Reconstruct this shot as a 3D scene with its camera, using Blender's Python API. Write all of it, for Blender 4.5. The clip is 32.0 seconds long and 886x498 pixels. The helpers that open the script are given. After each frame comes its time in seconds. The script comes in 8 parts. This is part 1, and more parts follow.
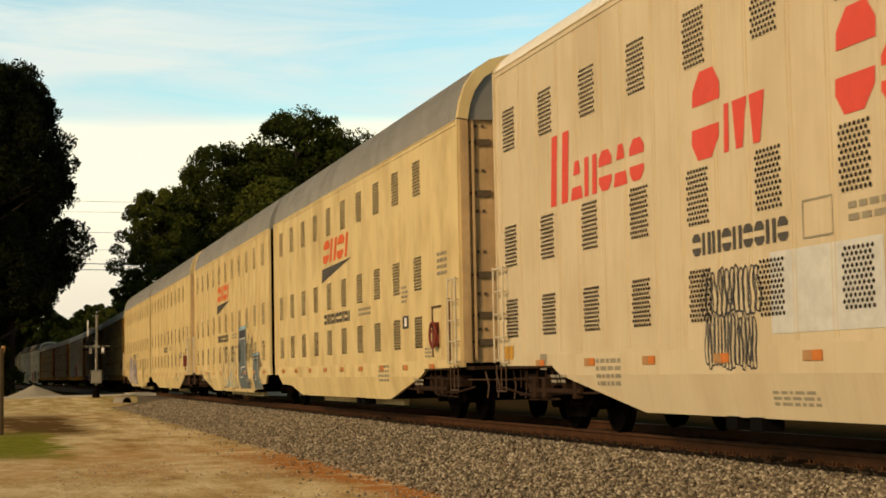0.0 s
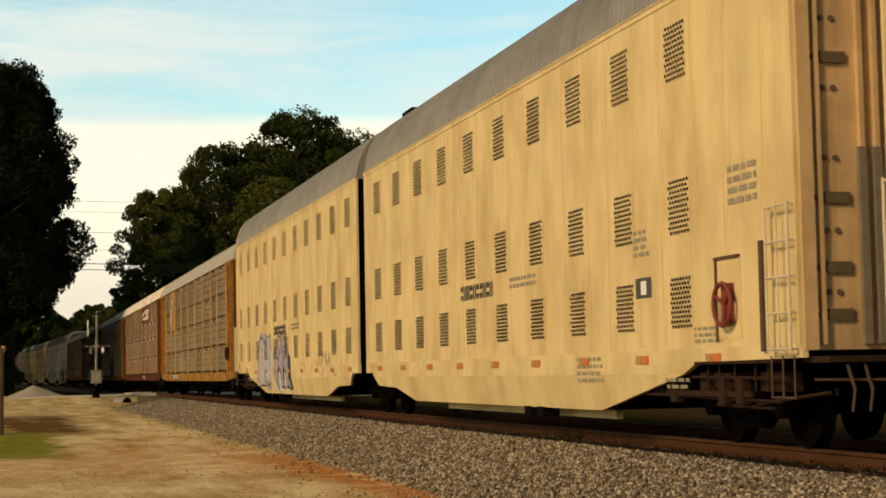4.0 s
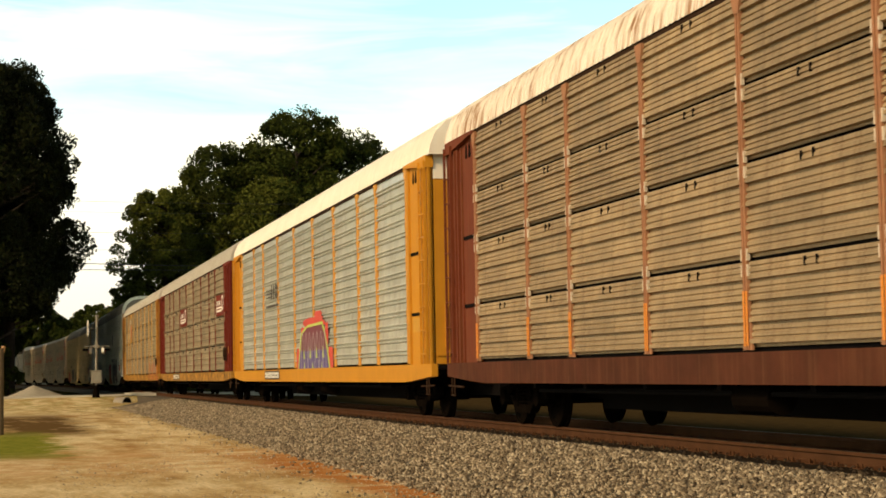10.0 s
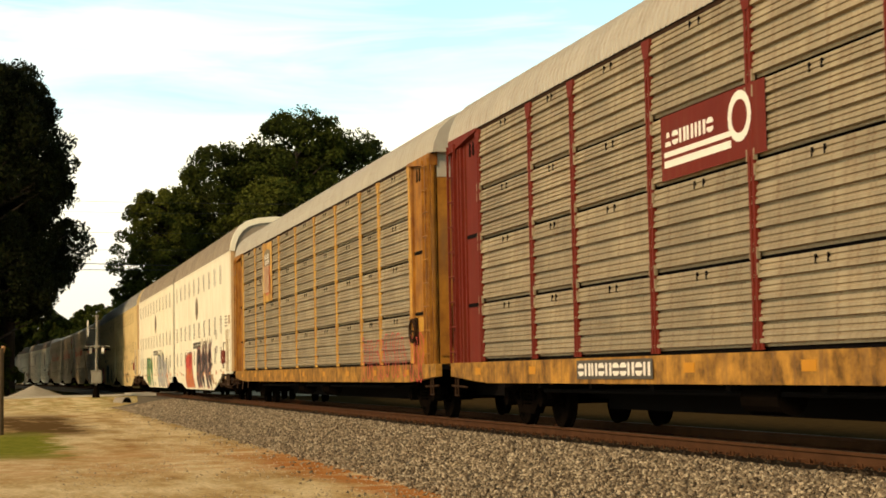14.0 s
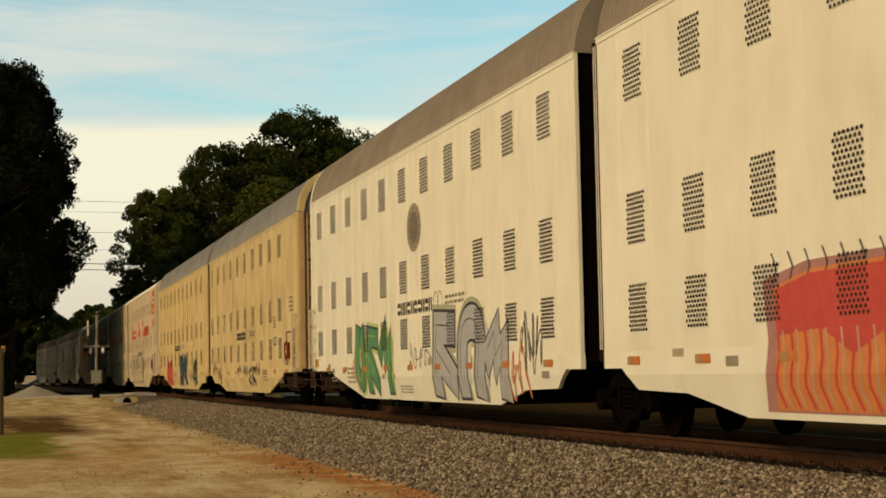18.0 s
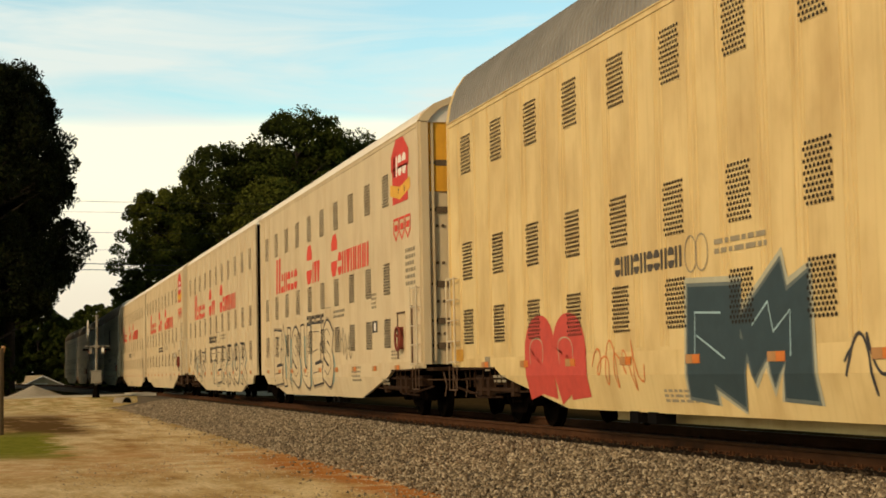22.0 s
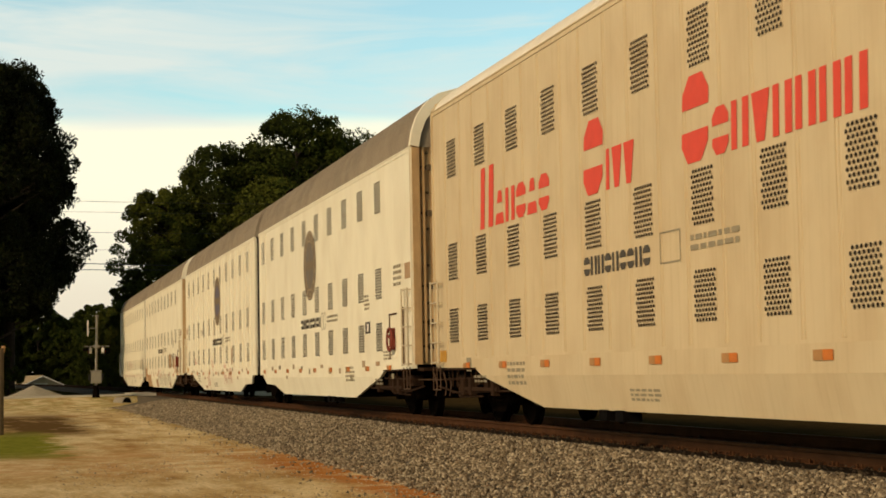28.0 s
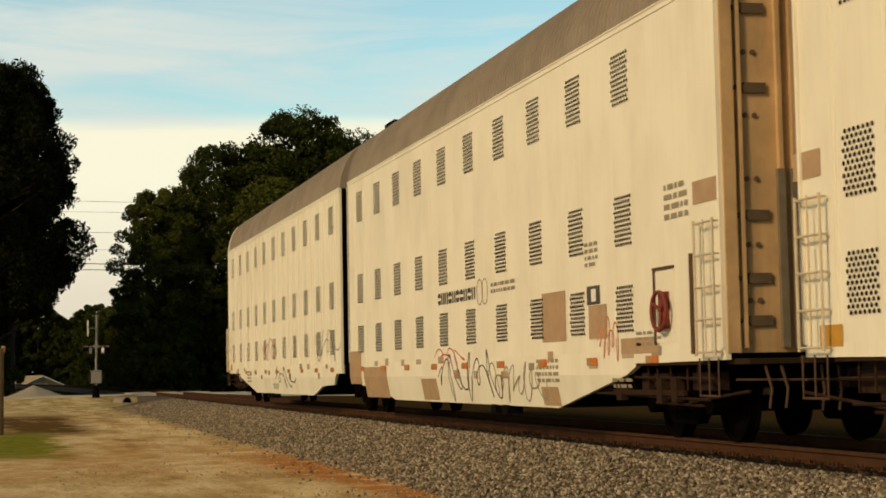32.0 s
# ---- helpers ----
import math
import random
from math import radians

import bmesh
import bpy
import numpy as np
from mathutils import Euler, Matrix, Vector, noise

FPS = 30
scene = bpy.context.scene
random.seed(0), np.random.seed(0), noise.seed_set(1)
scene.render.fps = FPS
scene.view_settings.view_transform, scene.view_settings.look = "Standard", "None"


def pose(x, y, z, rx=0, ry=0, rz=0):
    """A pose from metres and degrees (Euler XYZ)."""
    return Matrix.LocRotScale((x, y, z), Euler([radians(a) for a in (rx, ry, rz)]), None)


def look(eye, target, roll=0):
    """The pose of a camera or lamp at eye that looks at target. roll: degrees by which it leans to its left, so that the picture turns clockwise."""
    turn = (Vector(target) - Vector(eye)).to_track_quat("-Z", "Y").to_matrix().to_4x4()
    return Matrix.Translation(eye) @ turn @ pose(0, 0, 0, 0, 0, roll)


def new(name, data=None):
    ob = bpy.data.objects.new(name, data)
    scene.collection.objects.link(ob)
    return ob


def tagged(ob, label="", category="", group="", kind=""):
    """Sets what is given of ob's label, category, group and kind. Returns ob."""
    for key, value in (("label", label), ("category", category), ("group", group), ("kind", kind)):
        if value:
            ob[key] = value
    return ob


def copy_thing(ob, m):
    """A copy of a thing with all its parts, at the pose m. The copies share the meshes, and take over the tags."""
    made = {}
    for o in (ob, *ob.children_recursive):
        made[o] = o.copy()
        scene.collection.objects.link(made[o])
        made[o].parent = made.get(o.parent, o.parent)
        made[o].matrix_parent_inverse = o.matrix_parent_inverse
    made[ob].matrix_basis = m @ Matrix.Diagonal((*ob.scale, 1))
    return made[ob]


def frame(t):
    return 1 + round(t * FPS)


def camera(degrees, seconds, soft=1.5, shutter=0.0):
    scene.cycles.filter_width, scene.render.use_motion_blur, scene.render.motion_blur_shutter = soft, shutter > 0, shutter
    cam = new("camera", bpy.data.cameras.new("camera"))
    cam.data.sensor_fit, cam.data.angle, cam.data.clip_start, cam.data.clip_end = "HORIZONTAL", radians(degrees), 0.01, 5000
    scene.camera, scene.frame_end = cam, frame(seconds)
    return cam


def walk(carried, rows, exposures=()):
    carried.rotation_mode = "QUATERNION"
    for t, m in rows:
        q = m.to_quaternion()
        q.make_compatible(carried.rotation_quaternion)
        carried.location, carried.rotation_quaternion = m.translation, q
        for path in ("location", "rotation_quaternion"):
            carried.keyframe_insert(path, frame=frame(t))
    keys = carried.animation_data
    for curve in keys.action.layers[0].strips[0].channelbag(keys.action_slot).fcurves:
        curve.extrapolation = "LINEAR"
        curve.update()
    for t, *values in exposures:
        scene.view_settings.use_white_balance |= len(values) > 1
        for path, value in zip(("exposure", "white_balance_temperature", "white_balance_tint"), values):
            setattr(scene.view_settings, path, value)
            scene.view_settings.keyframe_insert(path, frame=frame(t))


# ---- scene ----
cam = camera(29.174, 32.0, soft=1.7, shutter=0.06)
EYE = pose(0, 0, 0.864, 94.1116, 0, -14.3709) @ pose(0, 0, 0, 0, 0, -1.0941)
walk(cam, [(0.0, EYE), (32.0, EYE)],
     exposures=[(0.0, 0.0), (6.2, 0.0), (7.2, 0.50), (14.5, 0.50), (16.4, -0.15), (17.2, -0.28), (19.0, -0.26), (20.0, 0.0), (27.5, 0.0), (28.6, -0.22), (30.4, -0.24), (32.0, -0.22)])

# ---- sky and sun ----
SUN_DIR = Vector((-0.70, -0.40, 0.45)).normalized()   # towards the sun
SUN_EL = math.asin(SUN_DIR.z)


def ramp_node(nt, stops):
    n = nt.nodes.new("ShaderNodeValToRGB")
    el = n.color_ramp.elements
    while len(el) > len(stops):
        el.remove(el[-1])
    while len(el) < len(stops):
        el.new(0.5)
    for e, (p, c) in zip(el, stops):
        e.position = p
        e.color = (*c, 1) if len(c) == 3 else c
    return n


def make_world():
    w = bpy.data.worlds.new("sky")
    scene.world = w
    w.use_nodes = True
    nt = w.node_tree
    N, L = nt.nodes, nt.links
    N.clear()
    out = N.new("ShaderNodeOutputWorld")
    bg = N.new("ShaderNodeBackground")
    sky = N.new("ShaderNodeTexSky")
    sky.sky_type = "NISHITA"
    sky.sun_disc = False
    sky.sun_elevation = SUN_EL
    sky.sun_rotation = math.atan2(SUN_DIR.x, SUN_DIR.y)
    sky.dust_density = 1.5
    tc = N.new("ShaderNodeTexCoord")
    sep = N.new("ShaderNodeSeparateXYZ")
    L.new(tc.outputs["Generated"], sep.inputs[0])
    # stretched streaks of high cloud
    mp = N.new("ShaderNodeMapping")
    mp.inputs["Rotation"].default_value = (radians(4), radians(-7), radians(14))
    mp.inputs["Scale"].default_value = (5.0, 5.0, 34.0)
    L.new(tc.outputs["Generated"], mp.inputs[0])
    nz = N.new("ShaderNodeTexNoise")
    nz.inputs["Scale"].default_value = 1.0
    nz.inputs["Detail"].default_value = 7.0
    nz.inputs["Roughness"].default_value = 0.55
    nz.inputs["Distortion"].default_value = 0.6
    L.new(mp.outputs[0], nz.inputs["Vector"])
    streak = ramp_node(nt, [(0.39, (0, 0, 0)), (0.64, (1, 1, 1))])
    L.new(nz.outputs["Fac"], streak.inputs[0])
    # bright bank of haze low over the horizon
    wob = N.new("ShaderNodeMath")
    wob.operation = "MULTIPLY_ADD"
    wob.inputs[1].default_value = 0.016
    L.new(nz.outputs["Fac"], wob.inputs[0])
    L.new(sep.outputs["Z"], wob.inputs[2])
    bank = N.new("ShaderNodeMapRange")
    bank.interpolation_type = "SMOOTHSTEP"
    bank.inputs["From Min"].default_value = 0.148
    bank.inputs["From Max"].default_value = 0.161
    bank.inputs["To Min"].default_value = 1.0
    bank.inputs["To Max"].default_value = 0.0
    L.new(wob.outputs[0], bank.inputs["Value"])
    # the haze is brightest ahead of the camera and dimmed behind, to cut fill
    side = N.new("ShaderNodeVectorMath")
    side.operation = "DOT_PRODUCT"
    L.new(tc.outputs["Generated"], side.inputs[0])
    side.inputs[1].default_value = Vector((-0.35, 0.94, 0.0))
    glow = N.new("ShaderNodeMapRange")
    glow.inputs["From Min"].default_value = -0.3
    glow.inputs["From Max"].default_value = 0.85
    glow.inputs["To Min"].default_value = 0.10
    glow.inputs["To Max"].default_value = 1.0
    L.new(side.outputs["Value"], glow.inputs["Value"])
    bk = N.new("ShaderNodeMath")
    bk.operation = "MULTIPLY"
    L.new(bank.outputs[0], bk.inputs[0])
    L.new(glow.outputs[0], bk.inputs[1])
    # high cloud thins out overhead, above the view, to hold down the fill light
    thin = N.new("ShaderNodeMapRange")
    thin.inputs["From Min"].default_value = 0.25
    thin.inputs["From Max"].default_value = 0.55
    thin.inputs["To Min"].default_value = 1.0
    thin.inputs["To Max"].default_value = 0.08
    L.new(sep.outputs["Z"], thin.inputs["Value"])
    st = N.new("ShaderNodeMath")
    st.operation = "MULTIPLY"
    L.new(streak.outputs[0], st.inputs[0])
    L.new(thin.outputs[0], st.inputs[1])
    gain = N.new("ShaderNodeMix")
    gain.data_type = "RGBA"
    gain.blend_type = "MULTIPLY"
    gain.inputs["Factor"].default_value = 1.0
    L.new(sky.outputs[0], gain.inputs["A"])
    gain.inputs["B"].default_value = (0.185, 0.212, 0.172, 1)
    # the blue deepens towards the zenith, darkened above the view to cut fill light
    deep = N.new("ShaderNodeMapRange")
    deep.interpolation_type = "SMOOTHSTEP"
    deep.inputs["From Min"].default_value = 0.215
    deep.inputs["From Max"].default_value = 0.37
    deep.inputs["To Min"].default_value = 1.0
    deep.inputs["To Max"].default_value = 0.05
    L.new(sep.outputs["Z"], deep.inputs["Value"])
    gain2 = N.new("ShaderNodeVectorMath")
    gain2.operation = "SCALE"
    L.new(gain.outputs["Result"], gain2.inputs[0])
    L.new(deep.outputs[0], gain2.inputs["Scale"])
    m1 = N.new("ShaderNodeMix")
    m1.data_type = "RGBA"
    L.new(st.outputs[0], m1.inputs["Factor"])
    L.new(gain2.outputs[0], m1.inputs["A"])
    m1.inputs["B"].default_value = (0.80, 0.88, 0.82, 1)
    m2 = N.new("ShaderNodeMix")
    m2.data_type = "RGBA"
    L.new(bk.outputs[0], m2.inputs["Factor"])
    L.new(m1.outputs["Result"], m2.inputs["A"])
    low = N.new("ShaderNodeMapRange")
    low.interpolation_type = "SMOOTHSTEP"
    low.inputs["From Min"].default_value = 0.03
    low.inputs["From Max"].default_value = 0.125
    L.new(wob.outputs[0], low.inputs["Value"])
    haze = N.new("ShaderNodeMix")
    haze.data_type = "RGBA"
    L.new(low.outputs[0], haze.inputs["Factor"])
    haze.inputs["A"].default_value = (0.90, 0.80, 0.62, 1)
    haze.inputs["B"].default_value = (1.13, 1.08, 0.82, 1)
    L.new(haze.outputs["Result"], m2.inputs["B"])
    L.new(m2.outputs["Result"], bg.inputs["Color"])
    bg.inputs["Strength"].default_value = 1.0
    L.new(bg.outputs[0], out.inputs[0])


make_world()
sun = new("sun", bpy.data.lights.new("sun", "SUN"))
sun.data.energy = 3.05
sun.data.angle = radians(10)
sun.data.color = (1.0, 0.70, 0.40)
sun.matrix_world = look(SUN_DIR * 300, (0, 0, 0))

# ---- materials ----


def mat(name, color, rough=0.7, metal=0.0, var=0.25, scale=6.0, dark=None, bump=0.15, bscale=40.0,
        streak=0.0, streak_col=(0.16, 0.09, 0.04), rand=0.0, spec=0.35):
    """Paint, stone or metal: base colour, blotches at a large scale, grain at a small one, optional rain streaks."""
    m = bpy.data.materials.new(name)
    m.use_nodes = True
    nt = m.node_tree
    N, L = nt.nodes, nt.links
    b = N["Principled BSDF"]
    b.inputs["Roughness"].default_value = rough
    b.inputs["Metallic"].default_value = metal
    b.inputs["Specular IOR Level"].default_value = spec
    tc = N.new("ShaderNodeTexCoord")
    n1 = N.new("ShaderNodeTexNoise")
    n1.inputs["Scale"].default_value = scale
    n1.inputs["Detail"].default_value = 6
    n1.inputs["Roughness"].default_value = 0.65
    L.new(tc.outputs["Object"], n1.inputs["Vector"])
    dk = dark or tuple(c * (1 - var) for c in color)
    r = ramp_node(nt, [(0.3, dk), (0.7, color)])
    L.new(n1.outputs["Fac"], r.inputs[0])
    col = r.outputs[0]
    if streak:
        mp = N.new("ShaderNodeMapping")
        mp.inputs["Scale"].default_value = (3.0, 7.0, 0.25)
        L.new(tc.outputs["Object"], mp.inputs[0])
        n3 = N.new("ShaderNodeTexNoise")
        n3.inputs["Scale"].default_value = 2.0
        n3.inputs["Detail"].default_value = 5
        L.new(mp.outputs[0], n3.inputs["Vector"])
        r3 = ramp_node(nt, [(0.48, (0, 0, 0)), (0.75, (streak, streak, streak))])
        L.new(n3.outputs["Fac"], r3.inputs[0])
        mx = N.new("ShaderNodeMix")
        mx.data_type = "RGBA"
        L.new(r3.outputs[0], mx.inputs["Factor"])
        L.new(col, mx.inputs["A"])
        mx.inputs["B"].default_value = (*streak_col, 1)
        col = mx.outputs["Result"]
    if rand:
        oi = N.new("ShaderNodeObjectInfo")
        hv = N.new("ShaderNodeHueSaturation")
        mr = N.new("ShaderNodeMapRange")
        mr.inputs["To Min"].default_value = 1 - rand
        mr.inputs["To Max"].default_value = 1 + rand
        L.new(oi.outputs["Random"], mr.inputs["Value"])
        L.new(mr.outputs[0], hv.inputs["Value"])
        L.new(col, hv.inputs["Color"])
        col = hv.outputs[0]
    L.new(col, b.inputs["Base Color"])
    if bump:
        n2 = N.new("ShaderNodeTexNoise")
        n2.inputs["Scale"].default_value = bscale
        n2.inputs["Detail"].default_value = 4
        L.new(tc.outputs["Object"], n2.inputs["Vector"])
        bp = N.new("ShaderNodeBump")
        bp.inputs["Strength"].default_value = bump
        bp.inputs["Distance"].default_value = 0.01
        L.new(n2.outputs["Fac"], bp.inputs["Height"])
        L.new(bp.outputs[0], b.inputs["Normal"])
    return m


def car_paint(name, color, mottle, soft, runs, rough=0.6):
    """Weathered paint of a tall car: broad soft darker mottles, thin rain runs, cloudy fading."""
    m = bpy.data.materials.new(name)
    m.use_nodes = True
    nt = m.node_tree
    N, L = nt.nodes, nt.links
    b = N["Principled BSDF"]
    b.inputs["Specular IOR Level"].default_value = 0.3
    tc = N.new("ShaderNodeTexCoord")
    info = N.new("ShaderNodeObjectInfo")
    shift = N.new("ShaderNodeVectorMath")
    shift.operation = "MULTIPLY_ADD"
    L.new(info.outputs["Random"], shift.inputs[0])
    shift.inputs[1].default_value = (0.0, 60.0, 9.0)
    L.new(tc.outputs["Object"], shift.inputs[2])
    col = None
    for scale, stretch, detail, lo, hi, amount, tone in ((0.9, (1, 1.0, 0.75), 4, 0.38, 0.70, soft * 0.7, tuple(c * 0.72 for c in color)),
                                                         (1.1, (1, 1.25, 0.70), 5, 0.44, 0.74, soft, mottle),
                                                         (2.0, (3, 8.0, 0.22), 5, 0.52, 0.80, runs, tuple(c * 0.7 for c in mottle))):
        mp = N.new("ShaderNodeMapping")
        mp.inputs["Scale"].default_value = stretch
        mp.inputs["Rotation"].default_value = (radians(4), 0, 0)
        L.new(shift.outputs[0], mp.inputs[0])
        nz = N.new("ShaderNodeTexNoise")
        nz.inputs["Scale"].default_value = scale
        nz.inputs["Detail"].default_value = detail
        nz.inputs["Roughness"].default_value = 0.55
        L.new(mp.outputs[0], nz.inputs["Vector"])
        r = ramp_node(nt, [(lo, (0, 0, 0)), (hi, (amount, amount, amount))])
        L.new(nz.outputs["Fac"], r.inputs[0])
        mx = N.new("ShaderNodeMix")
        mx.data_type = "RGBA"
        L.new(r.outputs[0], mx.inputs["Factor"])
        if col is None:
            mx.inputs["A"].default_value = (*color, 1)
        else:
            L.new(col, mx.inputs["A"])
        mx.inputs["B"].default_value = (*tone, 1)
        col = mx.outputs["Result"]
    L.new(col, b.inputs["Base Color"])
    gl = N.new("ShaderNodeMapRange")
    gl.inputs["To Min"].default_value = rough - 0.08
    gl.inputs["To Max"].default_value = rough + 0.12
    L.new(nz.outputs["Fac"], gl.inputs["Value"])
    L.new(gl.outputs[0], b.inputs["Roughness"])
    dent = N.new("ShaderNodeTexNoise")
    dent.inputs["Scale"].default_value = 1.3
    dent.inputs["Detail"].default_value = 2
    L.new(tc.outputs["Object"], dent.inputs["Vector"])
    bp = N.new("ShaderNodeBump")
    bp.inputs["Strength"].default_value = 0.25
    bp.inputs["Distance"].default_value = 0.02
    L.new(dent.outputs["Fac"], bp.inputs["Height"])
    L.new(bp.outputs[0], b.inputs["Normal"])
    return m


TAN = car_paint("tan_paint", (0.67, 0.52, 0.252), (0.36, 0.23, 0.085), 0.60, 0.20)
CREAM = car_paint("cream_paint", (0.60, 0.495, 0.322), (0.40, 0.28, 0.15), 0.42, 0.20)
WHITE = car_paint("white_paint", (0.81, 0.765, 0.615), (0.55, 0.47, 0.32), 0.30, 0.10, 0.55)
GREYROOF = mat("galvanised_roof", (0.26, 0.25, 0.23), 0.6, metal=0.2, var=0.3, scale=1.2)
BROWNROOF = mat("weathered_roof", (0.29, 0.24, 0.18), 0.7, metal=0.1, var=0.3, scale=1.2)
WHITEROOF = mat("white_roof", (0.78, 0.74, 0.66), 0.6, var=0.12, scale=1.0, streak=0.1)
RUSTROOF = mat("rust_streaked_roof", (0.76, 0.70, 0.62), 0.65, var=0.15, scale=1.5, streak=1.2, streak_col=(0.28, 0.16, 0.08))
PALEROOF = mat("pale_roof", (0.413, 0.390, 0.338), 0.65, var=0.18, scale=1.4, streak=0.2)
DARK = mat("dark_steel", (0.0055, 0.004, 0.003), 0.85, var=0.4, scale=5, spec=0.0)
# near-black: shade under and inside the cars is put into this colour
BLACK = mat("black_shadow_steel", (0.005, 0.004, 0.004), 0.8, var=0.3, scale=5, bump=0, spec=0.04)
RUST = mat("rusty_steel", (0.10, 0.055, 0.03), 0.8, var=0.45, scale=5)
RUSTEND = mat("rust_stained_end", (0.58, 0.385, 0.19), 0.7, var=0.3, scale=2.0, streak=0.4)
GOLDEND = mat("ochre_end", (0.80, 0.40, 0.03), 0.65, var=0.25, scale=2.0, streak=0.3)
YELLOW = mat("yellow_paint", (0.41, 0.187, 0.023), 0.65, dark=(0.14, 0.048, 0.012), scale=1.9, streak=0.9, spec=0.15)
OCHRE = mat("bright_yellow_paint", (0.50, 0.225, 0.015), 0.6, spec=0.2, var=0.15, scale=1.6, streak=0.15)
OXIDE = mat("oxide_brown_paint", (0.145, 0.036, 0.016), 0.7, var=0.25, scale=1.6, streak=0.35, spec=0.12)
OXSILL = mat("dull_oxide_paint", (0.088, 0.029, 0.015), 0.75, var=0.45, scale=1.4, streak=0.25, spec=0.1)
YELSILL = mat("chipped_yellow_paint", (0.50, 0.255, 0.045), 0.7, scale=3.4, dark=(0.030, 0.014, 0.007), streak=0.8, spec=0.15)
POSTTAPE = mat("orange_post_tape", (0.62, 0.22, 0.025), 0.5, var=0.2, bump=0)
PLATE = mat("dull_bolt_plate", (0.60, 0.52, 0.42), 0.6, var=0.3, scale=12, bump=0)
REDPAINT = mat("deep_red_paint", (0.14, 0.019, 0.011), 0.65, spec=0.12, var=0.2, scale=1.6, streak=0.2)
PANEL = mat("galvanised_panel", (0.37, 0.305, 0.197), 0.6, metal=0.25, var=0.38, scale=1.5, streak=0.6, rand=0.12)
PANEL4 = mat("brown_stained_panel", (0.36, 0.265, 0.150), 0.6, metal=0.2, var=0.42, scale=1.8, streak=0.5, streak_col=(0.13, 0.07, 0.03), rand=0.14)
PANEL2 = mat("dirty_galvanised_panel", (0.31, 0.245, 0.150), 0.65, metal=0.2, var=0.35, scale=1.5, streak=0.75, rand=0.15)
PANEL3 = mat("clean_galvanised_panel", (0.68, 0.69, 0.62), 0.38, metal=0.5, var=0.3, scale=2.2, streak=0.35, rand=0.06)
VENTHOLE = mat("vent_hole", (0.02, 0.015, 0.01), 0.9, var=0.2, bump=0)
BAR_DK = mat("dark_lettering", (0.075, 0.066, 0.055), 0.7, var=0.2, bump=0)
BAR_GR = mat("grey_lettering", (0.30, 0.26, 0.18), 0.7, var=0.2, bump=0)
BAR_RED = mat("red_lettering", (0.68, 0.07, 0.04), 0.6, var=0.12, bump=0)
BAR_OR = mat("orange_lettering", (0.70, 0.12, 0.02), 0.6, var=0.12, bump=0)
BAR_WH = mat("white_lettering", (0.78, 0.74, 0.68), 0.6, var=0.1, bump=0)
REFL = mat("amber_tape", (0.58, 0.17, 0.02), 0.4, var=0.2, bump=0)
REFL2 = mat("faded_tape", (0.42, 0.22, 0.08), 0.5, var=0.2, bump=0)
STEELWH = mat("white_painted_rod", (0.56, 0.48, 0.34), 0.55, var=0.2)
BRAKERED = mat("red_handbrake_paint", (0.20, 0.035, 0.02), 0.7, var=0.3)
HINGE = mat("grey_brown_hinge", (0.13, 0.095, 0.06), 0.75, var=0.3, scale=8, spec=0.1)
GRIME = mat("grimy_rust", (0.040, 0.022, 0.013), 0.85, var=0.4, scale=5, spec=0.05)
WHEEL = mat("wheel_steel", (0.0055, 0.004, 0.003), 0.85, metal=0.0, var=0.4, spec=0.0)
# end doors of the red rack, darker than its sides
DARKMAROON = mat("dark_maroon_paint", (0.055, 0.012, 0.008), 0.75, var=0.3, scale=2.0, streak=0.3, spec=0.1)
POSTYEL = mat("pale_yellow_post", (0.66, 0.42, 0.105), 0.65, dark=(0.34, 0.16, 0.04), scale=1.7, streak=1.2, streak_col=(0.13, 0.05, 0.02), spec=0.15)
POSTOX = mat("faded_oxide_post", (0.34, 0.17, 0.095), 0.7, var=0.35, scale=3.0, streak=0.4, spec=0.1)
NSPOST = mat("pale_orange_post", (0.58, 0.29, 0.055), 0.6, var=0.2, scale=2.0, streak=0.3, spec=0.2)
RAILSTEEL = mat("rusty_rail", (0.075, 0.034, 0.016), 0.85, var=0.4, scale=3, spec=0.05)
RAILTOP = mat("worn_rail_head", (0.075, 0.050, 0.032), 0.65, metal=0.2, var=0.2)
ENDGREY = mat("grey_door_bar", (0.20, 0.165, 0.115), 0.7, var=0.3, scale=6, spec=0.15)
TIE = mat("tie_timber", (0.030, 0.020, 0.012), 0.95, var=0.4, scale=4, spec=0.05)
BELLOWS = mat("brown_black_rubber", (0.022, 0.011, 0.007), 0.85, var=0.4, scale=3, spec=0.05)

# ---- mesh builder ----


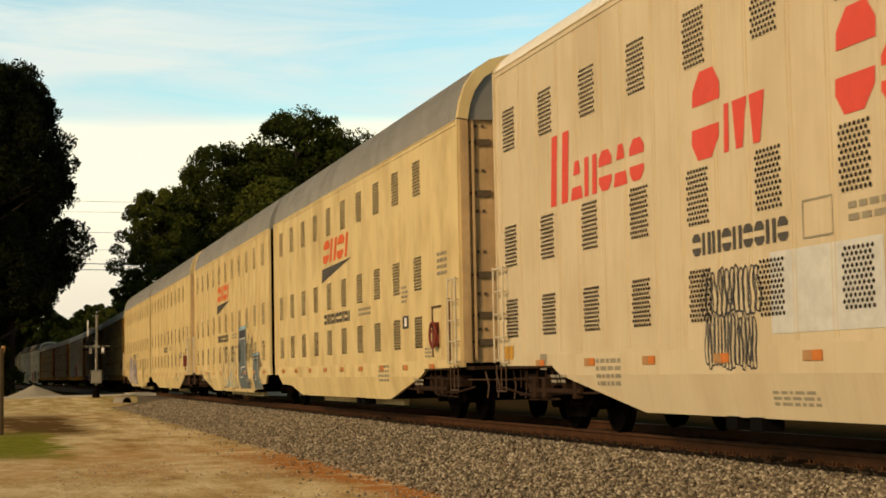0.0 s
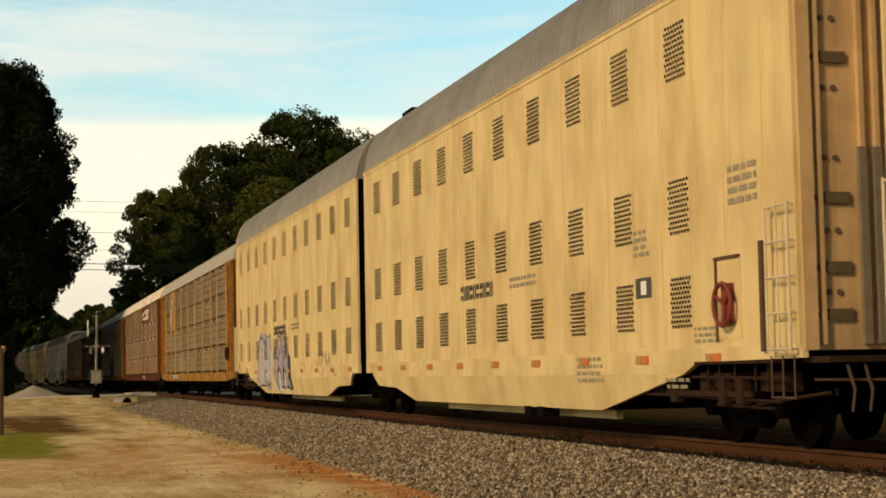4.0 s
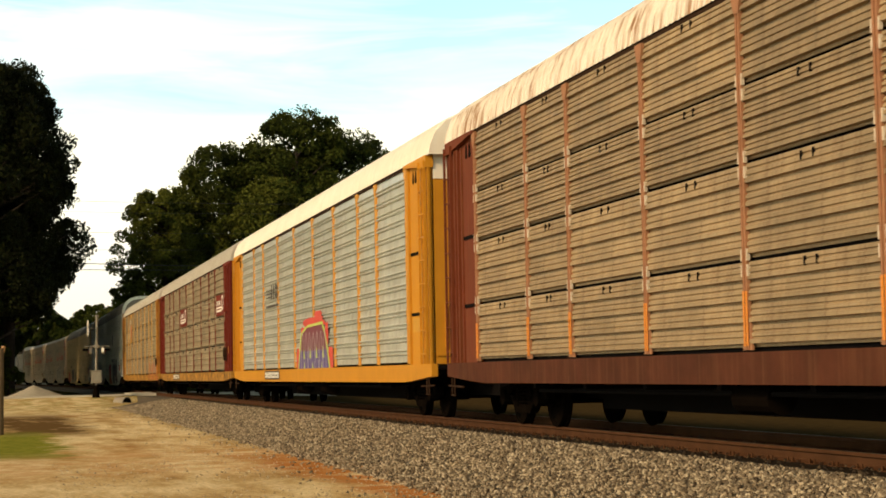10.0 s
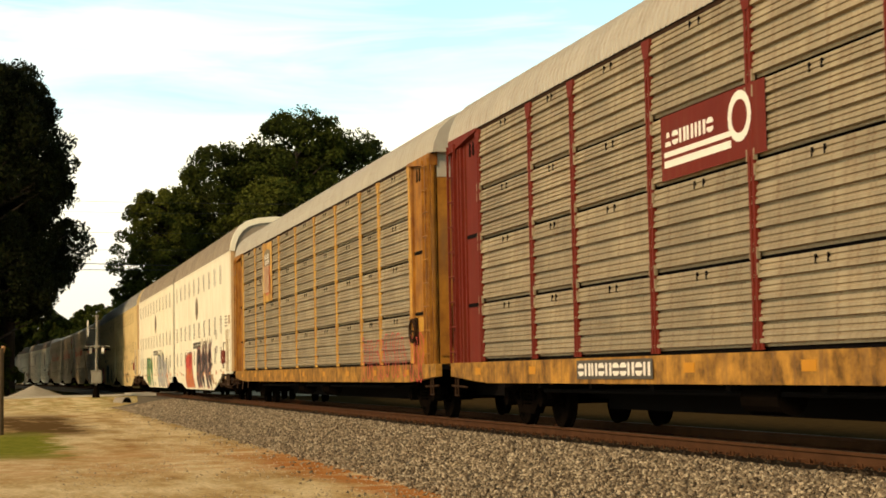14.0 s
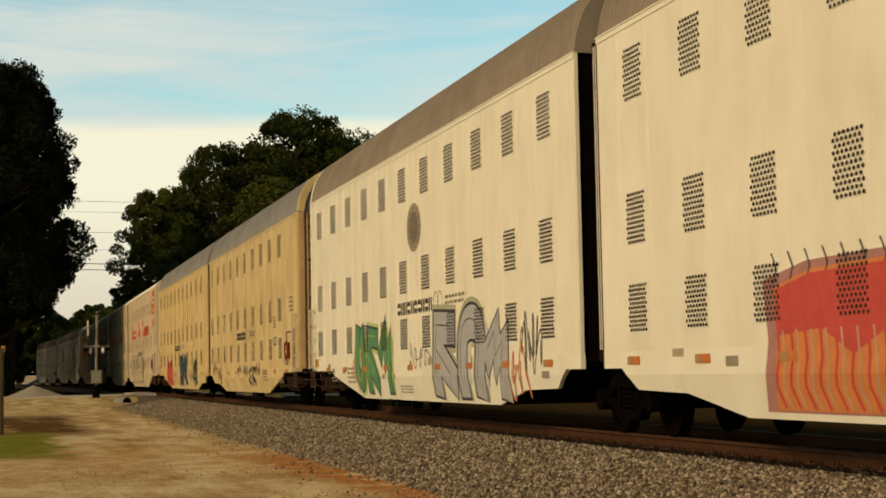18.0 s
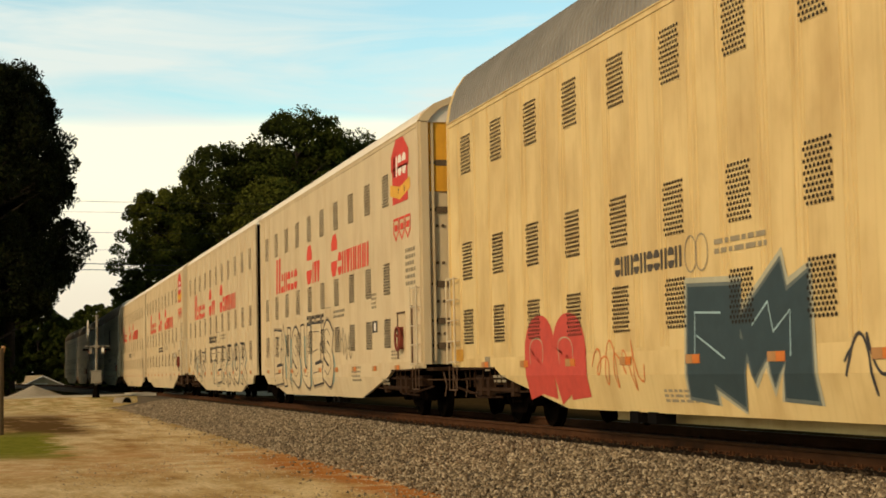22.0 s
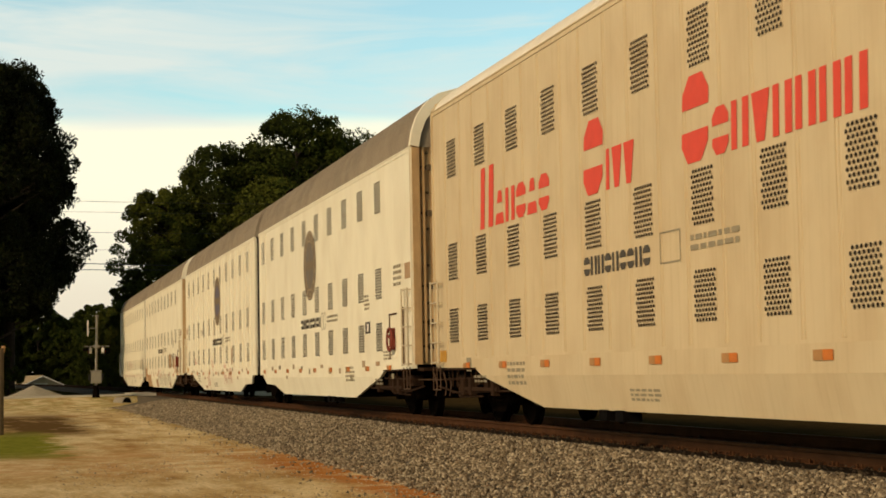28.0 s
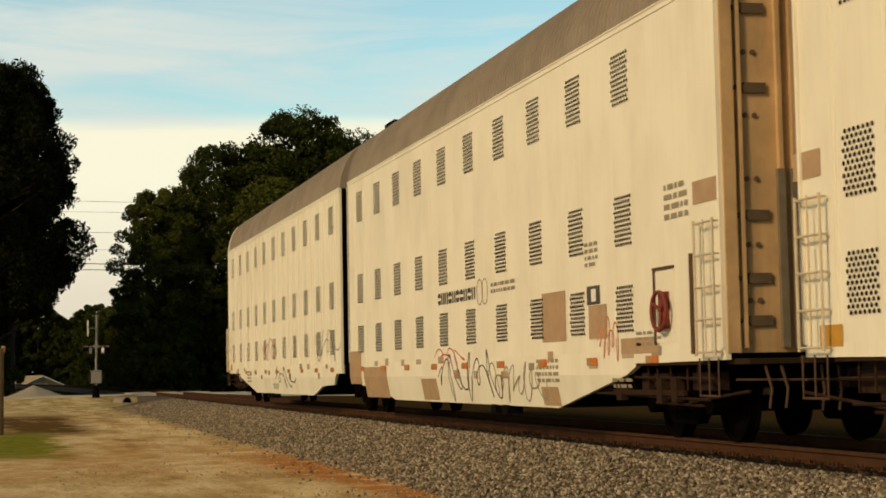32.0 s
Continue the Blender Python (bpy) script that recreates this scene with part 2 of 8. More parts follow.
class MB:
    """Collects boxes, prisms and bars into one mesh."""

    def __init__(self):
        self.v, self.f, self.m = [], [], []

    def add(self, vs, fs, mi=0):
        o = len(self.v)
        self.v += [tuple(p) for p in vs]
        self.f += [tuple(i + o for i in f) for f in fs]
        self.m += [mi] * len(fs)

    def box(self, x0, x1, y0, y1, z0, z1, mi=0):
        self.add([(x0, y0, z0), (x1, y0, z0), (x1, y1, z0), (x0, y1, z0), (x0, y0, z1), (x1, y0, z1), (x1, y1, z1), (x0, y1, z1)],
                 [(0, 3, 2, 1), (4, 5, 6, 7), (0, 1, 5, 4), (1, 2, 6, 5), (2, 3, 7, 6), (3, 0, 4, 7)], mi)

    def prism_x(self, poly, x0, x1, mi=0):
        """A polygon of (y, z) pushed along x."""
        n = len(poly)
        self.add([(x0, y, z) for y, z in poly] + [(x1, y, z) for y, z in poly],
                 [tuple(range(n)), tuple(range(2 * n - 1, n - 1, -1))] + [(i, i + n, (i + 1) % n + n, (i + 1) % n) for i in range(n)], mi)

    def prism_y(self, poly, y0, y1, mi=0):
        """A polygon of (x, z) pushed along y."""
        n = len(poly)
        self.add([(x, y0, z) for x, z in poly] + [(x, y1, z) for x, z in poly],
                 [tuple(range(n)), tuple(range(2 * n - 1, n - 1, -1))] + [(i, i + n, (i + 1) % n + n, (i + 1) % n) for i in range(n)], mi)

    def rod(self, a, b, r, n=6, mi=0, r2=None):
        a, b = Vector(a), Vector(b)
        q = (b - a).to_track_quat("Z", "Y")
        r2 = r if r2 is None else r2
        vs = []
        for c, rr in ((a, r), (b, r2)):
            vs += [c + q @ Vector((rr * math.cos(2 * math.pi * i / n), rr * math.sin(2 * math.pi * i / n), 0)) for i in range(n)]
        self.add(vs, [tuple(range(n - 1, -1, -1)), tuple(range(n, 2 * n))] + [(i, (i + 1) % n, (i + 1) % n + n, i + n) for i in range(n)], mi)

    def mesh(self, name, mats, smooth=False, fix=True):
        me = bpy.data.meshes.new(name)
        me.from_pydata(self.v, [], self.f)
        for m in (mats if isinstance(mats, (list, tuple)) else [mats]):
            me.materials.append(m)
        me.polygons.foreach_set("material_index", self.m)
        if fix:
            bm = bmesh.new()
            bm.from_mesh(me)
            bmesh.ops.recalc_face_normals(bm, faces=bm.faces)
            bm.to_mesh(me)
            bm.free()
        if smooth:
            me.polygons.foreach_set("use_smooth", [True] * len(me.polygons))
        me.update()
        return me


def part(name, mesh, parent, label="", m=None):
    ob = new(name, mesh)
    ob.parent = parent
    if m is not None:
        ob.matrix_basis = m
    return tagged(ob, label)


# ---- the track's line ----
SIDE = 7.27                 # the near side of the train
XT = SIDE + 1.53            # centre line
BEND, RADIUS = 138.0, 2300.0


def track(s):
    """Centre line at the length s: place and heading angle."""
    if s <= BEND:
        return Vector((XT, s, 0)), 0.0
    a = (s - BEND) / RADIUS
    return Vector((XT - RADIUS * (1 - math.cos(a)), BEND + RADIUS * math.sin(a), 0)), a


def run(t):
    """How far the train has gone at t seconds."""
    z = (t - 16) / 16
    return 14.25 * t + 16 * (0.4786 * z ** 2 / 2 - 0.1626 * z ** 3 / 3 - 0.3006 * z ** 4 / 4)


def rail_pose(front, rear, t):
    """The pose of a car whose ends lie at these lengths of the train."""
    g = run(t)
    a, _ = track(front + 2.5 - g)
    b, _ = track(rear - 2.5 - g)
    d = b - a
    return Matrix.Translation((a + b) / 2) @ Matrix.Rotation(math.atan2(-d.x, d.y), 4, "Z")


CARS, WHEELS = [], []


def shared(fn):
    keep = {}

    def call(*k):
        if k not in keep:
            keep[k] = fn(*k)
        return keep[k]
    return call


HW = 1.53       # half width of a car


@shared
def wheelset_mesh():
    mb = MB()
    for s in (-1, 1):
        n, prof = 28, [(0.70, 0.445), (0.735, 0.445), (0.735, 0.42), (0.83, 0.415), (0.83, 0.36), (0.80, 0.34), (0.78, 0.13), (0.84, 0.11)]
        base = len(mb.v)
        for px, pr in prof:
            mb.v += [(s * px, pr * math.cos(2 * math.pi * i / n), pr * math.sin(2 * math.pi * i / n)) for i in range(n)]
        for k in range(len(prof) - 1):
            for i in range(n):
                j = (i + 1) % n
                mb.f.append((base + k * n + i, base + k * n + j, base + (k + 1) * n + j, base + (k + 1) * n + i))
                mb.m.append(0)
        mb.f.append(tuple(base + (len(prof) - 1) * n + i for i in range(n)))
        mb.m.append(0)
        mb.f.append(tuple(base + i for i in range(n)))
        mb.m.append(0)
        for k in range(3):
            a = 2 * math.pi * k / 3
            mb.rod((s * 0.84, 0.07 * math.cos(a), 0.07 * math.sin(a)), (s * 0.87, 0.07 * math.cos(a), 0.07 * math.sin(a)), 0.02)
    mb.rod((-0.95, 0, 0), (0.95, 0, 0), 0.075, 12)
    return mb.mesh("wheelset", WHEEL)


@shared
def truck_mesh():
    """Cast side frames with springs, bolster and journal boxes."""
    mb = MB()
    for s in (-1, 1):
        x0, x1 = (s * 0.93, s * 1.07) if s > 0 else (-1.07, -0.93)
        top = [(-1.22, 0.42), (-1.22, 0.58), (-0.75, 0.62), (-0.45, 0.80), (0.45, 0.80), (0.75, 0.62), (1.22, 0.58), (1.22, 0.42),
               (0.70, 0.47), (0.42, 0.62), (-0.42, 0.62), (-0.70, 0.47)]
        mb.prism_x(top, x0, x1)
        mb.prism_x([(-0.70, 0.47), (-0.35, 0.20), (0.35, 0.20), (0.70, 0.47), (0.52, 0.47), (0.30, 0.30), (-0.30, 0.30), (-0.52, 0.47)], x0, x1)
        for y in (-0.33, 0.33):
            mb.box(x0, x1, y - 0.05, y + 0.05, 0.28, 0.66)
        for y in (-0.18, 0, 0.18):
            for k in range(5):
                mb.rod((s * 1.0, y, 0.30 + k * 0.06), (s * 1.0, y, 0.335 + k * 0.06), 0.075, 10)
        for y in (-0.89, 0.89):
            mb.rod((s * 0.95, y, 0.43), (s * 1.14, y, 0.43), 0.12, 14)
    mb.box(-1.05, 1.05, -0.17, 0.17, 0.60, 0.78)
    return mb.mesh("truck", DARK)


def add_truck(car, y, name="truck"):
    tr = part(name, truck_mesh(), car, "dark cast steel truck frame with coil springs", Matrix.Translation((0, y, 0)))
    for dy in (-0.89, 0.89):
        w = part("wheelset", wheelset_mesh(), tr, "steel wheel pair on its axle")
        WHEELS.append((w, dy))
    return tr

# ---- tall articulated auto carriers ----
COLS = 1.777                                    # spacing of the vent columns
VENT_ROWS = ((4.08, 0.65), (2.34, 0.63), (1.29, 0.58))


@shared
def vent_mesh(h, body):
    """A punched plate: rows of dark oval holes in the painted sheet."""
    mb = MB()
    w = 0.60
    mb.box(-0.002, 0.0, 0, w, 0, h, 0)
    rows, n = 11, 7
    for r in range(rows):
        z = h * (r + 0.5) / rows
        for k in range(n):
            y = w * (k + 0.5 + (0.25 if r % 2 else -0.25)) / (n + 0.2)
            a, b = 0.0285, 0.0232
            mb.add([(-0.0128, y + a * math.cos(i * math.pi / 3), z + b * math.sin(i * math.pi / 3)) for i in range(6)], [(0, 1, 2, 3, 4, 5)], 1)
    return mb.mesh("vent", [body, VENTHOLE], fix=False)


@shared
def rib_mesh(eave, m):
    mb = MB()
    mb.box(-0.0062, 0.0, -0.010, 0.010, 1.10, eave - 0.08)
    return mb.mesh("rib", m)


@shared
def rail_ladder_mesh(h, rungs, w, m):
    """Side rods and rungs standing off the sheet."""
    mb = MB()
    for y in (0, w):
        mb.rod((-0.05, y, 0), (-0.05, y, h), 0.016, 6)
    mb.rod((-0.05, w / 2, h * 0.02), (-0.05, w / 2, h), 0.010, 5)
    for k in range(rungs):
        z = h * (k + 0.1) / (rungs - 0.8)
        mb.rod((-0.05, 0, z), (-0.05, w, z), 0.014, 6)
        for y in (0, w):
            mb.rod((-0.05, y, z), (0.02, y, z), 0.012, 5)
    return mb.mesh("ladder", m)


@shared
def step_mesh(m):
    """Hanging stirrup steps below the ladder."""
    mb = MB()
    for y in (0, 0.25, 0.5):
        mb.rod((-0.04, y, 0.05), (-0.04, y, 0.45), 0.010, 5)
    mb.rod((-0.04, -0.01, 0.05), (-0.04, 0.51, 0.05), 0.012, 5)
    return mb.mesh("step", m)


@shared
def tape_mesh(m, w, h):
    mb = MB()
    mb.box(-0.004, 0, 0, w, 0, h)
    return mb.mesh("reflector", m)


def roof_mesh(L, eave, prof, mats, step=0.2):
    """An arched roof of ribbed sheet, open-ended like a tunnel and closed by flat ends."""
    mb = MB()
    full = [(-HW + dx, z) for dx, z in prof] + [(HW - dx, z) for dx, z in reversed(prof[:-1])]
    n = len(full)
    ys, y = [], 0.0
    while y < L - step:
        ys += [(y, 0.0), (y + step * 0.55, 0.0), (y + step * 0.6, 0.032), (y + step * 0.95, 0.032)]
        y += step
    ys += [(y, 0.0), (L, 0.0)]
    for y, lift in ys:
        mb.v += [(x * (1 + lift * 0.3), y - L / 2, z + (lift if z > eave + 0.05 else 0)) for x, z in full]
    for i in range(len(ys) - 1):
        for j in range(n - 1):
            a = i * n + j
            mb.f.append((a, a + 1, a + n + 1, a + n))
            mb.m.append(0)
    mb.f += [tuple(range(n)), tuple(range(len(mb.v) - n, len(mb.v)))]
    mb.m += [0, 0]
    return mb.mesh("roof", mats)


TALL_ROOF = [(0.0, 5.05), (0.05, 5.34), (0.15, 5.62), (0.32, 5.865), (0.56, 6.04), (0.95, 6.15), (1.53, 6.20)]
FLAT_ROOF = [(0.0, 5.42), (0.10, 5.56), (0.28, 5.72), (0.60, 5.86), (1.0, 5.95), (1.53, 6.0)]


def carrier_unit(front, rear, is_rear, st, label, v0=None):
    """One half of an articulated two-unit carrier. d runs from its coupler end to its joint."""
    L = rear - front
    car = new("auto_carrier")
    tagged(car, label, "railcar", "freight train")
    CARS.append((car, front, rear))
    body, roofm = st["body"], st["roof"]
    eave = st["eave"]

    def Y(d):
        return L / 2 - d if is_rear else d - L / 2

    def span(d0, d1):
        return sorted((Y(d0), Y(d1)))

    # side sheets with ribs, and the deep sill with its cut-up ends
    for s, nm in ((-1, "near_side"), (1, "far_side")):
        mb = MB()
        xa, xb = sorted((s * HW, s * (HW - 0.05)))
        y0, y1 = span(0, L)
        mb.box(xa, xb, y0, y1, 1.02, eave)
        if s < 0:
            ya, yb = span(0, 0.05)
            mb.box(-HW - 0.03, -HW, ya, yb, 1.05, eave)
            mb.box(-HW - 0.012, -HW, y0, y1, eave - 0.07, eave)
        part("side_panel", mb.mesh("side_panel", body), car)
        mb = MB()
        xa, xb = sorted((s * (HW + 0.003), s * (HW - 0.06)))
        mb.prism_x([(Y(d), z) for d, z in ((0, 1.06), (0, 0.93), (2.55, 0.91), (2.95, 0.78), (L - 0.77, 0.78), (L - 0.62, 0.86), (L, 0.86), (L, 1.06))], xa, xb)
        part("side_sill", mb.mesh("side_sill", body), car)
        mb = MB()
        mb.prism_x([(Y(d), z) for d, z in ((2.95, 0.78), (5.9, 0.33), (L - 4.1, 0.33), (L - 2.6, 0.57), (L - 1.1, 0.60), (L - 0.77, 0.78))], s * (HW + 0.002), s * (HW - 0.05))
        mb.v = [(x - s * (0.78 - z) * 0.19, y, z) for x, y, z in mb.v]
        part("skirt", mb.mesh("skirt", body), car)
    k = 0
    while 0.70 + k * COLS < L - 0.25:
        for off in (0.0, 0.07, 0.98, 1.05):
            if 0.66 + k * COLS + off < L - 0.1:
                part("rib", rib_mesh(eave, body), car, "", Matrix.Translation((-HW, Y(0.66 + (v0 or 0.85) - 0.85 + k * COLS + off), 0)))
        k += 1
    part("roof", roof_mesh(L, eave, st["prof"], roofm, 0.16), car)
    # pale arch that frames the roof's end
    mb = MB()
    full = [(-HW + dx, z) for dx, z in st["prof"]] + [(HW - dx, z) for dx, z in reversed(st["prof"][:-1])]
    ya, yb = span(-0.06, 0.10)
    inner = [(x * 0.90, eave + (z - eave) * 0.86) for x, z in full]
    mb.prism_y([(x * 1.012, z + 0.03) for x, z in full] + inner[::-1], ya, yb)
    part("end_arch", mb.mesh("end_arch", st["body"]), car, "pale arched frame at the roof's end")
    # eave gutter line
    mb = MB()
    y0, y1 = span(0, L)
    mb.box(-HW - 0.024, -HW + 0.01, y0, y1, eave - 0.004, eave + 0.014)
    part("gutter", mb.mesh("gutter", st["gutter"]), car)
    # end wall at the coupler end: ribbed doors with hinges
    mb = MB()
    ya, yb = span(0.06, 0.12)
    mb.prism_y([(-HW + 0.04, 1.0), (HW - 0.04, 1.0)] + [(x * 0.95, z - 0.05) for x, z in reversed(full)], ya, yb, 0)
    if st.get("patch"):
        ya, yb = span(0.03, 0.06)
        mb.box(-HW + 0.05, HW - 0.05, ya, yb, 4.15, eave + 0.15, 1)
    door = part("end_door", mb.mesh("end_door", [st["end"], GOLDEND]), car, st["endlabel"])
    for z in (1.28, 1.73, 2.40, 3.76, 4.62):
        mb = MB()
        ya, yb = span(0.025, 0.06)
        mb.box(-HW + 0.30, -HW + 0.56, ya, yb, z, z + 0.11)
        mb.box(-HW + 0.20, -HW + 0.32, ya, yb, z + 0.03, z + 0.08)
        part("hinge", mb.mesh("hinge", HINGE), door, "dark grey door hinge")
    for z in (1.55, 2.14, 2.84, 3.52, 4.20, 4.95):
        for x in (0.32, 0.43):
            mb = MB()
            mb.rod((-HW + x, Y(0.04), z), (-HW + x, Y(0.06), z), 0.030, 10)
            part("bolt", mb.mesh("bolt", HINGE), door)
    for x, z0, z1, w, m in ((0.22, 1.05, eave, 0.045, st["end"]), (0.66, 1.05, 2.95, 0.085, ENDGREY), (0.82, 1.05, 2.95, 0.085, ENDGREY), (0.68, 2.95, eave, 0.05, st["end"]),
                            (0.84, 2.95, eave, 0.05, st["end"]), (1.30, 1.05, eave, 0.06, st["end"]), (1.62, 1.05, eave, 0.06, st["end"]), (2.2, 1.05, eave, 0.06, st["end"])):
        mb = MB()
        ya, yb = span(0.0, 0.06)
        mb.box(-HW + x, -HW + x + w, ya, yb, z0, z1)
        part("door_rib", mb.mesh("door_rib", m), door)
    # corner post between side and end
    mb = MB()
    ya, yb = span(-0.03, 0.06)
    mb.box(-HW + 0.02, -HW + 0.16, ya, yb, 1.0, eave)
    part("corner_post", mb.mesh("corner_post", st["end"]), car)
    # joint end wall and the dark bellows in the gap
    mb = MB()
    ya, yb = span(L - 0.10, L - 0.04)
    mb.box(-HW + 0.05, HW - 0.05, ya, yb, 0.9, eave)
    part("joint_wall", mb.mesh("joint_wall", DARK), car)
    if not is_rear:
        mb = MB()
        folds = [(-HW + 0.20 + (0.05 if i % 2 else 0.0), L + i * 0.075) for i in range(12)] + [(HW - 0.20 - (0.05 if i % 2 else 0.0), L + i * 0.075) for i in range(11, -1, -1)]
        n = len(folds)
        mb.add([(x, Y(d), z) for z in (0.95, eave + 0.1) for x, d in folds],
               [tuple(range(n)), tuple(range(2 * n - 1, n - 1, -1))] + [(i, (i + 1) % n, (i + 1) % n + n, i + n) for i in range(n)])
        part("bellows", mb.mesh("bellows", BELLOWS), car, "black rubber bellows over the joint")
    # floor, centre sill, end platform and coupler; BLACK paints in the shade below
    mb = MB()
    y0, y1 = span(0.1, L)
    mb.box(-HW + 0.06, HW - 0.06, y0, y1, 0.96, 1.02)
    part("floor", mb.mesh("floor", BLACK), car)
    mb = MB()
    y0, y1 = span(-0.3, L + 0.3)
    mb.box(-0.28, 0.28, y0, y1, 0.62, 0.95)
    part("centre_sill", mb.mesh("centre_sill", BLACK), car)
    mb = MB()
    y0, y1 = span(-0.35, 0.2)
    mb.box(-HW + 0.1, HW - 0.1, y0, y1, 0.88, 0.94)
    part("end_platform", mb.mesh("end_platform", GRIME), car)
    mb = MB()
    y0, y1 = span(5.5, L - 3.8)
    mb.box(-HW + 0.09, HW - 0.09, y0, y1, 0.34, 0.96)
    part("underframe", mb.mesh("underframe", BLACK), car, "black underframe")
    mb = MB()
    y0, y1 = span(-0.82, -0.3)
    mb.box(-0.13, 0.13, y0, y1, 0.68, 0.94)
    part("coupler", mb.mesh("coupler", BLACK), car)
    if st["beam"]:
        mb = MB()
        y0, y1 = span(6.6, L - 4.8)
        mb.box(-HW + 0.52, -HW + 0.62, y0, y1, 0.19, 0.36)
        part("lower_beam", mb.mesh("lower_beam", body), car)
    # brake gear and walkway below the coupler end
    for d, w, z, h, x, m in ((0.75, 0.55, 0.60, 0.20, 0.16, GRIME), (1.45, 0.30, 0.55, 0.26, 0.14, DARK), (1.95, 0.42, 0.64, 0.15, 0.12, GRIME), (2.6, 0.20, 0.58, 0.22, 0.13, GRIME),
                             (3.1, 0.36, 0.60, 0.20, 0.15, DARK), (3.9, 0.30, 0.56, 0.24, 0.14, GRIME), (4.6, 0.38, 0.56, 0.20, 0.14, DARK)):
        mb = MB()
        y0, y1 = span(d, d + w)
        mb.box(-HW + x, -HW + x + 0.2, y0, y1, z, z + h)
        part("brake_box", mb.mesh("brake_box", m), car)
    for d0, d1, z0, z1, x in ((0.7, 4.9, 0.50, 0.56, 0.10), (0.5, 2.9, 0.73, 0.75, 0.08), (-0.3, 1.3, 0.60, 0.47, 0.12), (1.0, 2.4, 0.43, 0.45, 0.16)):
        mb = MB()
        mb.rod((-HW + x, Y(d0), z0), (-HW + x, Y(d1), z1), 0.018)
        part("brake_pipe", mb.mesh("brake_pipe", GRIME), car)
    mb = MB()
    mb.box(-HW + 0.05, -HW + 0.09, min(Y(1.3), Y(3.6)), max(Y(1.3), Y(3.6)), 0.54, 0.60)
    part("rigging_bar", mb.mesh("rigging_bar", GRIME), car, "rust stained brake rigging bar")
    for d in (1.5, 1.95, 3.3):
        mb = MB()
        mb.box(-HW + 0.04, -HW + 0.14, min(Y(d), Y(d + 0.16)), max(Y(d), Y(d + 0.16)), 0.47, 0.74)
        part("rigging_bracket", mb.mesh("rigging_bracket", GRIME), car)
    mb = MB()
    mb.rod((-HW + 0.05, Y(-0.12), 0.72), (-0.2, Y(-0.5), 0.70), 0.014, 6)
    for x in (0.30, 0.48):
        mb.rod((-HW + x, Y(-0.30), 0.86), (-HW + x + 0.05, Y(-0.34), 0.62), 0.016, 6)
        mb.rod((-HW + x + 0.05, Y(-0.34), 0.62), (-HW + x + 0.02, Y(-0.34), 0.42), 0.013, 6)
    part("uncoupling_lever", mb.mesh("uncoupling_lever", RUST), car, "rusty bent uncoupling lever")
    for d in (0.9, 1.2, 1.7, 2.1, 2.4):
        mb = MB()
        mb.rod((-HW + 0.06, Y(d), 0.60), (-HW + 0.06, Y(d), 0.90), 0.012, 5)
        part("hanger", mb.mesh("hanger", GRIME), car)
    mb = MB()
    y0, y1 = span(0.6, 2.6)
    mb.box(-HW - 0.02, -HW + 0.14, y0, y1, 0.885, 0.915)
    part("walkway", mb.mesh("walkway", GRIME), car, "rusty step board")
    if not is_rear:
        mb = MB()
        ya, yb = span(L - 1.25, L - 0.35)
        mb.box(-0.75, 0.5, ya, yb, st["prof"][-1][1] - 0.14, st["prof"][-1][1] + 0.10)
        part("roof_hatch", mb.mesh("roof_hatch", DARK), car, "dark roof hatch")
        mb = MB()
        ya, yb = span(1.35, 1.95)
        mb.box(-HW - 0.008, -HW - 0.001, ya, yb, 1.14, 1.98, 0)
        y0, y1 = span(1.93, 1.96)
        mb.box(-HW - 0.03, -HW, y0, y1, 1.12, 2.0, 1)
        y0, y1 = span(1.36, 1.98)
        mb.box(-HW - 0.03, -HW, y0, y1, 1.98, 2.01, 1)
        rec = part("brake_recess", mb.mesh("brake_recess", [body, RUST]), car, "shallow recess for the hand brake")
        n, k = 20, 6
        mb = MB()
        for i in range(n):
            a0 = 2 * math.pi * i / n
            for j in range(k):
                rr = 0.22 + 0.024 * math.cos(2 * math.pi * j / k)
                mb.v.append((-HW - 0.10 + 0.024 * math.sin(2 * math.pi * j / k), Y(1.62) + rr * math.cos(a0), 1.50 + rr * math.sin(a0)))
        for i in range(n):
            for j in range(k):
                mb.f.append((i * k + j, (i + 1) % n * k + j, (i + 1) % n * k + (j + 1) % k, i * k + (j + 1) % k))
                mb.m.append(0)
        part("brake_wheel", mb.mesh("brake_wheel", BRAKERED, True), rec, "red hand brake wheel")
        for i in range(3):
            mb = MB()
            a0 = 2 * math.pi * i / 3 + 0.5
            mb.rod((-HW - 0.07, Y(1.62), 1.5), (-HW - 0.10, Y(1.62) + 0.22 * math.cos(a0), 1.5 + 0.22 * math.sin(a0)), 0.018, 6)
            part("spoke", mb.mesh("spoke", BRAKERED), rec)
        mb = MB()
        mb.box(-HW - 0.06, -HW, Y(1.62) - 0.11, Y(1.62) + 0.11, 1.30, 1.72)
        part("brake_housing", mb.mesh("brake_housing", BRAKERED), rec)
        mb = MB()
        ya, yb = span(0.75, 0.82)
        mb.box(-HW - 0.05, -HW, ya, yb, 1.0, 2.1)
        part("grab_post", mb.mesh("grab_post", RUST), car)
    # skirt drain stubs
    for d in (8.3, 8.9):
        mb = MB()
        y0, y1 = span(d, d + 0.28)
        mb.box(-HW + 0.05, -HW + 0.3, y0, y1, 0.20, 0.34)
        part("drain_box", mb.mesh("drain_box", BLACK), car)
    add_truck(car, Y(2.3))
    if is_rear:
        add_truck(car, Y(L + 0.45), "joint_truck")
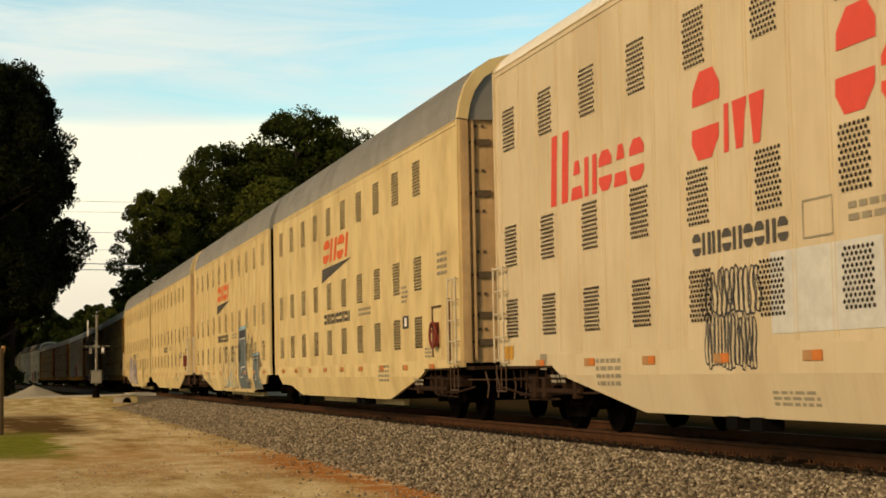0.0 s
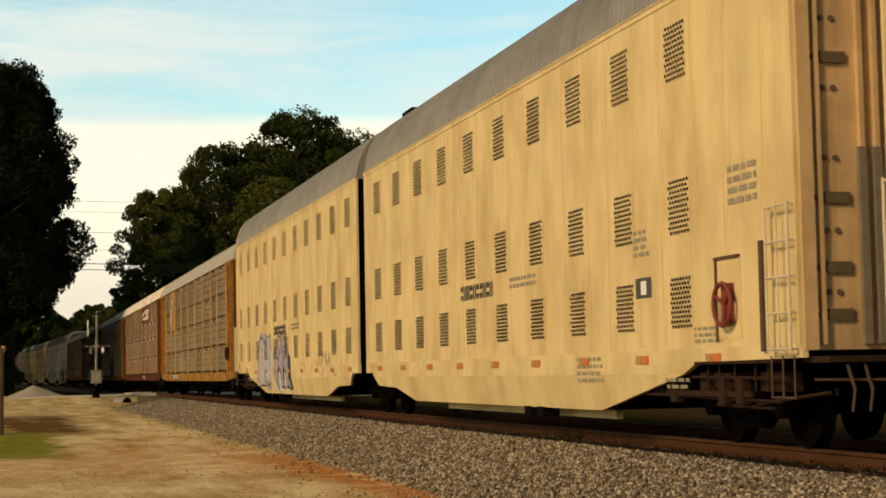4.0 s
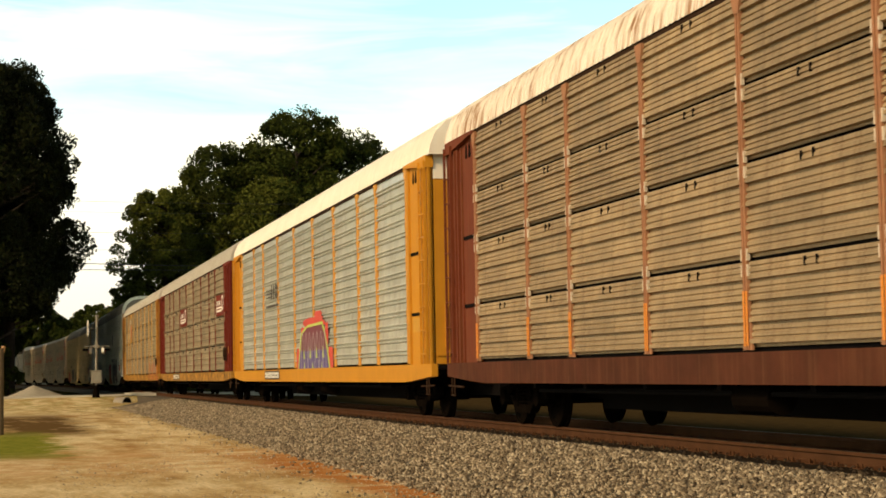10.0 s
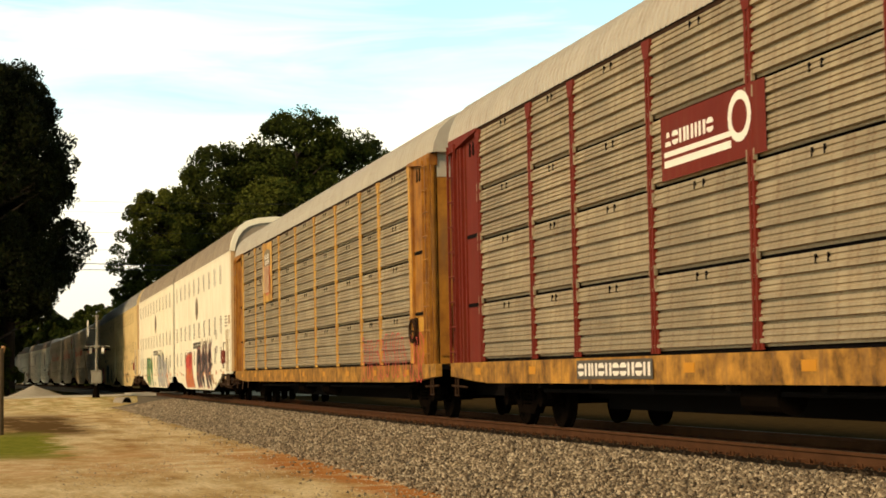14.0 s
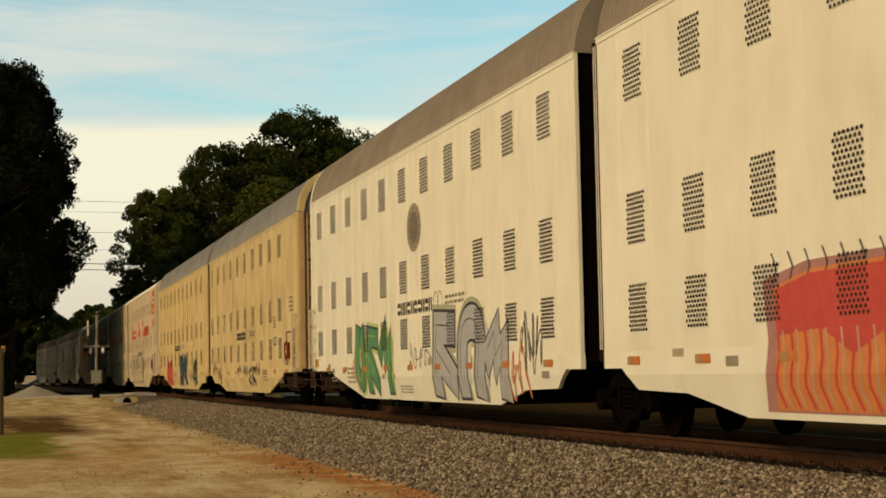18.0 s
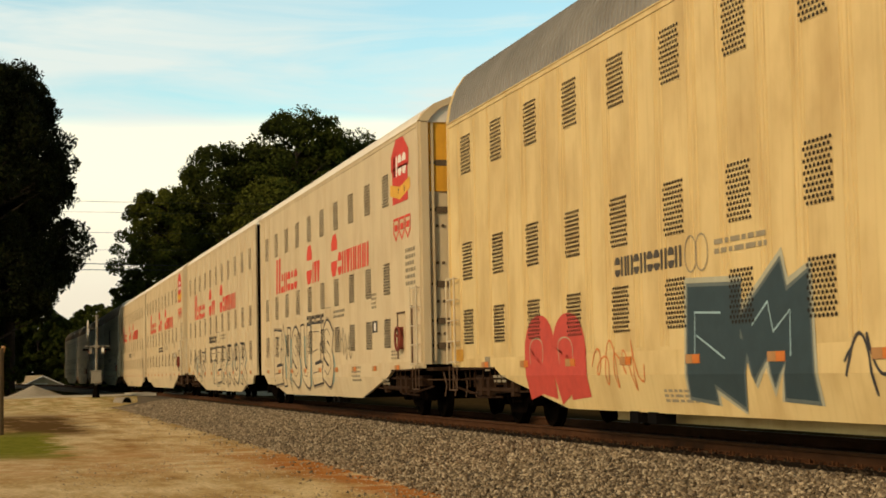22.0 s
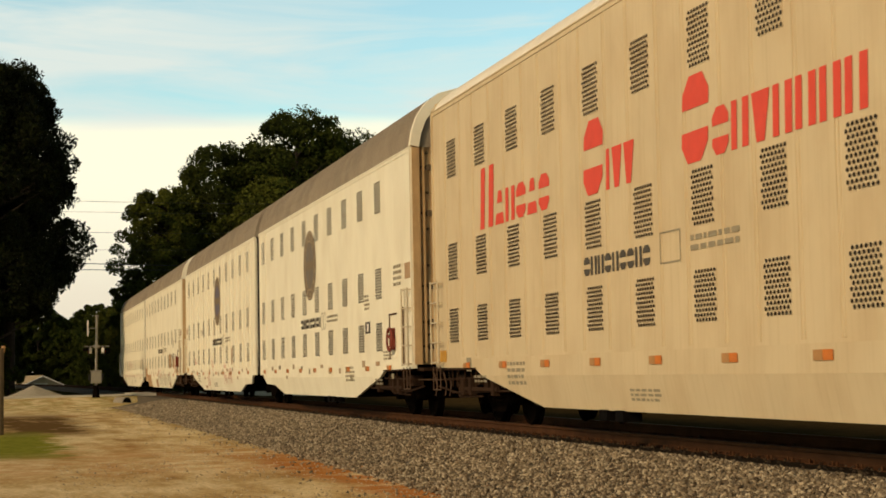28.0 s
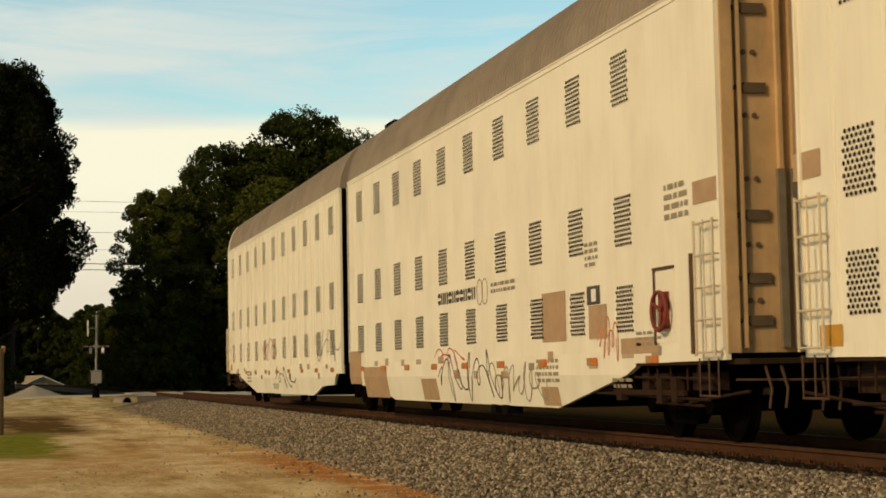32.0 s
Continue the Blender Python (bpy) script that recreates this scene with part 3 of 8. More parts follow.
    # vents
    start, n = (v0 or 0.85, 11) if is_rear else ((v0 or L - 1.6) - 9 * COLS, 10)
    for zi, (z, h) in enumerate(VENT_ROWS):
        for k in range(n):
            d = start + k * COLS
            if (zi, k) in st.get("skip", ()):
                continue
            y = min(Y(d), Y(d + 0.6))
            part("vent", vent_mesh(h, body), car, "", Matrix.Translation((-HW, y, z + st["dz"])))
    # ladders and steps at the coupler end
    y = min(Y(0.04), Y(0.56))
    part("ladder", rail_ladder_mesh(1.45, 5, 0.5, STEELWH), car, "white painted side ladder", Matrix.Translation((-HW - 0.05, y, 0.98)))
    part("step", step_mesh(RUST), car, "", Matrix.Translation((-HW - 0.03, y, 0.50)))
    # amber tape along the sill
    for k in range(9):
        d = 1.9 + k * 2.1
        y = min(Y(d), Y(d + 0.36))
        if d < L - 0.5:
            part("reflector", tape_mesh(REFL, 0.20, 0.10), car, "amber reflective tape", Matrix.Translation((-HW - 0.012, y, 0.90)))
            part("reflector", tape_mesh(REFL2, 0.19, 0.10), car, "faded half of the tape", Matrix.Translation((-HW - 0.012, y + 0.205, 0.90)))
    for k, d in enumerate(st.get("faded", ())):
        y = min(Y(d), Y(d + 0.45))
        part("reflector", tape_mesh(REFL2, 0.45, 0.10), car, "", Matrix.Translation((-HW - 0.004 + 0.008, y, 0.74)))
    return car, Y


# ---- corrugated two-truck auto racks ----
BAYS = (2.75, 1.9, 2.8, 2.8, 2.85, 2.8, 2.8, 1.9, 2.75)
TIERS = ((1.05, 1.92), (1.96, 2.92), (2.96, 3.72), (3.76, 4.70))


@shared
def corrugated(w, h, kind, m):
    """A sheet with folded ridges along its length."""
    mb = MB()
    if kind == "tall":
        prof, z = [], 0.0
        while z < h - 0.26:
            prof += [(0.018, z), (0.018, z + 0.10), (0.0, z + 0.105), (0.0, z + 0.13), (0.050, z + 0.145), (0.050, z + 0.175), (0.0, z + 0.18), (0.0, z + 0.205), (0.050, z + 0.215), (0.050, z + 0.235)]
            z += 0.25
        prof.append((0, h))
    else:
        n = max(3, round(h / 0.215))
        prof = []
        for i in range(n):
            z, q = h * i / n, h / n
            prof += [(x, z + q * k) for x, k in ((0.0, 0.0), (0.0, 0.15), (0.055, 0.17), (0.050, 0.36), (0.030, 0.40), (0.030, 0.46), (0.048, 0.50),
                                                 (0.042, 0.66), (0.022, 0.70), (0.022, 0.76), (0.038, 0.80), (0.030, 0.985))]
        prof.append((0.0, h))
    vs = [(-x, 0, z) for x, z in prof] + [(-x, w, z) for x, z in prof] + [(0.02, 0, 0), (0.02, w, 0), (0.02, w, h), (0.02, 0, h)]
    k = len(prof)
    fs = [(i, i + 1, k + i + 1, k + i) for i in range(k - 1)]
    fs += [(2 * k, 2 * k + 1, 2 * k + 2, 2 * k + 3)]
    mb.add(vs, fs)
    if kind != "tall":
        for y in (w * 0.44, w * 0.53):
            mb.box(-0.052, -0.030, y, y + 0.028, h - 0.12, h - 0.03, 1)
    return mb.mesh("panel", [m, BLACK], fix=True)


@shared
def post_mesh(h, m, m2, w):
    """A side post: twin strips with a groove, joint plates, a cap at its head and a splayed foot. w: half its width."""
    mb = MB()
    mb.box(-0.016, 0.02, -w, w, 0, h)
    mb.box(-0.032, -0.016, -w, -w * 0.30, 0, h)
    mb.box(-0.032, -0.016, w * 0.30, w, 0, h)
    mb.prism_x([(-w, 0.62), (-w - 0.065, 0.0), (w + 0.065, 0.0), (w, 0.62)], -0.018, 0.0)
    mb.prism_x([(-w, h - 0.22), (w, h - 0.22), (w + 0.06, h - 0.06), (w + 0.06, h), (-w - 0.06, h), (-w - 0.06, h - 0.06)], -0.040, 0.0)
    for z0, z1 in TIERS[:-1]:
        z = z1 + 0.02 - 1.05
        for y in (-w - 0.03, w + 0.004):
            mb.box(-0.034, 0.0, y, y + 0.026, z - 0.14, z - 0.02, 1)
            mb.box(-0.034, 0.0, y, y + 0.026, z + 0.02, z + 0.14, 1)
    return mb.mesh("side_post", [m, m2])


@shared
def post_tape_mesh():
    mb = MB()
    mb.box(-0.004, 0, -0.024, 0.024, 0, 0.56)
    return mb.mesh("post_tape", POSTTAPE)


@shared
def rack_ladder(h, m):
    mb = MB()
    for y in (0, 0.42):
        mb.box(-0.07, -0.03, y - 0.012, y + 0.012, 0, h)
    for k in range(9):
        z = 0.18 + k * (h - 0.3) / 8
        mb.rod((-0.06, 0, z), (-0.06, 0.42, z), 0.013, 6)
    return mb.mesh("ladder", m)


RACK_ROOF = [(0.0, 4.74), (0.03, 4.91), (0.13, 5.15), (0.33, 5.34), (0.60, 5.47), (1.0, 5.57), (1.53, 5.61)]


def auto_rack(p0, st, label):
    """A corrugated auto rack on a flat car; p0 is the front edge of its side panels."""
    END = 2.0
    W = sum(BAYS)
    L = W + 2 * END
    front, rear = p0 - END, p0 + W + END
    car = new("auto_rack")
    tagged(car, label, "railcar", "freight train")
    CARS.append((car, front, rear))
    top = 4.72

    def Y(d):
        return d - L / 2
    # far side and both end sections as sheet boxes
    mb = MB()
    mb.box(HW - 0.05, HW, Y(0), Y(L), 1.0, top)
    part("side_panel", mb.mesh("far_sheet", st["panel"]), car)
    for e in (0, 1):
        def E(d):
            return Y(d) if e == 0 else Y(L - d)
        mb = MB()
        y0, y1 = sorted((E(0.75), E(END)))
        mb.box(-HW + 0.06, -HW + 0.10, y0, y1, 1.0, top)
        section = part("end_section", mb.mesh("end_section", st["frame"]), car, st["endlabel"])
        for d, w, o in ((0.80, 0.09, 0.0), (1.02, 0.05, 0.02), (1.84, 0.09, 0.0)):
            mb = MB()
            y0, y1 = sorted((E(d), E(d + w)))
            mb.box(-HW + 0.015 + o, -HW + 0.06, y0, y1, 1.0, top)
            part("end_rib", mb.mesh("end_rib", st["frame"]), section)
        # slits at the deck heights and two keyhole cut-outs at the head
        for z in (1.90, 3.02):
            mb = MB()
            y0, y1 = sorted((E(1.12), E(1.80)))
            mb.box(-HW + 0.040, -HW + 0.06, y0, y1, z, z + 0.055)
            part("slit", mb.mesh("slit", BLACK), section, "dark slit at the deck")
        for d in (1.34, 1.54):
            mb = MB()
            mb.prism_x([(E(d) + 0.07 * math.cos(g) * (1.0 if math.sin(g) < 0 else 0.75), 4.42 + (0.07 if math.sin(g) < 0 else 0.17) * math.sin(g))
                        for g in [math.pi * k / 8 for k in range(16)]], -HW + 0.050, -HW + 0.06)
            part("cutout", mb.mesh("cutout", BLACK), section, "dark keyhole cut-out")
        mb = MB()
        y0, y1 = sorted((E(0.285), E(0.30)))
        mb.box(-HW + 0.55, HW - 0.55, y0, y1, 2.92, 3.14)
        part("latch_recess", mb.mesh("latch_recess", BLACK), section, "black latch recess of the end door")
        if e == 0 and st.get("wheel"):
            mb = MB()
            n, k = 18, 6
            for i in range(n):
                a0 = 2 * math.pi * i / n
                for j in range(k):
                    rr = 0.21 + 0.024 * math.cos(2 * math.pi * j / k)
                    mb.v.append((-HW - 0.04 + 0.028 * math.sin(2 * math.pi * j / k), E(1.72) + rr * math.cos(a0), 1.62 + rr * math.sin(a0)))
            for i in range(n):
                for j in range(k):
                    mb.f.append((i * k + j, (i + 1) % n * k + j, (i + 1) % n * k + (j + 1) % k, i * k + (j + 1) % k))
                    mb.m.append(0)
            for i in range(5):
                a0 = 2 * math.pi * i / 5
                mb.rod((-HW + 0.05, E(1.72), 1.62), (-HW - 0.04, E(1.72) + 0.21 * math.cos(a0), 1.62 + 0.21 * math.sin(a0)), 0.016, 6)
            mb.box(-HW + 0.02, -HW + 0.06, E(1.72) - 0.10, E(1.72) + 0.10, 1.36, 1.86)
            part("brake_wheel", mb.mesh("brake_wheel", GRIME), section, "grimy black hand brake wheel and housing")
        mb = MB()
        y0, y1 = sorted((E(0.30), E(0.36)))
        mb.box(-HW + 0.12, HW - 0.12, y0, y1, 1.0, top + 0.35)
        door = part("end_door", mb.mesh("end_door", st["endm"]), car)
        mb = MB()
        y0, y1 = sorted((E(0.285), E(0.30)))
        mb.box(-HW + 0.12, HW - 0.12, y0, y1, 4.32, top + 0.35)
        part("door_top", mb.mesh("door_top", st["roof"]), door, "pale top of the end door")
        for x0, x1, z0, z1 in ((-HW + 0.14, HW - 0.14, 1.14, 1.18), (-HW + 0.30, -HW + 1.0, 2.02, 2.05), (-HW + 0.30, -HW + 0.33, 1.30, 2.02), (-HW + 0.46, -HW + 0.48, 1.30, 2.02)):
            mb = MB()
            y0, y1 = sorted((E(0.27), E(0.30)))
            mb.box(x0, x1, y0, y1, z0, z1)
            part("door_bar", mb.mesh("door_bar", st["endm"]), door)
        mb = MB()
        y0, y1 = sorted((E(0.28), E(0.74)))
        mb.box(-HW + 0.05, -HW + 0.09, y0, y1, 1.0, top)
        backing = part("ladder_plate", mb.mesh("ladder_plate", st["frame"]), car)
        for d in (0.26, 0.40, 0.70):
            mb = MB()
            y0, y1 = sorted((E(d), E(d + 0.07)))
            mb.box(-HW, -HW + 0.05, y0, y1, 1.0, top)
            part("ladder_post", mb.mesh("ladder_post", st["frame"]), backing)
        part("ladder", rack_ladder(3.65, st["ladder"]), car, "steel rung ladder at the car's corner",
             Matrix.Translation((-HW - 0.0, min(E(0.28), E(0.70)), 1.0)))
        # slanted header over the end section
        mb = MB()
        mb.prism_x([(E(0.25), top - 0.20), (E(0.25), top + 0.02), (E(END), top + 0.02), (E(END), top - 0.03), (E(1.5), top - 0.07)], -HW - 0.03, -HW + 0.12)
        part("header", mb.mesh("header", st["frame"]), car)
        mb = MB()
        for d in (0.35, 0.52):
            mb.rod((-HW, E(d), 0.45), (-HW, E(d), 0.75), 0.014)
        mb.rod((-HW, E(0.33), 0.46), (-HW, E(0.55), 0.46), 0.016)
        mb.rod((-HW + 0.02, E(0.05), 0.62), (-HW + 0.02, E(1.0), 0.60), 0.018)
        part("step", mb.mesh("step", GRIME), car)
        add_truck(car, E(2.9))
    roof = roof_mesh(L - 0.2, top + 0.02, RACK_ROOF, st["roof"], 0.17)
    part("roof", roof, car, st["rooflabel"])
    # posts and panels of the near side
    d = END
    edges = [END]
    for w in BAYS:
        edges.append(edges[-1] + w)
    for i, w in enumerate(BAYS):
        if st["tall"]:
            part("panel", corrugated(w - 0.02, top - 1.06, "tall", st["panel"]), car, "", Matrix.Translation((-HW + 0.06, Y(edges[i]) + 0.01, 1.05)))
        else:
            for z0, z1 in TIERS:
                part("panel", corrugated(w - 0.02, z1 - z0, "fold", st["panel"]), car, "", Matrix.Translation((-HW + 0.06, Y(edges[i]) + 0.01, z0)))
    for e in edges:
        part("side_post", post_mesh(top - 1.04, st["post"], st["bolt"], st["width"]), car, "", Matrix.Translation((-HW + (0.037 if st["tall"] else 0.03), Y(e), 1.02)))
        for dy in (-0.034, 0.034) if st.get("tape") else ():
            part("post_tape", post_tape_mesh(), car, "orange tape on the post's foot", Matrix.Translation((-HW - 0.003, Y(e) + dy, 1.06)))
    # near-black sheet standing in for the shade behind the joints
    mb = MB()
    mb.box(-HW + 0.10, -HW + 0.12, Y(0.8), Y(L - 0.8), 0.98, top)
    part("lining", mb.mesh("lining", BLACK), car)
    # dark strip standing in for the shaded gap under the roof
    mb = MB()
    mb.box(-HW + 0.02, -HW + 0.06, Y(END - 0.05), Y(L - END + 0.05), top - 0.03, top + 0.03)
    part("top_rail", mb.mesh("top_rail", GRIME), car)
    # deck and side sill
    mb = MB()
    mb.prism_x([(Y(0.1), 0.78), (Y(0.1), 1.0), (Y(L - 0.1), 1.0), (Y(L - 0.1), 0.78), (Y(L - 1.6), 0.70), (Y(L - 2.4), 0.67), (Y(2.4), 0.67), (Y(1.6), 0.70)],
               -HW - 0.015, -HW + 0.10)
    part("side_sill", mb.mesh("side_sill", st["sill"]), car, st["silllabel"])
    # the underframe's black also holds the shade below the deck
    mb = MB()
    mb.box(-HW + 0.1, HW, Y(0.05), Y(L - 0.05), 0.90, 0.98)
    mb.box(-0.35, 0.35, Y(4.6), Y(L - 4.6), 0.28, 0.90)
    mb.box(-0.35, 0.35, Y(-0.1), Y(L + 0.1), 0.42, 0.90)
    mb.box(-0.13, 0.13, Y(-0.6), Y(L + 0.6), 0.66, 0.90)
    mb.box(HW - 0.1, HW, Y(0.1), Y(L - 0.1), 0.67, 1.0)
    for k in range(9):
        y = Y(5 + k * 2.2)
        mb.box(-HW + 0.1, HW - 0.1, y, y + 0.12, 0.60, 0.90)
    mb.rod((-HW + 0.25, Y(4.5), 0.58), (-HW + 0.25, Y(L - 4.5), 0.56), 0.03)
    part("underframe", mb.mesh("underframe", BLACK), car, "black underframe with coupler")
    for d0 in (L * 0.42, L * 0.55):
        mb = MB()
        mb.rod((-HW + 0.35, Y(d0), 0.52), (-HW + 0.35, Y(d0 + 0.9), 0.52), 0.17, 14)
        part("air_tank", mb.mesh("air_tank", DARK), car)
    return car, Y

# ---- the train ----
STYLE_TAN = dict(body=TAN, roof=GREYROOF, prof=TALL_ROOF, eave=5.05, gutter=TAN, end=RUSTEND, endlabel="rust stained tan end doors", dz=0.0, beam=True)
STYLE_WHITE = dict(STYLE_TAN, body=WHITE, gutter=WHITE, roof=BROWNROOF, faded=(), beam=False)
STYLE_CREAM = dict(STYLE_TAN, body=CREAM, roof=WHITEROOF, prof=FLAT_ROOF, eave=5.42, gutter=CREAM, end=CREAM, patch=True, beam=False, dz=0.05,
                   endlabel="cream end doors with an ochre patch")
RACK_YEL = dict(panel=PANEL2, frame=YELLOW, endm=YELLOW, ladder=YELLOW, post=POSTYEL, bolt=POSTYEL, width=0.075, wheel=True, sill=YELSILL, roof=PALEROOF, tall=False,
                endlabel="weathered yellow end section", rooflabel="pale weathered roof", silllabel="chipped yellow sill")
RACK_SP = dict(RACK_YEL, panel=PANEL4, frame=OXIDE, endm=OXSILL, ladder=OXIDE, post=POSTOX, bolt=PLATE, width=0.052, wheel=False, tape=True, sill=OXSILL, roof=RUSTROOF,
               endlabel="oxide brown end section", rooflabel="white roof streaked with rust", silllabel="oxide brown sill")
RACK_NS = dict(RACK_YEL, panel=PANEL3, frame=OCHRE, endm=OCHRE, ladder=OCHRE, post=NSPOST, bolt=NSPOST, width=0.058, wheel=False, sill=OCHRE, roof=WHITEROOF, tall=True,
               endlabel="bright yellow end section", rooflabel="clean white roof", silllabel="bright yellow sill")
RACK_CR = dict(RACK_YEL, panel=PANEL, frame=REDPAINT, endm=DARKMAROON, ladder=REDPAINT, post=REDPAINT, width=0.07, bolt=PANEL, sill=YELSILL, roof=PALEROOF,
               endlabel="deep red end section", rooflabel="pale grey roof")

kcs0, kcs0_Y = carrier_unit(8.3, 28.5, True, STYLE_CREAM, "cream tall auto carrier with red lettering and a drawn fist", 0.43)
b1a, b1a_Y = carrier_unit(30.7, 51.1, False, STYLE_TAN, "tan tall auto carrier with an orange emblem and grey roof", 18.75)
b1b, b1b_Y = carrier_unit(52.0, 72.15, True, STYLE_TAN, "tan tall auto carrier with grey and blue spray lettering", 0.81)
ao_a, ao_a_Y = carrier_unit(73.9, 94.15, False, STYLE_TAN, "plain tan tall auto carrier with a grey roof")
ao_b, ao_b_Y = carrier_unit(95.0, 114.8, True, STYLE_TAN, "tan tall auto carrier with violet spray lettering", 0.73)
up1, up1_Y = auto_rack(117.8, RACK_YEL, "weathered yellow auto rack with dirty galvanised panels")
sp1, sp1_Y = auto_rack(145.98, RACK_SP, "oxide brown auto rack with a white streaked roof")
ns1, ns1_Y = auto_rack(174.25, RACK_NS, "bright yellow auto rack with silver panels and spray painting")
cr1, cr1_Y = auto_rack(202.25, RACK_CR, "red auto rack with galvanised panels on a yellow sill")
up2, up2_Y = auto_rack(230.45, dict(RACK_YEL, panel=PANEL), "weathered yellow auto rack with dull galvanised panels")
w1a, w1a_Y = carrier_unit(256.9, 276.85, False, STYLE_WHITE, "white tall auto carrier with red and black spray lettering", 18.42)
w1b, w1b_Y = carrier_unit(277.75, 298.0, True, STYLE_WHITE, "white tall auto carrier with green and silver spray lettering", 0.8)
t2a, t2a_Y = carrier_unit(300.0, 320.0, False, STYLE_TAN, "tan tall auto carrier with small dark spray marks", 18.87)
t2b, t2b_Y = carrier_unit(320.85, 341.85, True, STYLE_TAN, "tan tall auto carrier with red and blue spray lettering", 0.82)
k1a, k1a_Y = carrier_unit(343.95, 364.25, False, STYLE_CREAM, "cream tall auto carrier with red lettering and an anniversary badge", 18.6)
k1b, k1b_Y = carrier_unit(365.2, 385.4, True, STYLE_CREAM, "cream tall auto carrier with outlined spray letters", 0.84)
k2a, k2a_Y = carrier_unit(387.3, 407.75, False, STYLE_CREAM, "cream tall auto carrier with red lettering and a red badge")
k2b, k2b_Y = carrier_unit(408.6, 429.4, True, STYLE_CREAM, "clean cream tall auto carrier with red lettering", 1.0)
w2a, w2a_Y = carrier_unit(431.1, 450.95, False, STYLE_WHITE, "white tall auto carrier with an oval emblem and brown roof", 18.67)
w2b, w2b_Y = carrier_unit(451.9, 472.45, True, STYLE_WHITE, "white tall auto carrier with an oval emblem and red scrawls")
w3a, w3a_Y = carrier_unit(474.3, 494.5, False, STYLE_WHITE, "white tall auto carrier with brown patches and grey scrawls", 18.66)
w3b, w3b_Y = carrier_unit(495.5, 515.5, True, STYLE_WHITE, "white tall auto carrier at the end of the train")

# ---- lettering, emblems, spray paint: thin coats on the near sides ----
MID = {car.name: (a + b2) / 2 for car, a, b2 in CARS}
COAT = HW + 0.0070
FOLD = 0.78      # below this height the skirts lean inwards
INK = {}


def ink(name, color, rough=0.6):
    if name not in INK:
        INK[name] = mat(name, color, rough, var=0.22, scale=5.0, bump=0)
    return INK[name]


def trim(p, side):
    """The part of an outline above (1) or below (-1) the fold of the skirt."""
    out = []
    for (a, b2), (c, d) in zip(p, p[1:] + p[:1]):
        if (b2 - FOLD) * side >= 0:
            out.append((a, b2))
        if (b2 - FOLD) * (d - FOLD) < 0:
            out.append((a + (c - a) * (FOLD - b2) / (d - b2), FOLD))
    return out


def coat(car, name, polys, material, label="", lift=0.0):
    """Flat paint shapes, given as outlines of (length of the train, height), on a car's near side."""
    mb = MB()
    mid = MID[car.name]
    tall = car.name.startswith("auto_carrier")
    lift = lift * 1.2 if lift < 0.01 else lift
    lift += 0.0 if tall else 0.012
    for i, p in enumerate(polys):
        x = -COAT - lift - 0.0002 * (i % 8)
        for q in ((trim(p, 1), trim(p, -1)) if tall else (p,)):
            if len(q) > 2:
                mb.add([(x + max(0.0, FOLD - z) * 0.19 * tall, c - mid, z) for c, z in q], [tuple(range(len(q)))])
    ob = part(name, mb.mesh(name, material, fix=False), car, label)
    return tagged(ob, kind="stuff") if len(polys) > 8 else ob


def ribbon(pts, w):
    out = []
    for (a, b2), (c, d) in zip(pts, pts[1:]):
        n = math.hypot(c - a, d - b2) or 1.0
        u, v = -(d - b2) / n * w / 2, (c - a) / n * w / 2
        e, f = (c - a) / n * w * 0.3, (d - b2) / n * w * 0.3
        out.append([(a + u - e, b2 + v - f), (c + u + e, d + v + f), (c - u + e, d - v + f), (a - u - e, b2 - v - f)])
    return out


def stroke(pts, w, grow=0.0):
    """A mitred band of even width along a line, as quads that share their corners. grow lengthens its ends."""
    n = len(pts) - 1
    shut = math.hypot(pts[0][0] - pts[n][0], pts[0][1] - pts[n][1]) < 1e-6
    ways = []
    for (a, b2), (c, d) in zip(pts, pts[1:]):
        m = math.hypot(c - a, d - b2) or 1.0
        ways.append(((c - a) / m, (d - b2) / m))
    up, dn = [], []
    for i, (x, z) in enumerate(pts):
        p = ways[i - 1] if i else (ways[-1] if shut else ways[0])
        q = ways[i] if i < n else (ways[0] if shut else ways[-1])
        nx, nz = -(p[1] + q[1]), p[0] + q[0]
        m = math.hypot(nx, nz) or 1.0
        nx, nz = nx / m, nz / m
        k = w / 2 / max(0.72, nx * -q[1] + nz * q[0])
        if not shut and i in (0, n):
            e = grow if i else -grow
            x, z = x + q[0] * e, z + q[1] * e
        up.append((x + nx * k, z + nz * k))
        dn.append((x - nx * k, z - nz * k))
    return [[up[i], up[i + 1], dn[i + 1], dn[i]] for i in range(n)]


def coat_strokes(car, name, strokes, material, label="", lift=0.0, low=0.36):
    """Painted bands; each band lies a little above the one before it."""
    mb = MB()
    mid = MID[car.name]
    for i, band in enumerate(strokes):
        for j, p in enumerate(band):
            x = -COAT - lift - 0.0004 * (i % 2) - 0.0001 * (j % 4)
            p = [(c, max(z, low)) for c, z in p]
            for q in (trim(p, 1), trim(p, -1)):
                if len(q) > 2:
                    mb.add([(x + max(0.0, FOLD - z) * 0.19, c - mid, z) for c, z in q], [tuple(range(len(q)))])
    return tagged(part(name, mb.mesh(name, material, fix=False), car, label), kind="stuff")


def rect(c0, c1, z0, z1):
    return [(c0, z0), (c1, z0), (c1, z1), (c0, z1)]


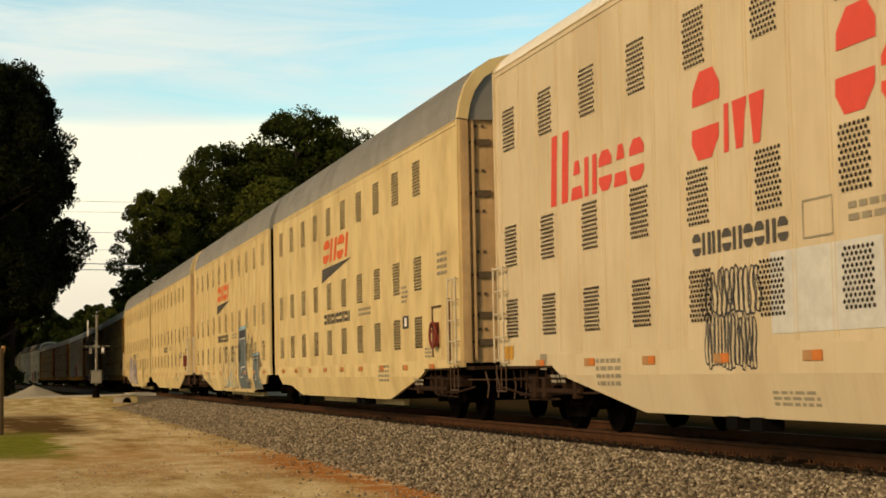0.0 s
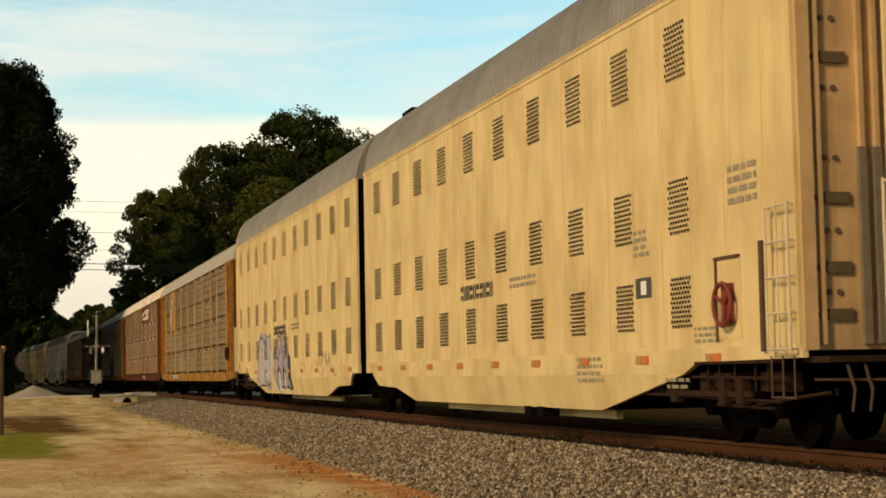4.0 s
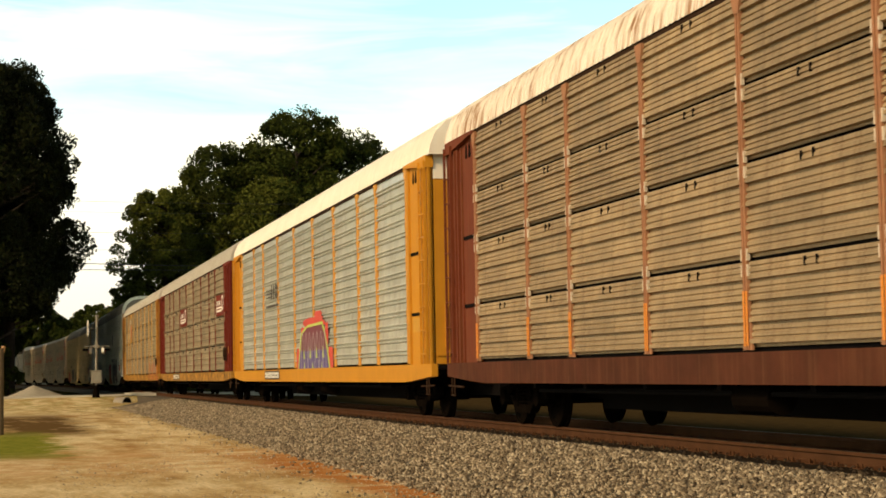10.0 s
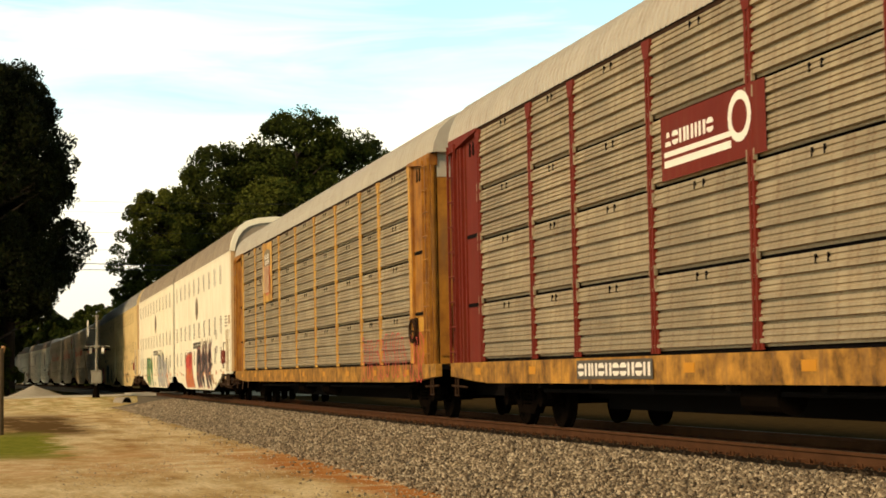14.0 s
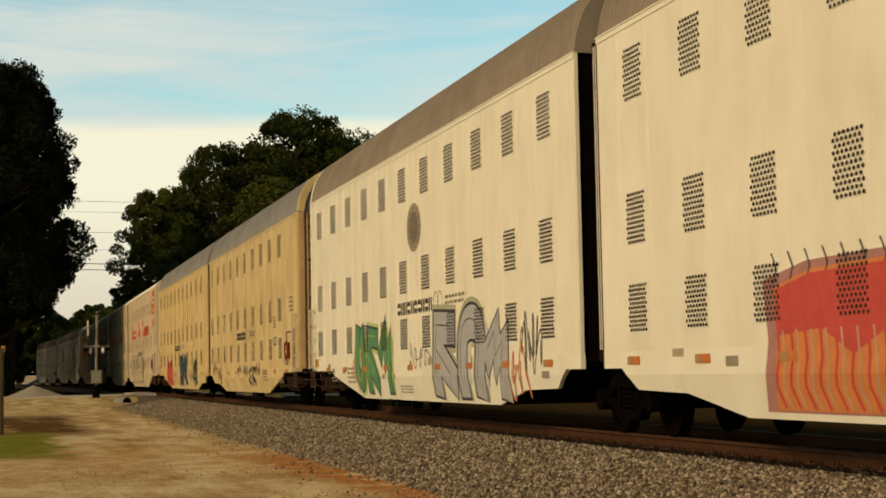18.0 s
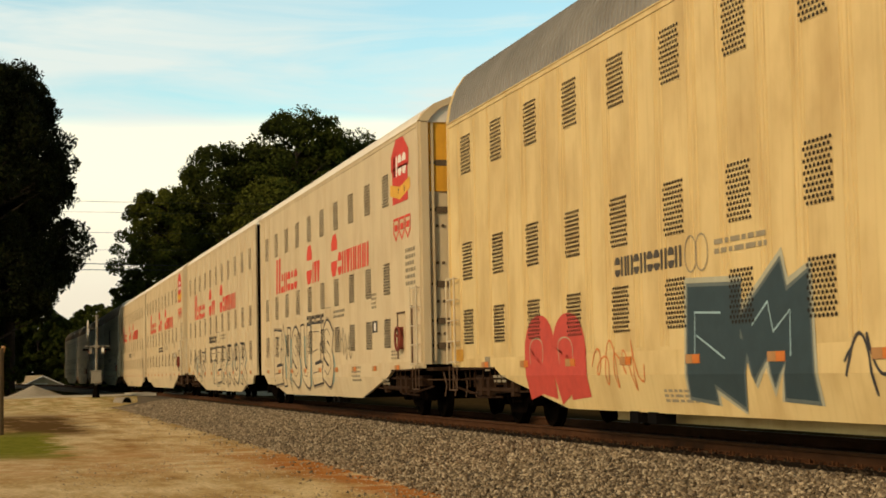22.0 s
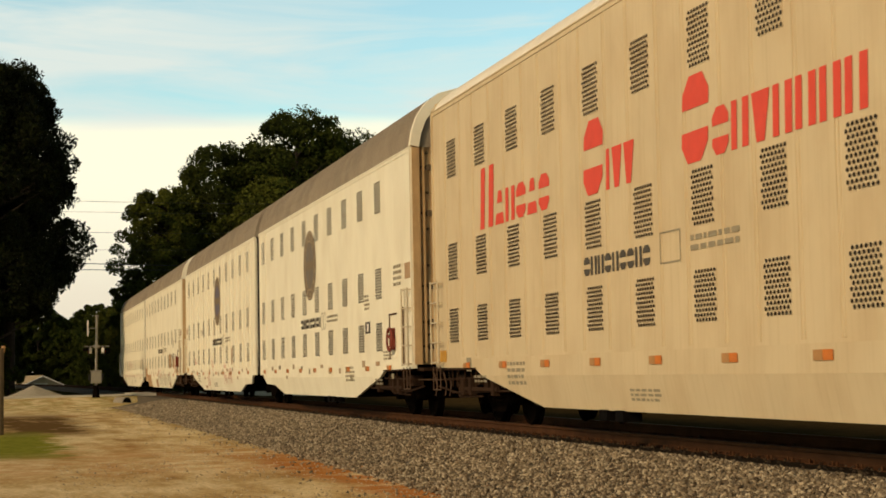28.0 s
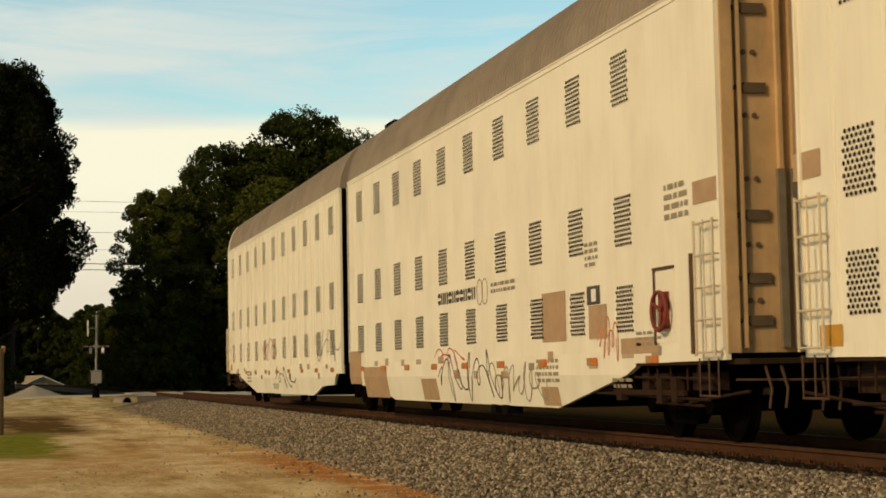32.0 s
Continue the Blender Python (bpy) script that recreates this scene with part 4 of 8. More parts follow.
def blob(c, z, rc, rz, rng, n=14, rough=0.18, lean=0.0):
    pts = []
    for i in range(n):
        a = 2 * math.pi * i / n
        k = 1 + rng.uniform(-rough, rough)
        sx = math.copysign(abs(math.cos(a)) ** 0.55, math.cos(a))
        sz = math.copysign(abs(math.sin(a)) ** 0.6, math.sin(a))
        pts.append((c + rc * sx * k - lean * sz, z + rz * sz * k))
    return pts


def curve(pts, n=5):
    """A smooth line through the points."""
    out = []
    for i in range(len(pts) - 1):
        p0, p1, p2, p3 = pts[max(0, i - 1)], pts[i], pts[i + 1], pts[min(len(pts) - 1, i + 2)]
        for k in range(n):
            t = k / n
            out.append(tuple(0.5 * (2 * b + (c - a) * t + (2 * a - 5 * b + 4 * c - d) * t * t + (3 * b - a - 3 * c + d) * t ** 3)
                             for a, b, c, d in zip(p0, p1, p2, p3)))
    return out + [pts[-1]]


def wedge(line, w):
    """A stroke along a bent line, fat in its middle and pointed at its ends."""
    up, dn = [], []
    n = len(line) - 1
    for i, (x, z) in enumerate(line):
        p, q = line[max(0, i - 1)], line[min(n, i + 1)]
        m = math.hypot(q[0] - p[0], q[1] - p[1]) or 1.0
        k = w / 2 * (0.12 + 0.88 * math.sin(math.pi * min(1.0, 0.08 + 0.92 * i / n)) ** 0.55)
        u, v = -(q[1] - p[1]) / m * k, (q[0] - p[0]) / m * k
        up.append((x + u, z + v))
        dn.append((x - u, z - v))
    return [[up[i], up[i + 1], dn[i + 1], dn[i]] for i in range(n)]


def outline(car, c0, c1, z0, z1, n, edge, seed, w=0.06, label=""):
    """Open sprayed outlines only."""
    rng = random.Random(seed * 5 + 3)
    lines = []
    cw, h = (c1 - c0) / n, z1 - z0
    for k in range(n):
        fat = min(abs(cw) * 0.40, h * 0.30)
        for j in range(3):
            u = c0 + cw * (k + 0.18 + 0.32 * j + rng.uniform(-0.05, 0.05))
            top, low = z1 - rng.uniform(0, 0.15) * h, z0 + rng.uniform(0, 0.12) * h
            pts = [(u, low), (u + rng.uniform(-0.14, 0.14) * cw, low + 0.35 * (top - low)), (u + rng.uniform(-0.14, 0.14) * cw, low + 0.7 * (top - low)), (u + rng.uniform(-0.1, 0.1) * cw, top)]
            body = wedge(curve(pts, 5), fat)
            lines += ribbon([q[0] for q in body] + [body[-1][1], body[-1][2]] + [q[3] for q in reversed(body)] + [body[0][0]], w * 0.55)
            inset = [((q[0][0] * 3 + q[3][0]) / 4, (q[0][1] * 3 + q[3][1]) / 4) for q in body[2:-2]]
            lines += ribbon(inset, w * 0.4)
    coat(car, "spray_outline", lines, edge, label, 0.0012)


SKELETON = {
    "e": [[(0.92, 0.95), (0.14, 0.98), (0.08, 0.5), (0.14, 0.03), (0.95, 0.06)], [(0.1, 0.52), (0.75, 0.56)]],
    "n": [[(0.08, 0.0), (0.14, 1.0), (0.80, 0.02), (0.92, 1.0)]],
    "s": [[(0.88, 0.84), (0.52, 1.0), (0.16, 0.82), (0.28, 0.58), (0.74, 0.42), (0.88, 0.18), (0.50, 0.0), (0.08, 0.12)]],
    "u": [[(0.08, 1.0), (0.10, 0.30), (0.40, 0.02), (0.82, 0.10), (0.92, 1.0)]],
    "t": [[(0.0, 0.95), (1.0, 0.98)], [(0.5, 0.95), (0.42, 0.0)]],
    "r": [[(0.10, 0.0), (0.12, 1.0), (0.72, 0.96), (0.88, 0.72), (0.60, 0.48), (0.16, 0.46)], [(0.42, 0.46), (0.98, 0.0)]],
    "o": [[(0.5, 0.0), (0.1, 0.22), (0.08, 0.78), (0.5, 1.0), (0.9, 0.78), (0.9, 0.22), (0.5, 0.0)]],
    "1": [[(0.10, 0.0), (0.08, 0.68), (0.30, 0.96), (0.70, 0.96), (0.92, 0.68), (0.90, 0.0)]],
    "2": [[(0.92, 0.95), (0.20, 0.78), (0.86, 0.50), (0.14, 0.26), (0.66, 0.0)]],
    "3": [[(0.05, 0.62), (0.46, 1.0), (0.54, 0.46), (0.95, 0.80), (0.88, 0.0)]],
    "4": [[(0.10, 0.0), (0.16, 0.95), (0.86, 0.92)], [(0.18, 0.50), (0.92, 0.06)]],
    "5": [[(0.22, 1.0), (0.08, 0.34), (0.48, 0.04), (0.90, 0.36), (0.72, 0.98)]]}


def piece(car, word, c0, c1, z0, z1, fill, edge, halo, seed, fat=0.42, rim=0.05, wild_halo=0.16, shine=None, label="", tint=None):
    """Sprayed letter forms built on skeletons: an overspray halo, a dark rim, a filled stroke and a thin shine."""
    rng = random.Random(seed)
    cw, h = (c1 - c0) / len(word), z1 - z0
    w = min(abs(cw), h) * fat
    pad = w / 2 + rim
    layers = {"halo": [], "edge": [], "fill": [], "shine": [], "tint": []}
    for k, ch in enumerate(word):
        lean, high = rng.uniform(-0.10, 0.10), rng.uniform(-0.05, 0.05)
        a = c0 + cw * k
        sgn = math.copysign(1.0, cw)
        for line in SKELETON[ch]:
            pts = [(a + sgn * pad * 0.75 + (cw - sgn * pad * 1.5) * (u + lean * (v - 0.5)), z0 + pad + (h - 2 * pad) * (v + high * u)) for u, v in line]
            pts = curve(pts, 6) if ch in "sou15" else pts
            layers["halo"].append(stroke(pts, w + 2 * rim + wild_halo, w / 2 + rim))
            layers["edge"].append(stroke(pts, w + 2 * rim, w / 2 + rim))
            layers["fill"].append(stroke(pts, w, w / 2))
            layers["shine"].append(stroke([(x - sgn * w * 0.20, z + w * 0.10) for x, z in pts], 0.022))
            layers["tint"].append(stroke([(x + sgn * w * 0.62, z - 0.05) for x, z in pts], w * 0.7))
    if halo:
        coat_strokes(car, "spray_halo", layers["halo"], halo)
    if tint:
        coat_strokes(car, "spray_shade", layers["tint"], tint, "", 0.0009)
    coat_strokes(car, "spray_outline", layers["edge"], edge, "", 0.0018)
    coat_strokes(car, "spray_fill", layers["fill"], fill, label, 0.0027)
    coat_strokes(car, "spray_line", layers["shine"], shine or edge, "", 0.0036)


def scrawl(car, c0, c1, z0, z1, loops, material, seed, w=0.03, label=""):
    """One looping hand-drawn line."""
    rng = random.Random(seed)
    ph, k2 = rng.uniform(0, 6), rng.uniform(1.4, 2.2)
    pts = []
    n = loops * 12
    amp = abs(c1 - c0) / loops * 0.8
    for i in range(n + 1):
        t = i / n
        a = 2 * math.pi * loops * t
        pts.append((c0 + (c1 - c0) * t + amp * math.sin(a * 0.5 * k2 + ph) * 0.6,
                    (z0 + z1) / 2 + (z1 - z0) / 2 * math.sin(a) * (0.65 + 0.35 * math.sin(a * 0.37 + ph))))
    coat(car, "spray_scrawl", ribbon(curve(pts, 2), w), material, label, 0.0015)


FORMS = {"r": [(0, 0), (1, 0), (1, 1), (0, 1)], "c": [(0, 0), (1, 0), (0.68, 1), (0.32, 1)], "v": [(0.28, 0), (0.72, 0), (1, 1), (0, 1)],
         "b": [(0.2, 0), (0.8, 0), (0.8, 1), (0.2, 1)], "o": [(0.25, 0), (0.75, 0), (1, 0.2), (1, 0.8), (0.75, 1), (0.25, 1), (0, 0.8), (0, 0.2)]}


def cut(p, u0, u1, axis):
    """The part of an outline between two lines across the unit square."""
    for lim, sign in ((u0, 1), (u1, -1)):
        out = []
        for q, r in zip(p, p[1:] + p[:1]):
            dq, dr = (q[axis] - lim) * sign, (r[axis] - lim) * sign
            if dq >= 0:
                out.append(q)
            if dq * dr < 0:
                k = dq / (dq - dr)
                out.append((q[0] + (r[0] - q[0]) * k, q[1] + (r[1] - q[1]) * k))
        p = out
        if len(p) < 3:
            break
    return p


def shapes(car, c0, c1, z0, z1, forms, material, name="lettering", lean=0.0, label="", lift=0.0):
    """A row of plain solid shapes, split by narrow slits, that stands for a line of writing."""
    polys = []
    widths = [0.55 if f == "b" else 1.0 for f in forms]
    step = (c1 - c0) / sum(widths)
    c = c0
    for f, w in zip(forms, widths):
        axis = 1 if f in "ocv" else 0
        lo, hi = (0.0, 1.0)
        strips = ((lo, 0.36), (0.62, hi)) if f == "o" else ((lo, 0.33), (0.64, hi)) if f in "rc" else ((lo, hi),)
        for u0, u1 in strips:
            q = cut(FORMS[f], u0, u1, axis)
            if len(q) > 2:
                polys.append([(c + step * w * (0.07 + 0.86 * x) + lean * (z1 - z0) * y, z0 + (z1 - z0) * y) for x, y in q])
        c += step * w
    return coat(car, name, polys, material, label, lift)


def number(car, c0, c1, z0, z1, n, material, name="stencil", lift=0.0, label=""):
    """A car's number as a row of plain bars."""
    return shapes(car, c0, c1, z0, z1, ("orrorooror" * 2)[:n], material, name, 0.0, label, lift)


def data_lines(car, c0, c1, z0, z1, rows, seed, material=None):
    """A block of small stencilled lines, as broken bars."""
    rng = random.Random(seed)
    polys = []
    for r in range(rows):
        za = z1 - (z1 - z0) * (r + 0.15) / rows
        zb = z1 - (z1 - z0) * (r + 0.70) / rows
        c = c0
        while c > c1 + 0.06:
            w = rng.uniform(0.06, 0.24)
            polys.append(rect(c, max(c1, c - w), zb, za))
            c -= w + 0.05
    tagged(coat(car, "stencil", polys, material or BAR_GR), kind="stuff")


def ring(c, z, rc, rz, w, n=40):
    pts = [(c + rc * math.cos(2 * math.pi * i / n), z + rz * math.sin(2 * math.pi * i / n)) for i in range(n + 1)]
    return ribbon(pts, w)


def disc(c, z, rc, rz, n=32):
    return [(c + rc * math.cos(2 * math.pi * i / n), z + rz * math.sin(2 * math.pi * i / n)) for i in range(n)]


GRAPH = ink("dark_grey_spray", (0.045, 0.045, 0.05))
SILVER = ink("silver_spray", (0.42, 0.42, 0.42))
TEAL = ink("slate_spray", (0.12, 0.15, 0.15))
SKYB = ink("pale_blue_spray", (0.32, 0.48, 0.55))
VIOLET = ink("violet_grey_spray", (0.36, 0.31, 0.36))
LILAC = ink("pale_lilac_spray", (0.48, 0.44, 0.46))
GREEN = ink("green_spray", (0.09, 0.27, 0.13))
DKGREEN = ink("dark_green_spray", (0.038, 0.055, 0.033))
LIME = ink("lime_spray", (0.45, 0.55, 0.12))
REDSP = ink("red_spray", (0.55, 0.07, 0.05))
ORSP = ink("orange_spray", (0.66, 0.22, 0.06))
PURPLE = ink("purple_spray", (0.10, 0.07, 0.24))
MAROON = ink("maroon_spray", (0.17, 0.04, 0.06))
PINK = ink("dusty_pink_spray", (0.42, 0.20, 0.17))
BLUEDK = ink("blue_black_spray", (0.03, 0.055, 0.07))
BLUE = ink("badge_blue", (0.12, 0.12, 0.20))
BRONZE = ink("bronze_emblem", (0.20, 0.15, 0.09))
SLATE = ink("slate_emblem", (0.17, 0.15, 0.13))
GOLD = ink("gold_ribbon", (0.75, 0.42, 0.05))
PATCH = ink("brown_repair_patch", (0.44, 0.29, 0.16))
PALEBR = ink("faded_brown_patch", (0.46, 0.36, 0.24))
PALEP = ink("pale_grey_patch", (0.60, 0.59, 0.54))
YELPL = ink("yellow_placard", (0.52, 0.27, 0.03))


def tape_row(car):
    """Amber tape along the sill of a rack."""
    for k in range(9):
        part("reflector", tape_mesh(OCHRE, 0.30, 0.11), car, "", Matrix.Translation((-HW - 0.016, -11.5 + k * 2.9, 0.80)))


FADEWH = ink("faded_white_stripe", (0.58, 0.44, 0.27))
FADERED = ink("faded_red_stripe", (0.50, 0.16, 0.07))
SLATEH = ink("slate_overspray", (0.26, 0.22, 0.15))
GREYH = ink("grey_overspray", (0.36, 0.29, 0.19))
SKYT = ink("pale_turquoise_spray", (0.26, 0.36, 0.32))
SKYF = ink("faded_blue_spray", (0.42, 0.42, 0.32))
LIMEF = ink("faded_lime_spray", (0.50, 0.56, 0.24))
SAGE = ink("sage_spray", (0.42, 0.43, 0.27))
BADGERED = ink("badge_red", (0.62, 0.05, 0.03))

shapes(kcs0, 25.85, 25.00, 3.09, 4.05, 'r', BAR_RED, 'lettering', -0.10, 'tall red block shape')
shapes(kcs0, 24.97, 22.20, 3.09, 3.60, 'croco', BAR_RED, 'lettering', -0.05, 'row of red block shapes')
shapes(kcs0, 20.85, 20.00, 3.09, 4.05, 'o', BAR_RED, 'lettering', -0.10, 'tall red block shape')
shapes(kcs0, 19.97, 18.90, 3.09, 3.60, 'bvv', BAR_RED, 'lettering', -0.05, 'row of red block shapes')
shapes(kcs0, 17.50, 16.65, 3.09, 4.05, 'o', BAR_RED, 'lettering', -0.10, 'tall red block shape')
shapes(kcs0, 16.62, 13.15, 3.09, 3.60, 'orvrrrr', BAR_RED, 'lettering', -0.05, 'row of red block shapes')
number(kcs0, 20.85, 18.45, 2.06, 2.30, 9, BAR_DK, 'lettering', 0.0, 'dark car number in bars')
data_lines(kcs0, 17.25, 15.85, 2.10, 2.32, 2, 81)
coat(kcs0, 'stencil', [p for p in ribbon([(18.15, 2.05), (18.15, 2.40), (17.55, 2.40), (17.55, 2.05), (18.15, 2.05)], 0.02)], BAR_GR)
shapes(k1a, 361.25, 360.40, 3.09, 4.05, 'r', BAR_RED, 'lettering', -0.10, 'tall red block shape')
shapes(k1a, 360.37, 357.60, 3.09, 3.60, 'croco', BAR_RED, 'lettering', -0.05, 'row of red block shapes')
shapes(k1a, 356.25, 355.40, 3.09, 4.05, 'o', BAR_RED, 'lettering', -0.10, 'tall red block shape')
shapes(k1a, 355.37, 354.30, 3.09, 3.60, 'bvv', BAR_RED, 'lettering', -0.05, 'row of red block shapes')
shapes(k1a, 352.90, 352.05, 3.09, 4.05, 'o', BAR_RED, 'lettering', -0.10, 'tall red block shape')
shapes(k1a, 352.02, 348.55, 3.09, 3.60, 'orvrrrr', BAR_RED, 'lettering', -0.05, 'row of red block shapes')
number(k1a, 356.25, 353.85, 2.06, 2.30, 9, BAR_DK, 'lettering', 0.0, 'dark car number in bars')
data_lines(k1a, 352.65, 351.25, 2.10, 2.32, 2, 82)
coat(k1a, 'stencil', [p for p in ribbon([(353.55, 2.05), (353.55, 2.40), (352.95, 2.40), (352.95, 2.05), (353.55, 2.05)], 0.02)], BAR_GR)
shapes(k1b, 382.75, 381.90, 3.09, 4.05, 'r', BAR_RED, 'lettering', -0.10, 'tall red block shape')
shapes(k1b, 381.87, 379.10, 3.09, 3.60, 'croco', BAR_RED, 'lettering', -0.05, 'row of red block shapes')
shapes(k1b, 377.75, 376.90, 3.09, 4.05, 'o', BAR_RED, 'lettering', -0.10, 'tall red block shape')
shapes(k1b, 376.87, 375.80, 3.09, 3.60, 'bvv', BAR_RED, 'lettering', -0.05, 'row of red block shapes')
shapes(k1b, 374.40, 373.55, 3.09, 4.05, 'o', BAR_RED, 'lettering', -0.10, 'tall red block shape')
shapes(k1b, 373.52, 370.05, 3.09, 3.60, 'orvrrrr', BAR_RED, 'lettering', -0.05, 'row of red block shapes')
number(k1b, 377.75, 375.35, 2.06, 2.30, 9, BAR_DK, 'lettering', 0.0, 'dark car number in bars')
data_lines(k1b, 374.15, 372.75, 2.10, 2.32, 2, 83)
coat(k1b, 'stencil', [p for p in ribbon([(375.05, 2.05), (375.05, 2.40), (374.45, 2.40), (374.45, 2.05), (375.05, 2.05)], 0.02)], BAR_GR)
shapes(k2a, 404.75, 403.90, 3.09, 4.05, 'r', BAR_RED, 'lettering', -0.10, 'tall red block shape')
shapes(k2a, 403.87, 401.10, 3.09, 3.60, 'croco', BAR_RED, 'lettering', -0.05, 'row of red block shapes')
shapes(k2a, 399.75, 398.90, 3.09, 4.05, 'o', BAR_RED, 'lettering', -0.10, 'tall red block shape')
shapes(k2a, 398.87, 397.80, 3.09, 3.60, 'bvv', BAR_RED, 'lettering', -0.05, 'row of red block shapes')
shapes(k2a, 396.40, 395.55, 3.09, 4.05, 'o', BAR_RED, 'lettering', -0.10, 'tall red block shape')
shapes(k2a, 395.52, 392.05, 3.09, 3.60, 'orvrrrr', BAR_RED, 'lettering', -0.05, 'row of red block shapes')
number(k2a, 399.75, 397.35, 2.06, 2.30, 9, BAR_DK, 'lettering', 0.0, 'dark car number in bars')
data_lines(k2a, 396.15, 394.75, 2.10, 2.32, 2, 84)
coat(k2a, 'stencil', [p for p in ribbon([(397.05, 2.05), (397.05, 2.40), (396.45, 2.40), (396.45, 2.05), (397.05, 2.05)], 0.02)], BAR_GR)
shapes(k2b, 426.40, 425.55, 3.09, 4.05, 'r', BAR_RED, 'lettering', -0.10, 'tall red block shape')
shapes(k2b, 425.52, 422.75, 3.09, 3.60, 'croco', BAR_RED, 'lettering', -0.05, 'row of red block shapes')
shapes(k2b, 421.40, 420.55, 3.09, 4.05, 'o', BAR_RED, 'lettering', -0.10, 'tall red block shape')
shapes(k2b, 420.52, 419.45, 3.09, 3.60, 'bvv', BAR_RED, 'lettering', -0.05, 'row of red block shapes')
shapes(k2b, 418.05, 417.20, 3.09, 4.05, 'o', BAR_RED, 'lettering', -0.10, 'tall red block shape')
shapes(k2b, 417.17, 413.70, 3.09, 3.60, 'orvrrrr', BAR_RED, 'lettering', -0.05, 'row of red block shapes')
number(k2b, 421.40, 419.00, 2.06, 2.30, 9, BAR_DK, 'lettering', 0.0, 'dark car number in bars')
data_lines(k2b, 417.80, 416.40, 2.10, 2.32, 2, 85)
coat(k2b, 'stencil', [p for p in ribbon([(418.70, 2.05), (418.70, 2.40), (418.10, 2.40), (418.10, 2.05), (418.70, 2.05)], 0.02)], BAR_GR)
number(b1a, 43.34, 40.17, 2.01, 2.25, 10, BAR_DK, 'lettering', 0.0, 'dark car number in bars')
data_lines(b1a, 39.27, 37.97, 2.05, 2.25, 2, 47)
number(b1b, 64.57, 61.48, 2.02, 2.26, 10, BAR_DK, 'lettering', 0.0, 'dark car number in bars')
data_lines(b1b, 60.58, 59.28, 2.06, 2.26, 2, 49)
number(ao_b, 106.91, 104.78, 1.97, 2.21, 10, BAR_DK, 'lettering', 0.0, 'dark car number in bars')
data_lines(ao_b, 103.88, 102.58, 2.01, 2.21, 2, 51)
number(w1a, 269.03, 266.19, 1.96, 2.20, 10, BAR_DK, 'lettering', 0.0, 'dark car number in bars')
data_lines(w1a, 265.29, 263.99, 2.00, 2.20, 2, 53)
coat(w1a, 'stencil', ring(265.94, 2.08, 0.17, 0.2, 0.02, 18) + ring(265.64, 2.08, 0.17, 0.2, 0.02, 18), BAR_GR)
number(w1b, 288.54, 285.75, 1.94, 2.18, 10, BAR_DK, 'lettering', 0.0, 'dark car number in bars')
data_lines(w1b, 284.85, 283.55, 1.98, 2.18, 2, 56)
coat(w1b, 'stencil', ring(285.50, 2.06, 0.17, 0.2, 0.02, 18) + ring(285.20, 2.06, 0.17, 0.2, 0.02, 18), BAR_GR)
number(t2a, 312.39, 310.30, 1.99, 2.23, 10, BAR_DK, 'lettering', 0.0, 'dark car number in bars')
data_lines(t2a, 309.40, 308.10, 2.03, 2.23, 2, 59)
coat(t2a, 'stencil', ring(310.05, 2.11, 0.17, 0.2, 0.02, 18) + ring(309.75, 2.11, 0.17, 0.2, 0.02, 18), BAR_GR)
number(t2b, 333.80, 331.62, 1.98, 2.22, 10, BAR_DK, 'lettering', 0.0, 'dark car number in bars')
data_lines(t2b, 330.72, 329.42, 2.02, 2.22, 2, 62)
coat(t2b, 'stencil', ring(331.37, 2.10, 0.17, 0.2, 0.02, 18) + ring(331.07, 2.10, 0.17, 0.2, 0.02, 18), BAR_GR)
number(w2a, 443.53, 440.74, 1.99, 2.23, 10, BAR_DK, 'lettering', 0.0, 'dark car number in bars')
data_lines(w2a, 439.84, 438.54, 2.03, 2.23, 2, 65)
coat(w2a, 'stencil', ring(440.49, 2.11, 0.17, 0.2, 0.02, 18) + ring(440.19, 2.11, 0.17, 0.2, 0.02, 18), BAR_GR)
number(w2b, 463.01, 460.18, 1.95, 2.19, 10, BAR_DK, 'lettering', 0.0, 'dark car number in bars')
data_lines(w2b, 459.28, 457.98, 1.99, 2.19, 2, 68)
coat(w2b, 'stencil', ring(459.93, 2.07, 0.17, 0.2, 0.02, 18) + ring(459.63, 2.07, 0.17, 0.2, 0.02, 18), BAR_GR)
number(w3a, 486.56, 484.07, 2.01, 2.21, 10, BAR_DK, 'lettering', 0.0, 'dark car number in bars')
data_lines(w3a, 483.17, 481.87, 2.03, 2.23, 2, 71)
coat(w3a, 'stencil', ring(483.82, 2.11, 0.17, 0.2, 0.02, 18) + ring(483.52, 2.11, 0.17, 0.2, 0.02, 18), BAR_GR)
number(ao_a, 86.38, 84.43, 2.01, 2.25, 10, BAR_DK, 'lettering', 0.0, 'dark car number in bars')
data_lines(ao_a, 83.53, 82.23, 2.05, 2.25, 2, 74)
shapes(b1a, 43.50, 40.35, 3.45, 3.98, 'orob', BAR_OR, 'emblem', -0.45, 'orange slanted block emblem')
coat(b1a, 'emblem', [[(43.56, 3.01), (43.48, 3.33), (39.90, 3.40)]], BAR_DK, 'dark wedge under the emblem')
shapes(b1b, 64.62, 61.40, 3.46, 3.99, 'orob', BAR_OR, 'emblem', -0.45, 'orange slanted block emblem')
coat(b1b, 'emblem', [[(64.68, 3.02), (64.60, 3.34), (60.95, 3.41)]], BAR_DK, 'dark wedge under the emblem')
coat(w1a, 'emblem', [disc(267.56, 3.53, 0.52, 0.45)], BRONZE, 'dark oval emblem')
